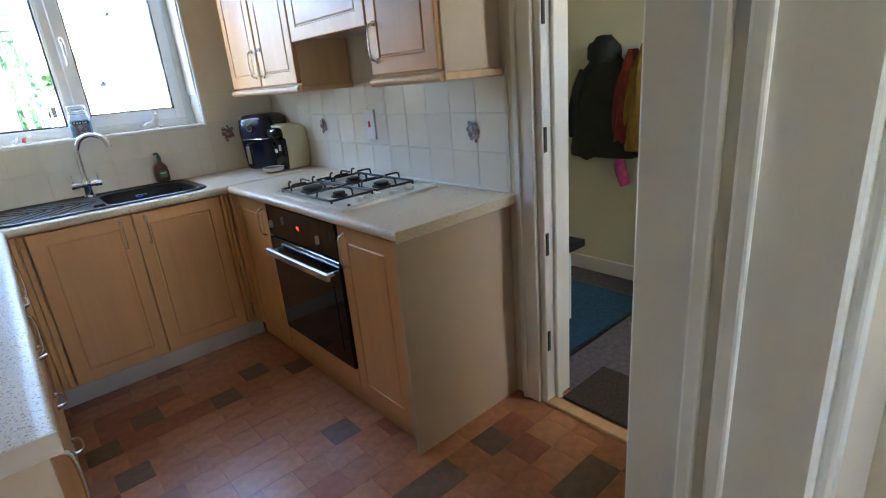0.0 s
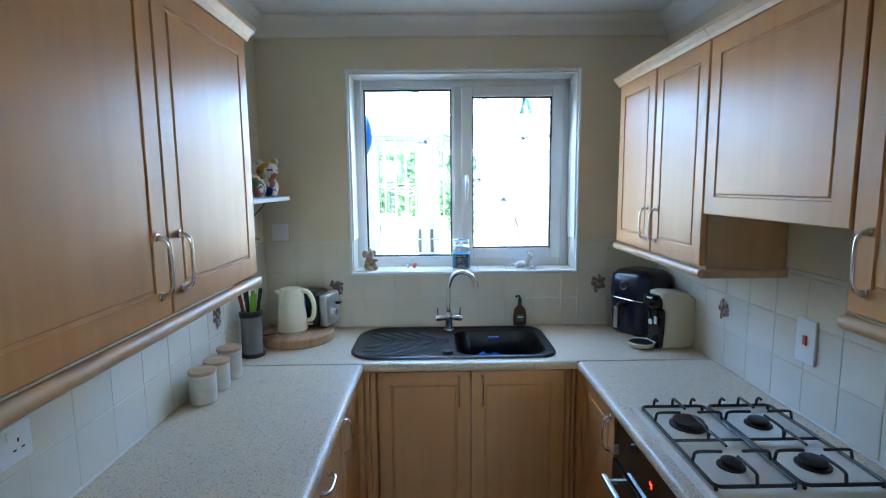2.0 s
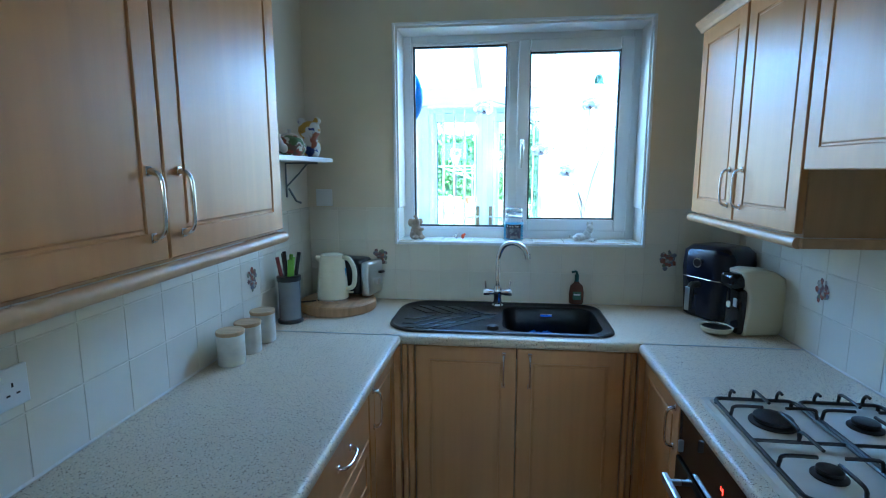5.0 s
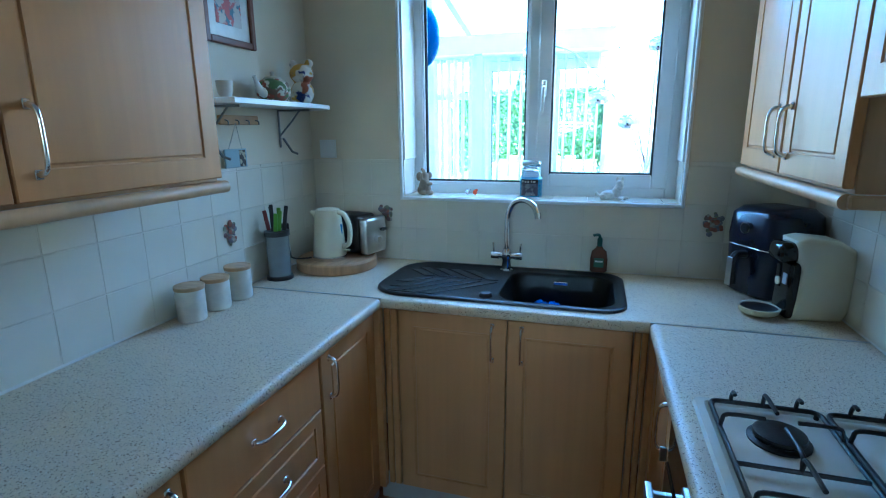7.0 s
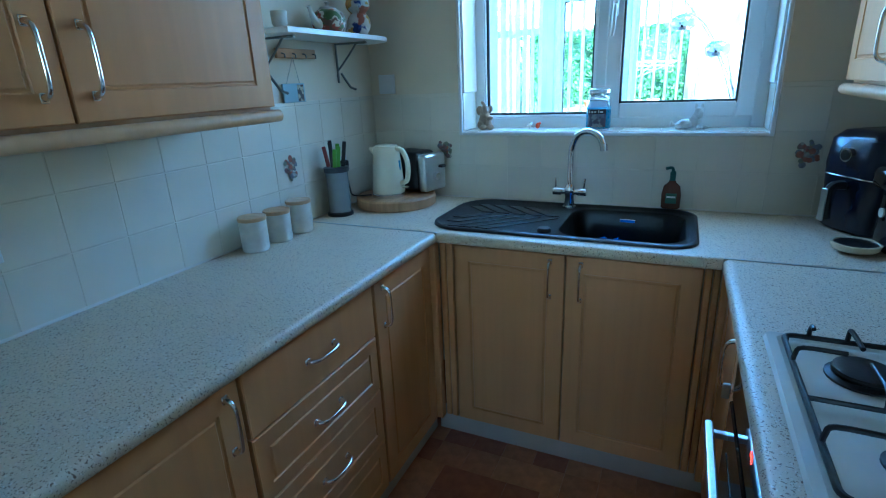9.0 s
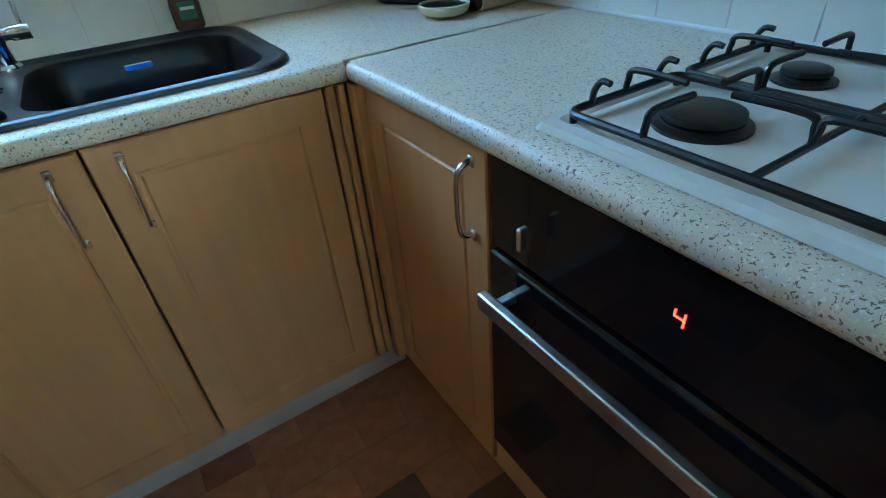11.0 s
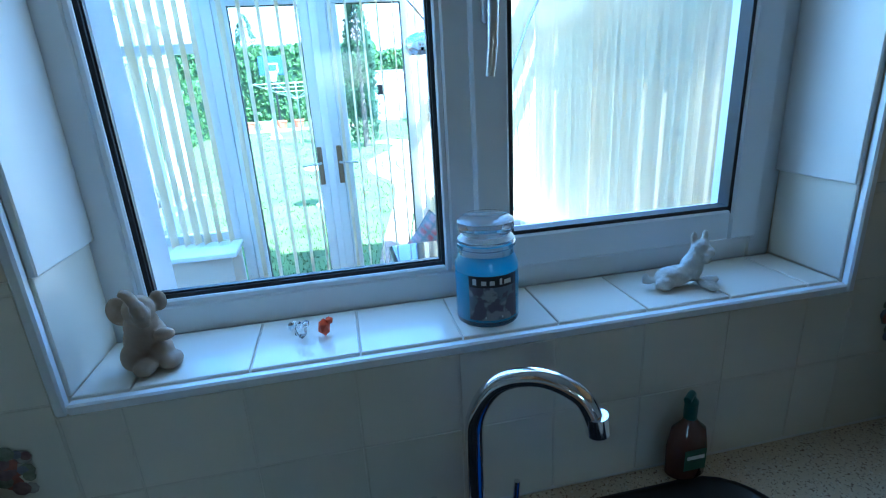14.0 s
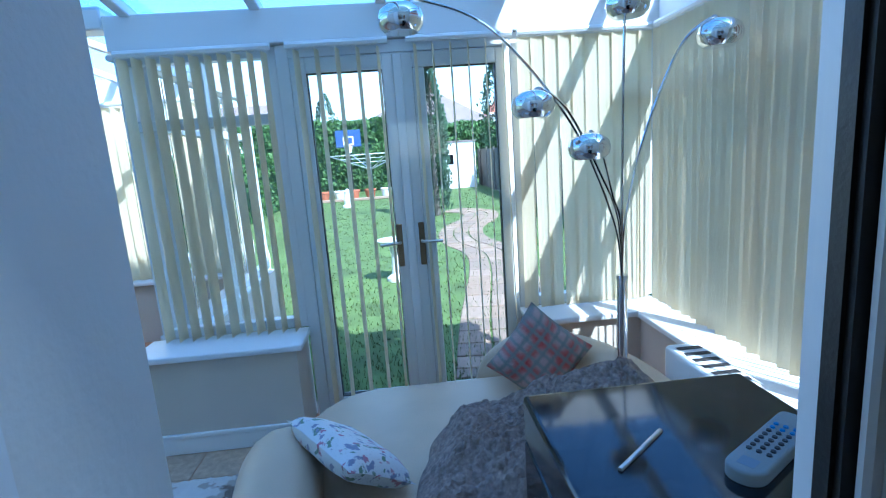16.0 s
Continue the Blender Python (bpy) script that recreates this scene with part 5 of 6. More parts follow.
def bungalow(name, x0, x1, y0, y1, eave, ridge, roof, label):
    t = thing(name, ((x0 + x1) / 2, (y0 + y1) / 2, GZ), label, "house")
    part("wall", box(x0, x1, y0, y1, GZ, eave), M_SHED, t)
    part("gutter", box(x0 - 0.4, x1 + 0.4, y0 - 0.45, y0 - 0.3, eave - 0.05, eave + 0.2, 0.02), M_UPVC, t)
    b = bmesh.new()
    c = [b.verts.new(v) for v in ((x0 - 0.4, y0 - 0.4, eave), (x1 + 0.4, y0 - 0.4, eave), (x1 + 0.4, y1 + 0.4, eave), (x0 - 0.4, y1 + 0.4, eave))]
    my, q = (y0 + y1) / 2, (y1 - y0) * 0.5
    e, f_ = b.verts.new((x0 + q, my, ridge)), b.verts.new((x1 - q, my, ridge))
    for fs in ((c[0], c[1], f_, e), (c[1], c[2], f_), (c[2], c[3], e, f_), (c[3], c[0], e), c):
        b.faces.new(fs)
    rf_ = part("roof", b, roof, t)
    part("chimney", box(x1 - q - 0.4, x1 - q + 0.4, my - 0.4, my + 0.4, ridge - 0.8, ridge + 0.9), M_BRICKD, rf_)
    for k in range(2):
        x = x0 + (x1 - x0) * (0.25 + 0.5 * k)
        wv = part("window", box(x - 0.8, x + 0.8, y0 - 0.03, y0 + 0.02, 1.0, 2.3), M_OVEN, t)
        part("window_frame", frame_bars(x - 0.85, x + 0.85, 0.95, 2.35, 0.09, y0 - 0.06, y0 - 0.031, 0), M_UPVC, wv)
    return t


bungalow("bungalow", -2.6, 9.5, 46, 56, 3.9, 7.6, M_SLATE, "pale rendered bungalow with grey-brown hipped roof")
bungalow("bungalow", -22, -4.5, 44, 54, 3.9, 7.0, M_SLATE, "pale rendered bungalow with low hipped roof")
bungalow("bungalow", 10.5, 18, 52, 60, 5.0, 9.0, M_ORANGE, "house with an orange tiled roof and chimney")

# neighbouring brick house at the side
nb = thing("neighbouring_house", (4.4, 0.8, GZ), "red brick house standing close beside the conservatory", "house")
part("wall", box(4.2, 6.5, -4, 2.6, GZ, 4.1), M_BRICKD, nb)
part("roof", box(4.0, 6.7, -4.2, 2.8, 4.1, 4.3, 0.02), M_SLATE, nb)
nw = part("window", box(4.18, 4.21, 0.9, 1.9, 1.3, 2.4), M_OVEN, nb)
part("window_frame", box(4.16, 4.179, 0.85, 1.95, 1.22, 1.30, 0.004), M_UPVC, nw)
part("downpipe", tube([(4.15, 2.45, GZ), (4.15, 2.45, 4.1)], 0.035, 8), M_UPVC, nb)

# conservatory floor tiles
r = random.Random(4)
ctm = None
for i in range(9):
    for j in range(7):
        b = box(-0.164, 0.164, -0.164, 0.164, -0.006, 0, 0.0015)
        if ctm is None:
            ctm = bpy.data.meshes.new("floor_tile")
            b.to_mesh(ctm)
            ctm.materials.append(M_CTILE)
        b.free()
        ob = new("floor_tile", ctm)
        ob.parent = cf
        ob.matrix_basis = pose(-2.3 + i * 0.333, 0.62 + j * 0.333, 0.0)


# ---- things on the worktops ----
M_CERAM = mat("cream_stoneware", (0.62, 0.59, 0.53), 0.3, vary=0.08, scale=30, bump=0.08)
M_LIDW = mat("pale_wood_lid", (0.50, 0.34, 0.19), 0.5, vary=0.15, scale=6, stretch=(1, 12, 1))
for x, y, h in ((0.078, -0.955, 0.115), (0.078, -0.835, 0.11), (0.078, -0.715, 0.12)):
    c = thing("storage_canister", (x, y, 0.9105), "cream stoneware canister with a wooden lid", "canister", "canisters")
    part("jar", lathe([(0.042, 0), (0.046, 0.004), (0.046, h - 0.012), (0.044, h - 0.008), (0.0, h - 0.008)], (x, y, 0.9105)), M_CERAM, c, smooth=True)
    part("lid", lathe([(0.047, 0), (0.048, 0.003), (0.048, 0.011), (0.046, 0.013), (0, 0.013)], (x, y, 0.9105 + h - 0.0078)), M_LIDW, c, "pale wooden lid", smooth=True)

kb = thing("knife_holder", (0.075, -0.45, 0.9105), "clear cylinder knife holder with black and green knives", "knife holder")
part("foot", lathe([(0.055, 0), (0.055, 0.012), (0.048, 0.016)], (0.075, -0.45, 0.9105)), M_BLACK, kb, smooth=True)
part("cylinder", lathe([(0.047, 0.0165), (0.047, 0.185)], (0.075, -0.45, 0.9105)), mat("smoky_acrylic", (0.20, 0.21, 0.22), 0.12, spec=0.8), kb, "smoky acrylic cylinder", smooth=True)
part("rim", lathe([(0.052, 0.186), (0.052, 0.205), (0.045, 0.207), (0, 0.207)], (0.075, -0.45, 0.9105)), M_BLACK, kb, smooth=True)
M_GREEN = mat("lime_handle", (0.20, 0.42, 0.03), 0.4)
M_REDH = mat("dark_red_handle", (0.22, 0.03, 0.03), 0.45)
for dx, dy, h, m_ in ((-0.03, -0.01, 0.085, M_REDH), (-0.018, 0.012, 0.10, M_BLACK), (-0.004, -0.018, 0.11, M_BLACK), (0.008, 0.008, 0.095, M_GREEN), (0.02, -0.012, 0.085, M_GREEN), (0.03, 0.008, 0.105, M_BLACK), (0.014, -0.028, 0.075, M_GREEN)):
    b = box(-0.008, 0.008, -0.005, 0.005, 0, h, 0.003, seg=2)
    b.transform(pose(0.075 + dx, -0.45 + dy, 1.117, dy * 300, dx * 300, 30))
    part("knife_handle", b, m_, kb)

rb_ = thing("round_wooden_board", (0.215, -0.205, 0.9105), "thick round oak board on the worktop", "board")
part("board", lathe([(0.178, 0), (0.182, 0.004), (0.182, 0.04), (0.176, 0.046), (0, 0.046)], (0.215, -0.205, 0.9105), 48), M_WOOD, rb_, smooth=True)
BZ = 0.957
kt = thing("electric_kettle", (0.20, -0.245, BZ), "cream electric kettle with chrome base ring", "kettle")
KX, KY = 0.205, -0.25
part("base", lathe([(0.075, 0), (0.075, 0.014), (0.07, 0.018)], (KX, KY, BZ)), M_CHROME, kt, "chrome base ring", smooth=True)
b = lathe([(0.073, 0.0185), (0.074, 0.03), (0.066, 0.12), (0.058, 0.20), (0.054, 0.215)], (KX, KY, BZ), 32)
part("jug", b, M_CREAM, kt, smooth=True)
part("lid", lathe([(0.054, 0.2155), (0.052, 0.224), (0.03, 0.229), (0, 0.23)], (KX, KY, BZ)), M_CREAM, kt, smooth=True)
part("spout", tube([(KX - 0.04, KY - 0.01, BZ + 0.195), (KX - 0.075, KY - 0.014, BZ + 0.213)], [0.024, 0.008], 10), M_CREAM, kt, smooth=True)
part("handle", tube(curve([(KX + 0.04, KY, BZ + 0.21), (KX + 0.085, KY - 0.01, BZ + 0.205), (KX + 0.112, KY - 0.015, BZ + 0.15), (KX + 0.105, KY - 0.015, BZ + 0.08), (KX + 0.068, KY - 0.005, BZ + 0.06)], 6), 0.0115, 12), M_CREAM, kt, smooth=True)
part("water_window", box(KX + 0.059, KX + 0.066, KY - 0.006, KY + 0.006, BZ + 0.08, BZ + 0.16, 0.002), mat("blue_gauge", (0.1, 0.25, 0.45), 0.2), kt, "blue water gauge")
part("switch", box(KX + 0.072, KX + 0.10, KY - 0.008, KY + 0.008, BZ + 0.04, BZ + 0.047, 0.002), M_CREAM, kt)
ts = thing("toaster", (0.28, -0.09, BZ), "polished steel toaster with black end panels", "toaster")
mt_ = pose(0.265, -0.098, BZ, 0, 0, -14)
b = box(-0.105, 0.075, -0.075, 0.075, 0.008, 0.185, 0.03, seg=4)
b.transform(mt_)
part("shell", b, M_BLACK, ts, smooth=True)
b = box(0.0755, 0.125, -0.074, 0.074, 0.008, 0.175, 0.014, seg=3)
b.transform(mt_)
part("end_panel", b, M_STEEL, ts, "polished steel end panel", smooth=True)
b = tube([(0.125, -0.01, 0.075), (0.145, -0.01, 0.075)], 0.016, 16)
b.transform(mt_)
part("dial", b, M_CHROME, ts, smooth=True)
b = box(0.125, 0.15, 0.015, 0.045, 0.11, 0.122, 0.003)
b.transform(mt_)
part("lever", b, M_BLACK, ts)

# air fryer and coffee machine
af = thing("air_fryer", (1.98, -0.13, 0.9105), "dark navy air fryer with a drawer handle", "air fryer")
M_NAVY = mat("navy_gloss_plastic", (0.010, 0.014, 0.035), 0.2, vary=0.15)
ma = pose(1.985, -0.145, 0.9105, 0, 0, 28)
prev = None
b = bmesh.new()
for ins, z in ((0.025, 0), (0.012, 0.01), (0.004, 0.15), (0.0, 0.22), (0.006, 0.30), (0.03, 0.325), (0.06, 0.33)):
    vs = [b.verts.new((x, y, z)) for x, y in rounded(-0.125 + ins, 0.115 - ins, -0.125 + ins, 0.125 - ins, 0.06 - ins * 0.5, 5)]
    if prev:
        for i in range(len(vs)):
            b.faces.new((prev[i], prev[(i + 1) % len(vs)], vs[(i + 1) % len(vs)], vs[i]))
    else:
        b.faces.new(vs[::-1])
    prev = vs
b.faces.new(prev)
b.transform(ma)
part("body", b, M_NAVY, af, smooth=True)
b = tube([(x * 1.004, y * 1.004, 0.185) for x, y in rounded(-0.1235, 0.1135, -0.1235, 0.1235, 0.06, 5)] + [(0.114, 0.064, 0.185)], 0.0022, 6)
b.transform(ma)
part("trim_line", b, M_CHROME, af, "thin chrome line above the drawer")
b = tube(curve([(-0.11, 0.0, 0.155), (-0.155, 0.0, 0.158), (-0.17, 0.0, 0.13), (-0.168, 0.0, 0.05)], 4), 0.015, 8)
b.transform(ma)
part("drawer_handle", b, M_IRON, af, smooth=True)
b = box(-0.186, -0.182, -0.012, 0.012, 0.045, 0.15, 0.001)
b.transform(ma)
part("handle_strip", b, M_STEEL, af, "steel strip on the handle")
b = tube([(-0.122, 0.0, 0.255), (-0.138, 0.0, 0.255)], 0.022, 18)
b.transform(ma)
dl = part("dial", b, M_CHROME, af, smooth=True)
b = tube([(-0.137, 0.0, 0.255), (-0.141, 0.0, 0.255)], 0.017, 18)
b.transform(ma)
part("dial_face", b, M_BLACK, dl)

cm = thing("coffee_machine", (2.02, -0.39, 0.9105), "cream and black pod coffee machine", "coffee machine")
b = bmesh.new()
side = [(-0.045, 0.0), (0.105, 0.0), (0.125, 0.04), (0.13, 0.17), (0.115, 0.235), (0.07, 0.262), (-0.02, 0.27), (-0.055, 0.262), (-0.045, 0.20), (-0.028, 0.16), (-0.035, 0.08)]
lo = [b.verts.new((x, -0.058, z)) for x, z in side]
f_ = b.faces.new(lo)
ext = bmesh.ops.extrude_face_region(b, geom=[f_])
bmesh.ops.translate(b, verts=[v for v in ext["geom"] if isinstance(v, bmesh.types.BMVert)], vec=(0, 0.116, 0))
bmesh.ops.bevel(b, geom=[e for e in b.edges if abs(e.verts[0].co.y - e.verts[1].co.y) < 1e-5], offset=0.014, segments=3, affect='EDGES', profile=0.5)
mc = pose(2.0, -0.395, 0.9105, 0, 0, 8)
b.transform(mc)
part("shell", b, M_CREAM, cm, smooth=True)
b = box(-0.062, -0.028, -0.052, 0.052, 0.004, 0.19, 0.012, seg=3)
b.transform(mc)
fr_ = part("front_panel", b, M_OVEN, cm, "black front panel", smooth=True)
b = box(-0.098, -0.03, -0.05, 0.05, 0.185, 0.252, 0.024, seg=4)
b.transform(mc)
part("brew_head", b, M_OVEN, cm, "glossy black brew head", smooth=True)
b = tube([(-0.060, 0.02, 0.115), (-0.066, 0.02, 0.115)], 0.014, 16)
b.transform(mc)
part("button", b, M_CREAM, cm, "cream start button", smooth=True)
b = box(-0.0655, -0.062, -0.035, -0.012, 0.115, 0.15, 0.0005)
b.transform(mc)
part("sticker", b, mat("grey_sticker", (0.45, 0.45, 0.45), 0.6), cm)
b = lathe([(0.05, 0), (0.058, 0.006), (0.062, 0.018), (0.063, 0.023), (0.056, 0.023), (0.053, 0.015)], (0, 0, 0), 28)
b.transform(mc @ pose(-0.118, 0.0, 0.006))
tr_ = part("drip_tray", b, M_CREAM, cm, smooth=True)
b = lathe([(0.054, 0), (0.054, 0.004), (0, 0.004)], (0, 0, 0.0155), 28)
b.transform(mc @ pose(-0.118, 0.0, 0.006))
part("tray_grid", b, M_BLACK, tr_, "black drip grid")

# hand soap
sp = thing("soap_dispenser", (1.37, -0.048, 0.9205), "amber hand soap bottle with a dark green pump", "soap bottle")
M_AMBER = mat("amber_soap", (0.11, 0.05, 0.033), 0.12, vary=0.15)
part("bottle", lathe([(0.03, 0), (0.035, 0.005), (0.036, 0.055), (0.03, 0.09), (0.014, 0.105), (0.012, 0.112)], (1.37, -0.04, 0.9205), 24, 1.0, 0.62), M_AMBER, sp, smooth=True)
part("pump", tube(curve([(1.37, -0.04, 1.032), (1.37, -0.04, 1.065), (1.365, -0.045, 1.082), (1.345, -0.06, 1.082)], 4), [0.011] * 5 + [0.006] * 8, 10), mat("dark_green_plastic", (0.01, 0.07, 0.06), 0.3), sp, smooth=True)
part("label", box(1.35, 1.39, -0.0638, -0.0625, 0.945, 0.985, 0.0005), mat("green_label", (0.05, 0.12, 0.07), 0.5), sp, "green paper label")
part("label_line", box(1.354, 1.386, -0.0645, -0.0639, 0.967, 0.974), M_WHITE, sp)

# cloth and brush in the bowl
cl = thing("blue_cloth", (1.16, -0.34, 0.737), "crumpled blue dishcloth lying in the sink", "cloth")
b = bmesh.new()
N, g2 = 36, []
for i in range(N + 1):
    rw = []
    for j in range(N + 1):
        u_, v_ = i / N - 0.5, j / N - 0.5
        n3 = [noise.noise((u_ * 5 + 7, v_ * 5, k)) for k in (0, 4, 8)]
        d = max(0.0, 1 - (u_ * u_ + v_ * v_) * 3.2)
        rw.append(b.verts.new((1.19 + u_ * 0.18 + n3[0] * 0.03, -0.33 + v_ * 0.17 + n3[1] * 0.03, 0.762 + 0.06 * d + 0.022 * n3[2] + 0.012 * noise.noise((u_ * 14, v_ * 14, 1)))))
    g2.append(rw)
for i in range(N):
    for j in range(N):
        b.faces.new((g2[i][j], g2[i + 1][j], g2[i + 1][j + 1], g2[i][j + 1]))
part("fabric", b, mat("blue_cotton", (0.035, 0.12, 0.50), 0.9, vary=0.25, scale=50, bump=0.8, bscale=260), cl, smooth=True)
cl.location.z += 0.035
br = thing("washing_up_brush", (1.28, -0.36, 0.737), "pale green washing-up brush lying in the sink", "brush")
part("handle", tube(curve([(1.30, -0.31, 0.765), (1.345, -0.34, 0.768), (1.40, -0.375, 0.79)], 5), [0.016] * 3 + [0.009] * 8, 10), mat("pale_green_plastic", (0.32, 0.50, 0.45), 0.35), br, smooth=True)
part("scrubber", box(1.268, 1.313, -0.335, -0.285, 0.7365, 0.762, 0.006, seg=2), mat("yellow_sponge", (0.55, 0.35, 0.08), 0.9, bump=0.8, bscale=300), br)
br.location.z += 0.035

# ---- on the window sill ----
SZ = WZ0 + 0.0065
cj = thing("candle_jar", (1.04, 0.075, SZ), "blue candle in a lidded glass jar with a dark label", "candle")
JX, JY = 1.06, 0.07
part("wax", lathe([(0.044, 0.006), (0.046, 0.01), (0.046, 0.082), (0.0, 0.08)], (JX, JY, SZ)), mat("blue_wax", (0.025, 0.24, 0.42), 0.4, vary=0.08), cj, "blue candle wax", smooth=True)
part("jar", lathe([(0.049, 0), (0.05, 0.004), (0.05, 0.092), (0.043, 0.108), (0.042, 0.118), (0.046, 0.121), (0.046, 0.126)], (JX, JY, SZ), 32), M_FGLASS, cj, smooth=True).visible_shadow = False
part("lid", lathe([(0.041, 0.127), (0.044, 0.132), (0.036, 0.138), (0.044, 0.146), (0.044, 0.16), (0.036, 0.166), (0, 0.166)], (JX, JY, SZ), 32), M_FGLASS, cj, "glass lid", smooth=True).visible_shadow = False
b = bmesh.new()
vs = [[b.verts.new((JX + 0.0508 * math.sin(a), JY - 0.0508 * math.cos(a), SZ + z)) for z in (0.012, 0.066, 0.0665, 0.084)] for a in np.linspace(-0.85, 0.75, 13)]
for p, q in zip(vs, vs[1:]):
    b.faces.new((p[0], q[0], q[1], p[1]))
part("label", b, printed("cloudy_label", (0.16, 0.17, 0.2), ((0.28, 0.28, 0.28), (0.10, 0.09, 0.12)), 30, 0.5), cj, "printed picture label")
b = bmesh.new()
vs = [[b.verts.new((JX + 0.0508 * math.sin(a), JY - 0.0508 * math.cos(a), SZ + z)) for z in (0.066, 0.084)] for a in np.linspace(-0.85, 0.75, 13)]
for p, q in zip(vs, vs[1:]):
    b.faces.new((p[0], q[0], q[1], p[1]))
part("label_band", b, M_BLACK, cj, "black label heading")
b = bmesh.new()
for a0, a1, z0, z1 in ((-0.72, -0.6, 0.07, 0.08), (-0.45, -0.3, 0.07, 0.077), (-0.2, -0.05, 0.07, 0.077), (0.1, 0.18, 0.07, 0.08), (0.25, 0.5, 0.07, 0.077), (-0.35, 0.2, 0.015, 0.019)):
    pv = [b.verts.new((JX + 0.0512 * math.sin(a), JY - 0.0512 * math.cos(a), SZ + z)) for a, z in ((a0, z0), (a1, z0), (a1, z1), (a0, z1))]
    b.faces.new(pv)
tagged(part("label_lettering", b, M_WHITE, cj), kind="stuff")


def blob(parts, material_scale=0.0):
    """Overlapping round lumps merged into one mesh: (centre, radii)."""
    b = bmesh.new()
    for c, rr_ in parts:
        q = bmesh.new()
        bmesh.ops.create_icosphere(q, subdivisions=3, radius=1)
        for v in q.verts:
            v.co = v.co * (1 + material_scale * noise.noise(v.co * 6))
        q.transform(Matrix.Translation(c) @ Matrix.Diagonal((*rr_, 1)))
        join(b, q)
    return b


def fused(ob, voxel):
    """Fuses overlapping lumps into one skin."""
    md = ob.modifiers.new("fuse", 'REMESH')
    md.mode, md.voxel_size, md.use_smooth_shade = 'VOXEL', voxel, True
    return ob


M_STONE = mat("pale_carved_stone", (0.31, 0.23, 0.155), 0.7, vary=0.18, scale=30, bump=0.3, bscale=120)
EX, EY = 0.555, 0.07
b = blob([((EX, EY, SZ + 0.036), (0.030, 0.028, 0.038)), ((EX, EY - 0.004, SZ + 0.060), (0.024, 0.022, 0.026)), ((EX + 0.002, EY - 0.008, SZ + 0.086), (0.021, 0.021, 0.022)),
          ((EX - 0.027, EY + 0.002, SZ + 0.084), (0.017, 0.006, 0.022)), ((EX + 0.022, EY + 0.012, SZ + 0.090), (0.012, 0.006, 0.016)),
          ((EX + 0.032, EY - 0.020, SZ + 0.011), (0.016, 0.020, 0.012)), ((EX + 0.002, EY - 0.034, SZ + 0.011), (0.015, 0.018, 0.012)), ((EX + 0.020, EY - 0.012, SZ + 0.024), (0.016, 0.020, 0.020)), ((EX - 0.014, EY - 0.016, SZ + 0.022), (0.018, 0.022, 0.022)),
          ((EX + 0.032, EY - 0.022, SZ + 0.052), (0.014, 0.010, 0.009)), ((EX + 0.012, EY - 0.028, SZ + 0.074), (0.010, 0.008, 0.007))], 0.04)
tube(curve([(EX + 0.006, EY - 0.018, SZ + 0.084), (EX + 0.013, EY - 0.034, SZ + 0.090), (EX + 0.012, EY - 0.038, SZ + 0.104), (EX + 0.004, EY - 0.034, SZ + 0.117), (EX - 0.006, EY - 0.032, SZ + 0.123)], 4), [0.013] * 4 + [0.010] * 5 + [0.0075] * 5 + [0.006] * 3, 10, bm=b)
tagged(fused(part("elephant_figurine", b, M_STONE, smooth=True), 0.0022), "pale carved elephant figurine with raised trunk", "figurine")
DX, DY_ = 1.415, 0.07
b = blob([((DX - 0.018, DY_, SZ + 0.020), (0.036, 0.019, 0.019)), ((DX - 0.040, DY_ - 0.010, SZ + 0.013), (0.018, 0.012, 0.013)), ((DX + 0.014, DY_ - 0.002, SZ + 0.034), (0.020, 0.018, 0.026)), ((DX + 0.020, DY_ - 0.004, SZ + 0.054), (0.015, 0.015, 0.018)),
          ((DX + 0.024, DY_ - 0.006, SZ + 0.070), (0.016, 0.015, 0.014)), ((DX + 0.032, DY_ - 0.018, SZ + 0.064), (0.009, 0.011, 0.009)), ((DX + 0.030, DY_ - 0.016, SZ + 0.052), (0.008, 0.009, 0.010)),
          ((DX + 0.013, DY_ - 0.002, SZ + 0.086), (0.006, 0.004, 0.012)), ((DX + 0.034, DY_ - 0.002, SZ + 0.087), (0.006, 0.004, 0.012)),
          ((DX + 0.030, DY_ - 0.026, SZ + 0.008), (0.012, 0.024, 0.008)), ((DX + 0.044, DY_ - 0.010, SZ + 0.008), (0.020, 0.010, 0.008)), ((DX - 0.062, DY_ + 0.004, SZ + 0.016), (0.014, 0.006, 0.007)), ((DX - 0.070, DY_ + 0.004, SZ + 0.022), (0.006, 0.005, 0.009))], 0.14)
tagged(fused(part("dog_figurine", b, mat("white_glazed_fur", (0.62, 0.60, 0.55), 0.55, vary=0.12, scale=60, bump=0.6, bscale=160), smooth=True), 0.0022), "white terrier dog figurine lying on the sill", "figurine")
for x, y, s, m_, lb in ((0.765, 0.075, 0.012, M_FGLASS, "tiny clear crystal animal ornament"), (0.748, 0.105, 0.007, M_CHROME, "tiny silver bead ornament"), (0.80, 0.075, 0.012, mat("orange_crystal", (0.65, 0.10, 0.04), 0.1), "tiny orange crystal ornament")):
    b = bmesh.new()
    bmesh.ops.create_icosphere(b, subdivisions=1, radius=s)
    b.transform(Matrix.Translation((x, y, SZ + s * 1.25)) @ Matrix.Diagonal((0.9, 0.8, 1.25, 1)))
    q = bmesh.new()
    bmesh.ops.create_icosphere(q, subdivisions=1, radius=s * 0.55)
    q.transform(Matrix.Translation((x + s * 0.7, y, SZ + s * 2.1)))
    tagged(part("crystal_ornament", join(b, q), m_), lb, "ornament", "crystal ornaments")

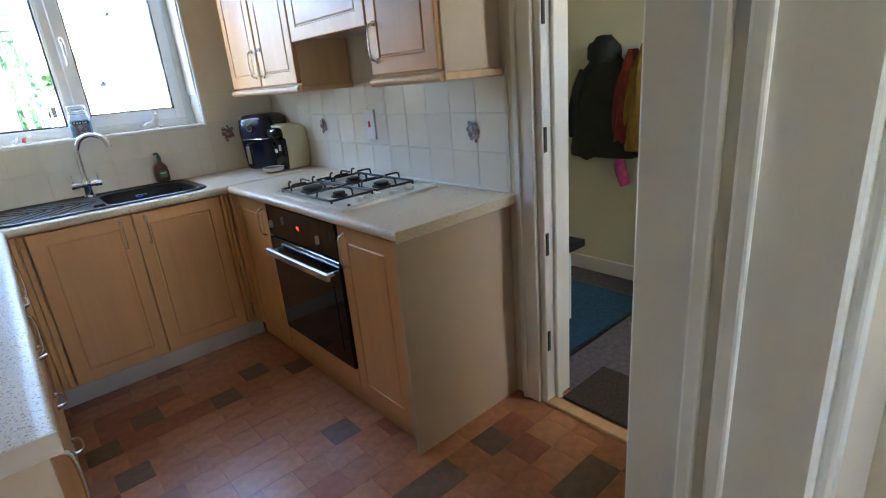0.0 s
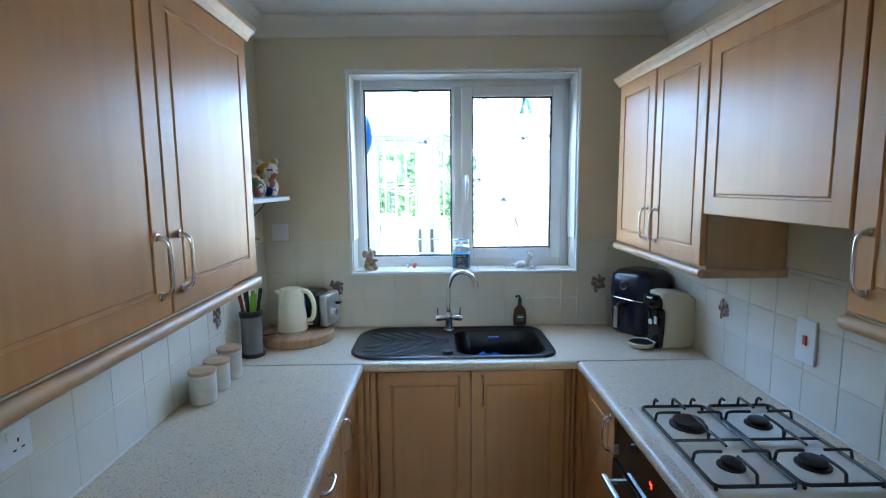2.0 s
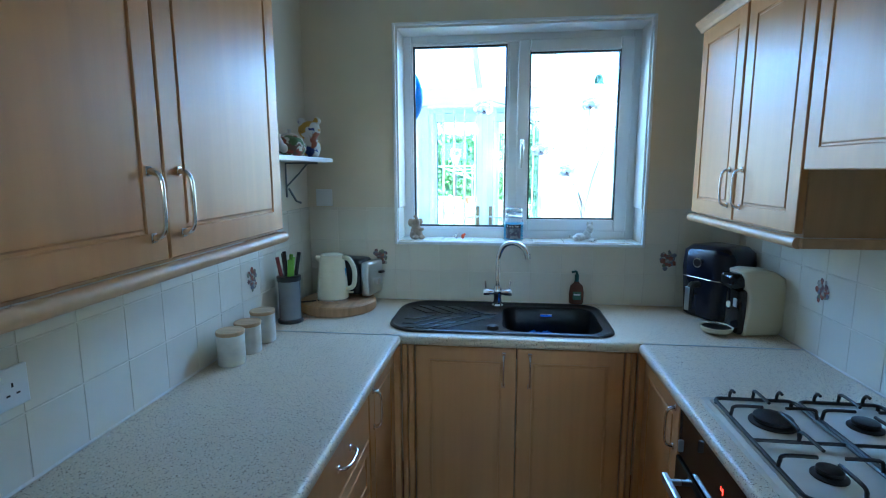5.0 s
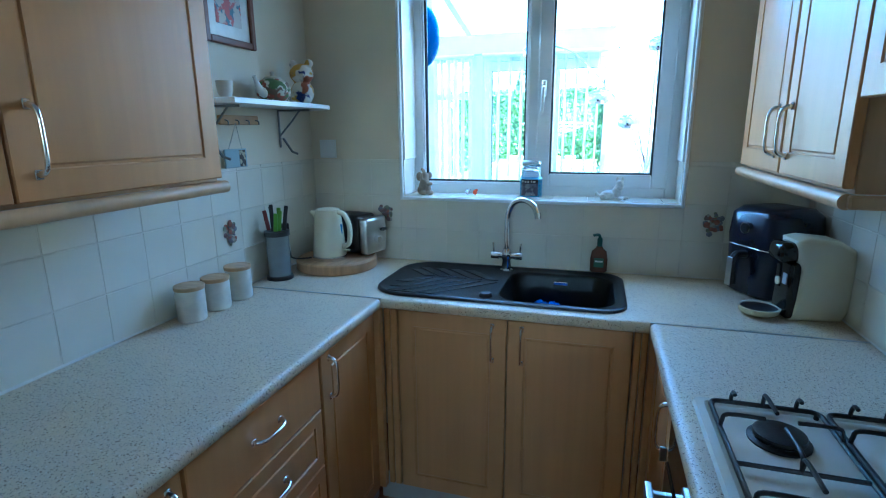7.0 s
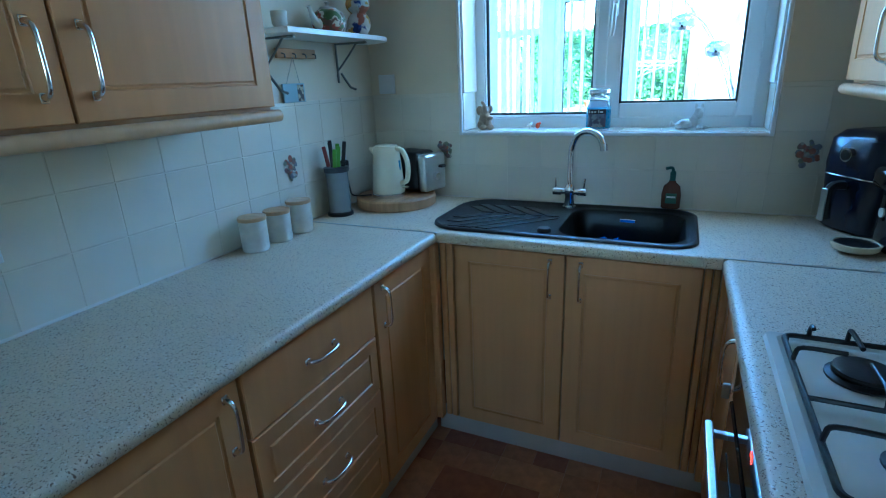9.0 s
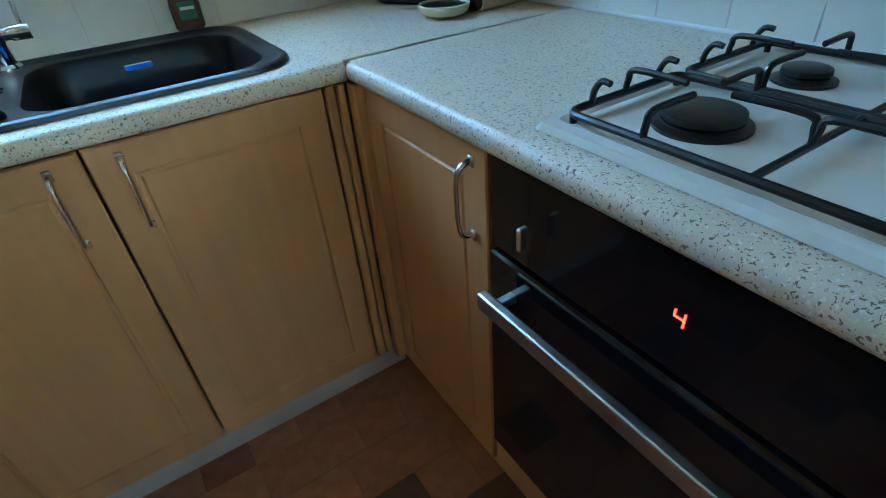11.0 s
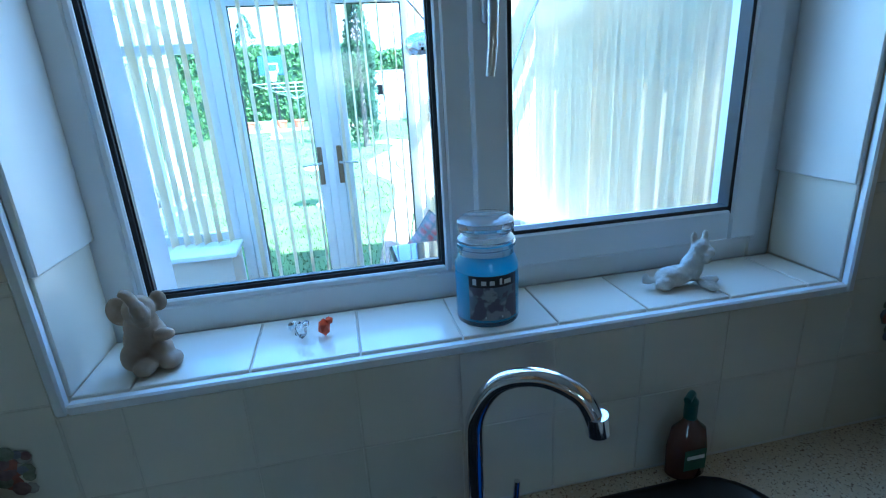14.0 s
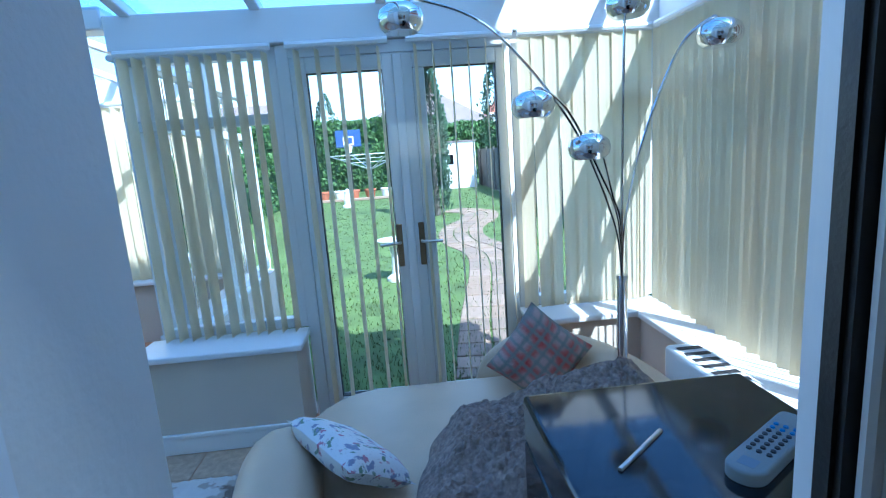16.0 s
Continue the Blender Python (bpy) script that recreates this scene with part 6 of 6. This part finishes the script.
# ---- shelf in the corner ----
ws = thing("corner_wall_shelf", (0.11, -0.42, 1.60), "white rounded wall shelf on metal brackets", "shelf")
part("board", prism([(0.003, -0.80), (0.003, -0.05), (0.07, -0.055), (0.14, -0.085), (0.19, -0.15), (0.205, -0.24), (0.205, -0.80)], 1.612, 1.63, 0.004), M_UPVC, ws)
M_GREYM = mat("grey_painted_metal", (0.22, 0.23, 0.23), 0.4, 0.6)
for y in (-0.72, -0.27):
    part("bracket", tube([(0.006, y, 1.45), (0.006, y, 1.606), (0.16, y, 1.606)], 0.005, 6), M_GREYM, ws)
    part("brace", tube([(0.008, y, 1.50), (0.07, y, 1.56), (0.11, y, 1.604)], 0.004, 6), M_GREYM, ws)
    part("lower_hook", tube([(0.008, y + 0.02, 1.49), (0.03, y + 0.05, 1.43), (0.045, y + 0.07, 1.42)], 0.005, 6), M_GREYM, ws)
tp = thing("teapot", (0.10, -0.44, 1.6305), "cream teapot with painted country scene", "teapot")
PX, PY, PZ = 0.10, -0.43, 1.6305
M_PAINT = printed("painted_pottery", (0.66, 0.62, 0.52), ((0.30, 0.08, 0.05), (0.10, 0.16, 0.06), (0.16, 0.10, 0.07)), 26, 0.56)
part("body", lathe([(0.045, 0), (0.062, 0.02), (0.068, 0.045), (0.058, 0.075), (0.035, 0.088)], (PX, PY, PZ)), M_PAINT, tp, smooth=True)
part("lid", lathe([(0.036, 0.0885), (0.03, 0.096), (0.008, 0.10), (0.006, 0.106), (0.01, 0.114), (0, 0.118)], (PX, PY, PZ)), M_CERAM, tp, smooth=True)
part("spout", tube(curve([(PX, PY - 0.055, PZ + 0.03), (PX, PY - 0.09, PZ + 0.05), (PX, PY - 0.115, PZ + 0.09)], 4), [0.018] * 3 + [0.012] * 3 + [0.008] * 3, 10), M_CERAM, tp, smooth=True)
part("handle", tube(curve([(PX, PY + 0.055, PZ + 0.07), (PX, PY + 0.095, PZ + 0.075), (PX, PY + 0.10, PZ + 0.04), (PX, PY + 0.06, PZ + 0.025)], 5), 0.007, 8), M_CERAM, tp, smooth=True)
PBX, PBY = 0.115, -0.24
b = blob([((PBX, PBY, PZ + 0.05), (0.05, 0.045, 0.05)), ((PBX, PBY, PZ + 0.125), (0.052, 0.045, 0.042)), ((PBX + 0.02, PBY - 0.03, PZ + 0.118), (0.018, 0.018, 0.014)), ((PBX - 0.038, PBY, PZ + 0.165), (0.018, 0.012, 0.018)), ((PBX + 0.038, PBY, PZ + 0.165), (0.018, 0.012, 0.018)), ((PBX + 0.03, PBY - 0.02, PZ + 0.02), (0.02, 0.028, 0.02)), ((PBX - 0.03, PBY - 0.02, PZ + 0.02), (0.02, 0.028, 0.02))])
tagged(fused(part("bear_ornament", b, printed("patchwork_glaze", (0.66, 0.63, 0.57), ((0.50, 0.30, 0.04), (0.02, 0.04, 0.20), (0.30, 0.10, 0.05)), 14, 0.56), smooth=True), 0.004), "seated pottery bear with bright patchwork paint", "ornament")
cp = thing("small_cup", (0.09, -0.70, 1.6305), "small grey footed cup on the shelf", "cup")
part("cup", lathe([(0.022, 0), (0.018, 0.008), (0.026, 0.02), (0.028, 0.06), (0.025, 0.06), (0.022, 0.025), (0, 0.022)], (0.09, -0.70, 1.6305)), M_CERAM, cp, smooth=True)
hk = thing("key_hook_rail", (0.01, -0.55, 1.56), "carved wooden key rack with hanging dog plaque", "key rack")
part("rail", box(0.006, 0.02, -0.655, -0.43, 1.545, 1.58, 0.004, seg=2), M_WOOD, hk)
for k in range(4):
    part("hook", tube(curve([(0.02, -0.63 + k * 0.06, 1.562), (0.034, -0.63 + k * 0.06, 1.558), (0.034, -0.63 + k * 0.06, 1.545)], 3), 0.0025, 6), M_GREYM, hk)
part("string", tube([(0.012, -0.615, 1.455), (0.022, -0.575, 1.55), (0.012, -0.54, 1.455)], 0.0015, 5), M_CERAM, hk)
pq = part("plaque", box(0.006, 0.014, -0.64, -0.515, 1.385, 1.455, 0.002), mat("pale_blue_plaque", (0.36, 0.45, 0.50), 0.6), hk, "pale blue hanging plaque")
part("plaque_picture", box(0.0142, 0.0152, -0.56, -0.525, 1.388, 1.45, 0.0003), printed("dog_colours", (0.45, 0.40, 0.28), ((0.06, 0.05, 0.05),), 40, 0.5), pq)
pc = thing("picture_frame", (0.01, -0.55, 1.93), "small picture in a dark wooden frame", "picture")
b = bmesh.new()
for y0, y1, z0, z1 in ((-0.68, -0.655, 1.83, 2.12), (-0.425, -0.40, 1.83, 2.12), (-0.655, -0.425, 1.83, 1.855), (-0.655, -0.425, 2.095, 2.12)):
    box(0.003, 0.022, y0, y1, z0, z1, 0.004, bm=b)
part("frame", b, mat("mahogany", (0.16, 0.06, 0.03), 0.4, vary=0.2), pc)
part("mount", box(0.004, 0.010, -0.655, -0.425, 1.855, 2.095), M_CERAM, pc)
part("print", box(0.0102, 0.0112, -0.61, -0.47, 1.90, 2.05), printed("faded_print", (0.45, 0.12, 0.12), ((0.12, 0.2, 0.25), (0.5, 0.45, 0.4)), 25, 0.52), pc)


def wall_plate(name, m, w, h, label, twin=False):
    t = thing(name, m.translation, label, "socket")
    b = box(-w / 2, w / 2, -0.009, 0, -h / 2, h / 2, 0.003, seg=2)
    b.transform(m)
    part("plate", b, M_UPVC, t)
    return t


s1 = wall_plate("double_socket", pose(0.0075, -1.71, 1.135, 0, 0, 90), 0.146, 0.086, "white double wall socket with two switches")
for u0 in (-0.036, 0.036):
    for du, dz, w, h in ((0, 0.012, 0.004, 0.009), (-0.011, -0.008, 0.008, 0.004), (0.011, -0.008, 0.008, 0.004)):
        b = box(u0 + du - w / 2, u0 + du + w / 2, -0.0097, -0.0091, dz - h / 2 - 0.006, dz + h / 2 - 0.006)
        b.transform(pose(0.0075, -1.71, 1.135, 0, 0, 90))
        part("socket_hole", b, M_BLACK, s1)
for u0 in (-0.012, 0.012):
    b = box(u0 - 0.006, u0 + 0.006, -0.012, -0.009, 0.016, 0.034, 0.001)
    b.transform(pose(0.0075, -1.71, 1.135, 0, 0, 90))
    part("switch", b, M_UPVC, s1)
s2 = wall_plate("cooker_switch", pose(W - 0.0075, -1.145, 1.165, 0, 0, -90), 0.086, 0.146, "white cooker switch plate with red rocker")
b = box(-0.008, 0.008, -0.013, -0.009, -0.012, 0.018, 0.001)
b.transform(pose(W - 0.0075, -1.145, 1.165, 0, 0, -90))
part("rocker", b, mat("red_rocker", (0.5, 0.03, 0.03), 0.4), s2, "red rocker switch")
s3 = wall_plate("fused_spur", pose(0.09, -0.0005, 1.435), 0.086, 0.086, "white fused switch plate above the tiles")
s4 = wall_plate("kettle_socket", pose(0.0075, -0.33, 1.10, 0, 0, 90), 0.086, 0.086, "white wall socket with a black plug")
part("plug", box(0.0165, 0.045, -0.352, -0.308, 1.075, 1.125, 0.008, seg=2), M_BLACK, s4)
part("flex", tube(curve([(0.04, -0.33, 1.075), (0.05, -0.33, 1.0), (0.06, -0.32, 0.965), (0.13, -0.28, 0.962)], 5), 0.0035, 6), M_BLACK, s4, smooth=True)


# fruit motifs: thin painted shapes on single tiles
def motif(name, m, seed, label):
    r = random.Random(seed)
    t = thing(name, m.translation, label, "tile motif", "painted tile motifs")
    cols = [M_MOT[i % len(M_MOT)] for i in range(9)]
    for k in range(48):
        a = r.uniform(0, 6.28)
        d = r.uniform(0, 0.036)
        cx, cz, s = d * math.cos(a), d * 1.25 * math.sin(a), r.uniform(0.006, 0.013)
        b = bmesh.new()
        vs = [b.verts.new((cx + s * (1 + 0.35 * noise.noise((k, q, seed))) * math.cos(q * 0.785), -0.0008 - 0.00008 * k, cz + s * (1 + 0.35 * noise.noise((q, k, seed))) * math.sin(q * 0.785))) for q in range(8)]
        b.faces.new(vs)
        b.transform(m)
        part("painted_shape", b, r.choice(M_MOT), t)


M_MOT = [mat("motif_" + n_, c_, 0.25, vary=0.3, scale=90) for n_, c_ in (("green", (0.24, 0.25, 0.19)), ("plum", (0.22, 0.15, 0.15)), ("red", (0.30, 0.14, 0.11)), ("grey", (0.38, 0.35, 0.31)), ("blue", (0.22, 0.22, 0.26)))]
for i, m in enumerate((pose(0.0078, -1.905, 1.145, 0, 0, 90), pose(0.0078, -0.655, 1.14, 0, 0, 90), pose(W - 0.0078, -0.665, 1.145, 0, 0, -90), pose(W - 0.0078, -1.88, 1.145, 0, 0, -90), pose(0.385, -0.0078, 1.14), pose(1.80, -0.0078, 1.14))):
    motif("fruit_motif", m, i + 3, "painted fruit motif on a cream tile")

# contents of the open shelves
bx = thing("wooden_box", (0.2, -2.25, 1.64), "small dark wooden box on the open shelf", "box")
part("body", box(0.10, 0.29, -2.33, -2.19, 1.6385, 1.70, 0.003), M_WOOD, bx)
part("lid", box(0.098, 0.292, -2.332, -2.188, 1.7005, 1.712, 0.003), M_WOOD, bx)
for k, (w, h, c) in enumerate(((0.02, 0.2, (0.02, 0.03, 0.09)), (0.014, 0.17, (0.45, 0.42, 0.38)), (0.025, 0.185, (0.06, 0.05, 0.05)))):
    bk = thing("book", (0.15, -2.2 - k * 0.03, 1.40), "upright book on the open shelf", "book", "books on the shelf")
    part("cover", box(0.06, 0.22, -2.185 - k * 0.03, -2.185 - k * 0.03 + w, 1.4005, 1.4005 + h, 0.002), mat("book_cover", c, 0.6, vary=0.2), bk)
tc_ = thing("small_tin", (0.24, -2.25, 1.40), "small round metal tin with orange inside", "tin")
part("tin", lathe([(0.028, 0), (0.028, 0.03), (0.025, 0.03), (0.025, 0.012)], (0.245, -2.275, 1.4005)), M_STEEL, tc_, smooth=True)
part("filling", lathe([(0.0245, 0.013), (0.0245, 0.02), (0, 0.02)], (0.245, -2.275, 1.4005)), M_ORANGE, tc_)
bw = thing("dark_bowl", (0.17, -1.3, UZ1), "dark bowl standing on top of the cabinet", "bowl")
part("bowl", lathe([(0.04, 0), (0.10, 0.05), (0.12, 0.09), (0.11, 0.09), (0, 0.03)], (0.19, -1.3, UZ1)), M_IRON, bw, smooth=True)

# ---- hall ----
HXW = 3.55
M_CARPET = mat("purple_grey_carpet", (0.13, 0.115, 0.14), 0.95, vary=0.25, scale=40, bump=0.7, bscale=300)
M_BLUEMAT = mat("blue_mat", (0.02, 0.075, 0.16), 0.9, vary=0.3, scale=60, bump=0.7, bscale=250)
setting("floor_hall", box(2.28, HXW + 0.15, -4.2, 0.0, -0.12, 0.0), M_CARPET, "purple-grey carpet in the hall", "floor")
setting("wall_hall_far", box(HXW, HXW + 0.15, -4.2, 0.0, -0.1, CEIL), M_WALLY, "pale yellow hall wall", "wall")
setting("wall_hall_north", box(2.28, HXW, -0.42, -0.3, 0.0, CEIL), M_WALLY, "pale yellow hall end wall", "wall")
# out of view; the opening is invented to light the hall
b = box(2.28, HXW, -4.35, -4.2, -0.1, 1.6)
box(2.28, HXW, -4.35, -4.2, 2.05, CEIL, bm=b)
box(2.28, 2.75, -4.35, -4.2, 1.6, 2.05, bm=b)
box(3.15, HXW, -4.35, -4.2, 1.6, 2.05, bm=b)
setting("wall_hall_south", b, M_WALLY, "pale yellow unseen hall wall with an opening added for light", "wall")
setting("ceiling_hall", box(2.28, HXW + 0.15, -4.3, -0.3, 2.52, 2.6), M_CEIL, "white hall ceiling", "ceiling")
setting("skirting_hall", box(HXW - 0.016, HXW, -4.2, -0.42, 0.0, 0.10, 0.004), M_WHITE, "cream painted skirting board", "baseboard")
dm = thing("door_mat", (2.6, -2.5, 0), "dark brown doormat behind the threshold", "mat")
part("mat", box(2.20, 2.52, -2.95, -2.24, 0.0005, 0.014, 0.004), mat("dark_coir", (0.05, 0.035, 0.028), 0.95, vary=0.3, scale=70, bump=0.8, bscale=260), dm)
bm_ = thing("hall_rug", (3.0, -2.0, 0), "blue woven mat on the hall carpet", "rug")
part("mat", box(2.46, 3.30, -2.05, -0.9, 0.0005, 0.012, 0.003), M_BLUEMAT, bm_)
part("border", box(2.455, 3.305, -2.07, -2.051, 0.0005, 0.013, 0.002), M_BLACK, bm_)
hc = thing("hall_cabinet", (2.5, -1.9, 0), "low blue-white hall cabinet with a black top", "cabinet")
part("body", box(2.30, 2.76, -1.90, -1.30, 0.06, 0.47, 0.004), mat("blue_white_paint", (0.55, 0.60, 0.64), 0.4, vary=0.05), hc)
part("top", box(2.285, 2.81, -1.95, -1.27, 0.4705, 0.51, 0.004), M_BLACK, hc)
part("plinth", box(2.32, 2.74, -1.88, -1.32, 0.0, 0.0595), M_BLACK, hc)
for k, (cx, cy, col, h, lb) in enumerate(((HXW - 0.10, -1.66, (0.016, 0.018, 0.014), 0.62, "dark green hooded jacket"), (HXW - 0.12, -1.84, (0.20, 0.03, 0.025), 0.5, "red coat"), (HXW - 0.15, -1.93, (0.26, 0.15, 0.02), 0.56, "mustard patterned coat"), (HXW - 0.11, -2.13, (0.02, 0.022, 0.03), 0.64, "dark navy coat"), (HXW - 0.11, -2.55, (0.03, 0.03, 0.03), 0.62, "black coat"))):
    ct = thing("hanging_coat", (cx, cy, 0.8), lb + " hanging on the hall wall", "coat", "coats on the wall")
    b = bmesh.new()
    rings = []
    top = 1.44 - 0.02 * (k % 2)
    slim = 0.38 if k in (1, 2) else 0.9
    for i in range(15):
        q = i / 14
        z = top - q * h
        wid = slim * (0.05 + 0.15 * min(1, q * 3.2) + 0.05 * q)
        dep = 0.04 + 0.05 * min(1, q * 3)
        rings.append([b.verts.new((cx + min(0.09, dep * math.cos(a) * (1 + 0.3 * noise.noise((a * 2, q * 4, k)))), cy + wid * math.sin(a) * (1 + 0.32 * noise.noise((a * 1.6, q * 4, k + 9))), z + 0.03 * noise.noise((a * 2, k, 5)) * q)) for a in [j * math.tau / 20 for j in range(20)]])
    for p, q in zip(rings, rings[1:]):
        for j in range(20):
            b.faces.new((p[j], p[(j + 1) % 20], q[(j + 1) % 20], q[j]))
    b.faces.new(rings[0]), b.faces.new(rings[-1][::-1])
    cmat = mat("coat_cloth", col, 0.85, vary=0.3, scale=14, bump=0.5, bscale=60)
    part("body", b, cmat, ct, smooth=True)
    for s in (-1, 1):
        part("sleeve", tube(curve([(cx - 0.03, cy + s * 0.12 * slim, top - 0.12), (cx - 0.05, cy + s * 0.19 * slim, top - 0.3), (cx - 0.04, cy + s * 0.2 * slim, top - 0.5)], 5), [0.05 * slim] * 4 + [0.042 * slim] * 7, 10), cmat, ct, smooth=True)
    if k == 0:
        part("hood", blob([((cx - 0.02, cy, 1.42), (0.07, 0.10, 0.09))], 0.2), cmat, ct, smooth=True)
hr = thing("coat_hook_rail", (HXW - 0.01, -2.1, 1.5), "wooden coat hook rail on the hall wall", "coat rack")
part("rail", box(HXW - 0.02, HXW - 0.001, -2.8, -1.45, 1.39, 1.46, 0.004), M_WHITE, hr)
sc_ = thing("pink_scarf", (HXW - 0.1, -1.80, 0.6), "bright pink scarf hanging below the coats", "scarf")
part("scarf", tube(curve([(HXW - 0.13, -1.80, 0.95), (HXW - 0.14, -1.79, 0.78), (HXW - 0.12, -1.82, 0.66)], 5), [0.024] * 5 + [0.034] * 6, 10), mat("pink_knit", (0.6, 0.10, 0.28), 0.9, vary=0.2, scale=30, bump=0.5), sc_, smooth=True)
bn_ = thing("waste_bin", (3.37, -2.33, 0), "grey plastic lidded bin against the hall wall", "bin")
b = bmesh.new()
prev = None
for ins, z in ((0.03, 0.0), (0.0, 0.40)):
    vs = [b.verts.new((x, y, z)) for x, y in rounded(3.24 + ins, 3.50 - ins, -2.50 + ins, -2.16 - ins, 0.03, 3)]
    if prev:
        for i in range(len(vs)):
            b.faces.new((prev[i], prev[(i + 1) % len(vs)], vs[(i + 1) % len(vs)], vs[i]))
    prev = vs
part("bucket", b, mat("grey_bin_plastic", (0.36, 0.37, 0.39), 0.45), bn_, smooth=True)
part("lid", box(3.23, 3.51, -2.51, -2.15, 0.4005, 0.445, 0.018, seg=3), mat("pale_grey_plastic", (0.48, 0.48, 0.50), 0.45), bn_, smooth=True)


# ---- wall and floor pieces ----
PITCH = 0.1525


def tile_mesh(w, h, t=0.005):
    b = box(-w / 2, w / 2, -t, 0, -h / 2, h / 2)
    es = [e for e in b.edges if all(v.co.y < -t / 2 for v in e.verts)]
    bmesh.ops.bevel(b, geom=es, offset=0.0012, segments=1, affect='EDGES')
    me = bpy.data.meshes.new("tile")
    b.to_mesh(me)
    b.free()
    me.materials.append(M_TILE)
    return me


MESHES = {}


def tile(parent, m, w, h):
    key = (round(w, 3), round(h, 3))
    if key not in MESHES:
        MESHES[key] = tile_mesh(*key)
    ob = new("tile", MESHES[key])
    ob.parent = parent
    ob.matrix_basis = m
    return ob


def tile_wall(parent, u0, u1, z0, z1, place, skip=None, start=0.0, gap=0.003):
    """Rows of tiles from u0 to u1; place(u, z) gives the pose of a tile's middle."""
    n = int((u1 - u0) / PITCH) + 2
    for r in range(int((z1 - z0) / PITCH + 0.98)):
        za, zb = z0 + r * PITCH, min(z0 + (r + 1) * PITCH, z1)
        for i in range(-1, n):
            ua, ub = max(u0, u0 + start + i * PITCH), min(u1, u0 + start + (i + 1) * PITCH)
            if ub - ua < 0.015 or zb - za < 0.015 or (skip and skip((ua + ub) / 2, (za + zb) / 2)):
                continue
            tile(parent, place((ua + ub) / 2, (za + zb) / 2), ub - ua - gap, zb - za - gap)


TZ0 = 0.913
# bed of grout behind the tiles
b = box(0.0, 0.0062, -2.47, -0.0, TZ0, 1.385)
setting("splashback_west", b, M_GROUT, "pale grout bed of the tiled splashback", "wall")
b = box(0.0063, WX0 - 0.013, -0.0066, 0.0, TZ0, 1.385)
box(WX1 + 0.013, W - 0.0063, -0.0066, 0.0, TZ0, 1.385, bm=b)
box(WX0 - 0.013, WX1 + 0.013, -0.0066, 0.0, TZ0, WZ0 - 0.013, bm=b)
setting("splashback_north", b, M_GROUT, "pale grout bed of the tiled splashback", "wall")
setting("splashback_east", box(W - 0.0062, W, -2.06, 0.0, TZ0, 1.385), M_GROUT, "pale grout bed of the tiled splashback", "wall")
tile_wall(wl, -2.46, -0.008, TZ0, 1.388, lambda u, z: pose(0.0025, u, z, 0, 0, 90), start=0.05)
tile_wall(we, -2.058, -0.008, TZ0, 1.388, lambda u, z: pose(W - 0.0025, u, z, 0, 0, -90), start=0.01)
tile_wall(wn_, 0.008, WX0 - 0.013, TZ0, 1.388, lambda u, z: pose(u, -0.0025, z), start=0.0, gap=0.0012)
tile_wall(wn_, WX0 - 0.0115, WX1 + 0.0115, TZ0, WZ0 - 0.013, lambda u, z: pose(u, -0.0025, z), start=0.075, gap=0.0012)
tile_wall(wn_, WX1 + 0.013, W - 0.008, TZ0, 1.388, lambda u, z: pose(u, -0.0025, z), start=0.0, gap=0.0012)
# sill tiles and the two low reveal tiles
setting("window_sill", box(WX0, WX1, 0.003, FY0, WZ0 - 0.005, WZ0 + 0.001), M_GROUT, "grouted bed of the tiled window sill", "window sill")
for i in range(9):
    x0 = max(WX0 + 0.003, 0.545 + (i - 1) * PITCH)
    x1 = min(WX1 - 0.003, 0.545 + i * PITCH)
    if x1 - x0 > 0.02:
        tile(wn_, pose((x0 + x1) / 2, 0.082, WZ0 + 0.001, -90), x1 - x0 - 0.003, 0.15)
tile(wn_, pose(WX0 + 0.001, 0.082, WZ0 + 0.091, 0, 0, 90), 0.155, 0.165)
tile(wn_, pose(WX1 - 0.001, 0.082, WZ0 + 0.091, 0, 0, -90), 0.155, 0.165)

# kitchen floor tiles: squares and oblongs in staggered rows
def floor_tile_mesh(w, d, material, t=0.004):
    b = box(-w / 2, w / 2, -d / 2, d / 2, -t, 0)
    es = [e for e in b.edges if all(v.co.z > -t / 2 for v in e.verts)]
    bmesh.ops.bevel(b, geom=es, offset=0.0006, segments=1, affect='EDGES')
    me = bpy.data.meshes.new("floor_tile")
    b.to_mesh(me)
    b.free()
    me.materials.append(material)
    return me


fl = bpy.data.objects["floor"]
A = 0.127
shapes = {k: floor_tile_mesh(k * A - 0.0006, A - 0.0006, M_FLOOR) for k in (1, 2)}
rng = random.Random(5)
y, row = -3.02, 0
while y < -0.53:
    x = 0.53 - ((row // 2) % 2) * A * 0.5
    end = 2.13 if y < -1.98 else 1.61
    while x < end:
        k = 1 if rng.random() < 0.85 else 2
        k = min(k, max(1, int((end - x) / A)))
        ob = new("floor_tile", shapes[k])
        ob.parent = fl
        ob.matrix_basis = pose(x + k * A / 2, y + A / 2, 0.0005)
        x += k * A
    y += A
    row += 1
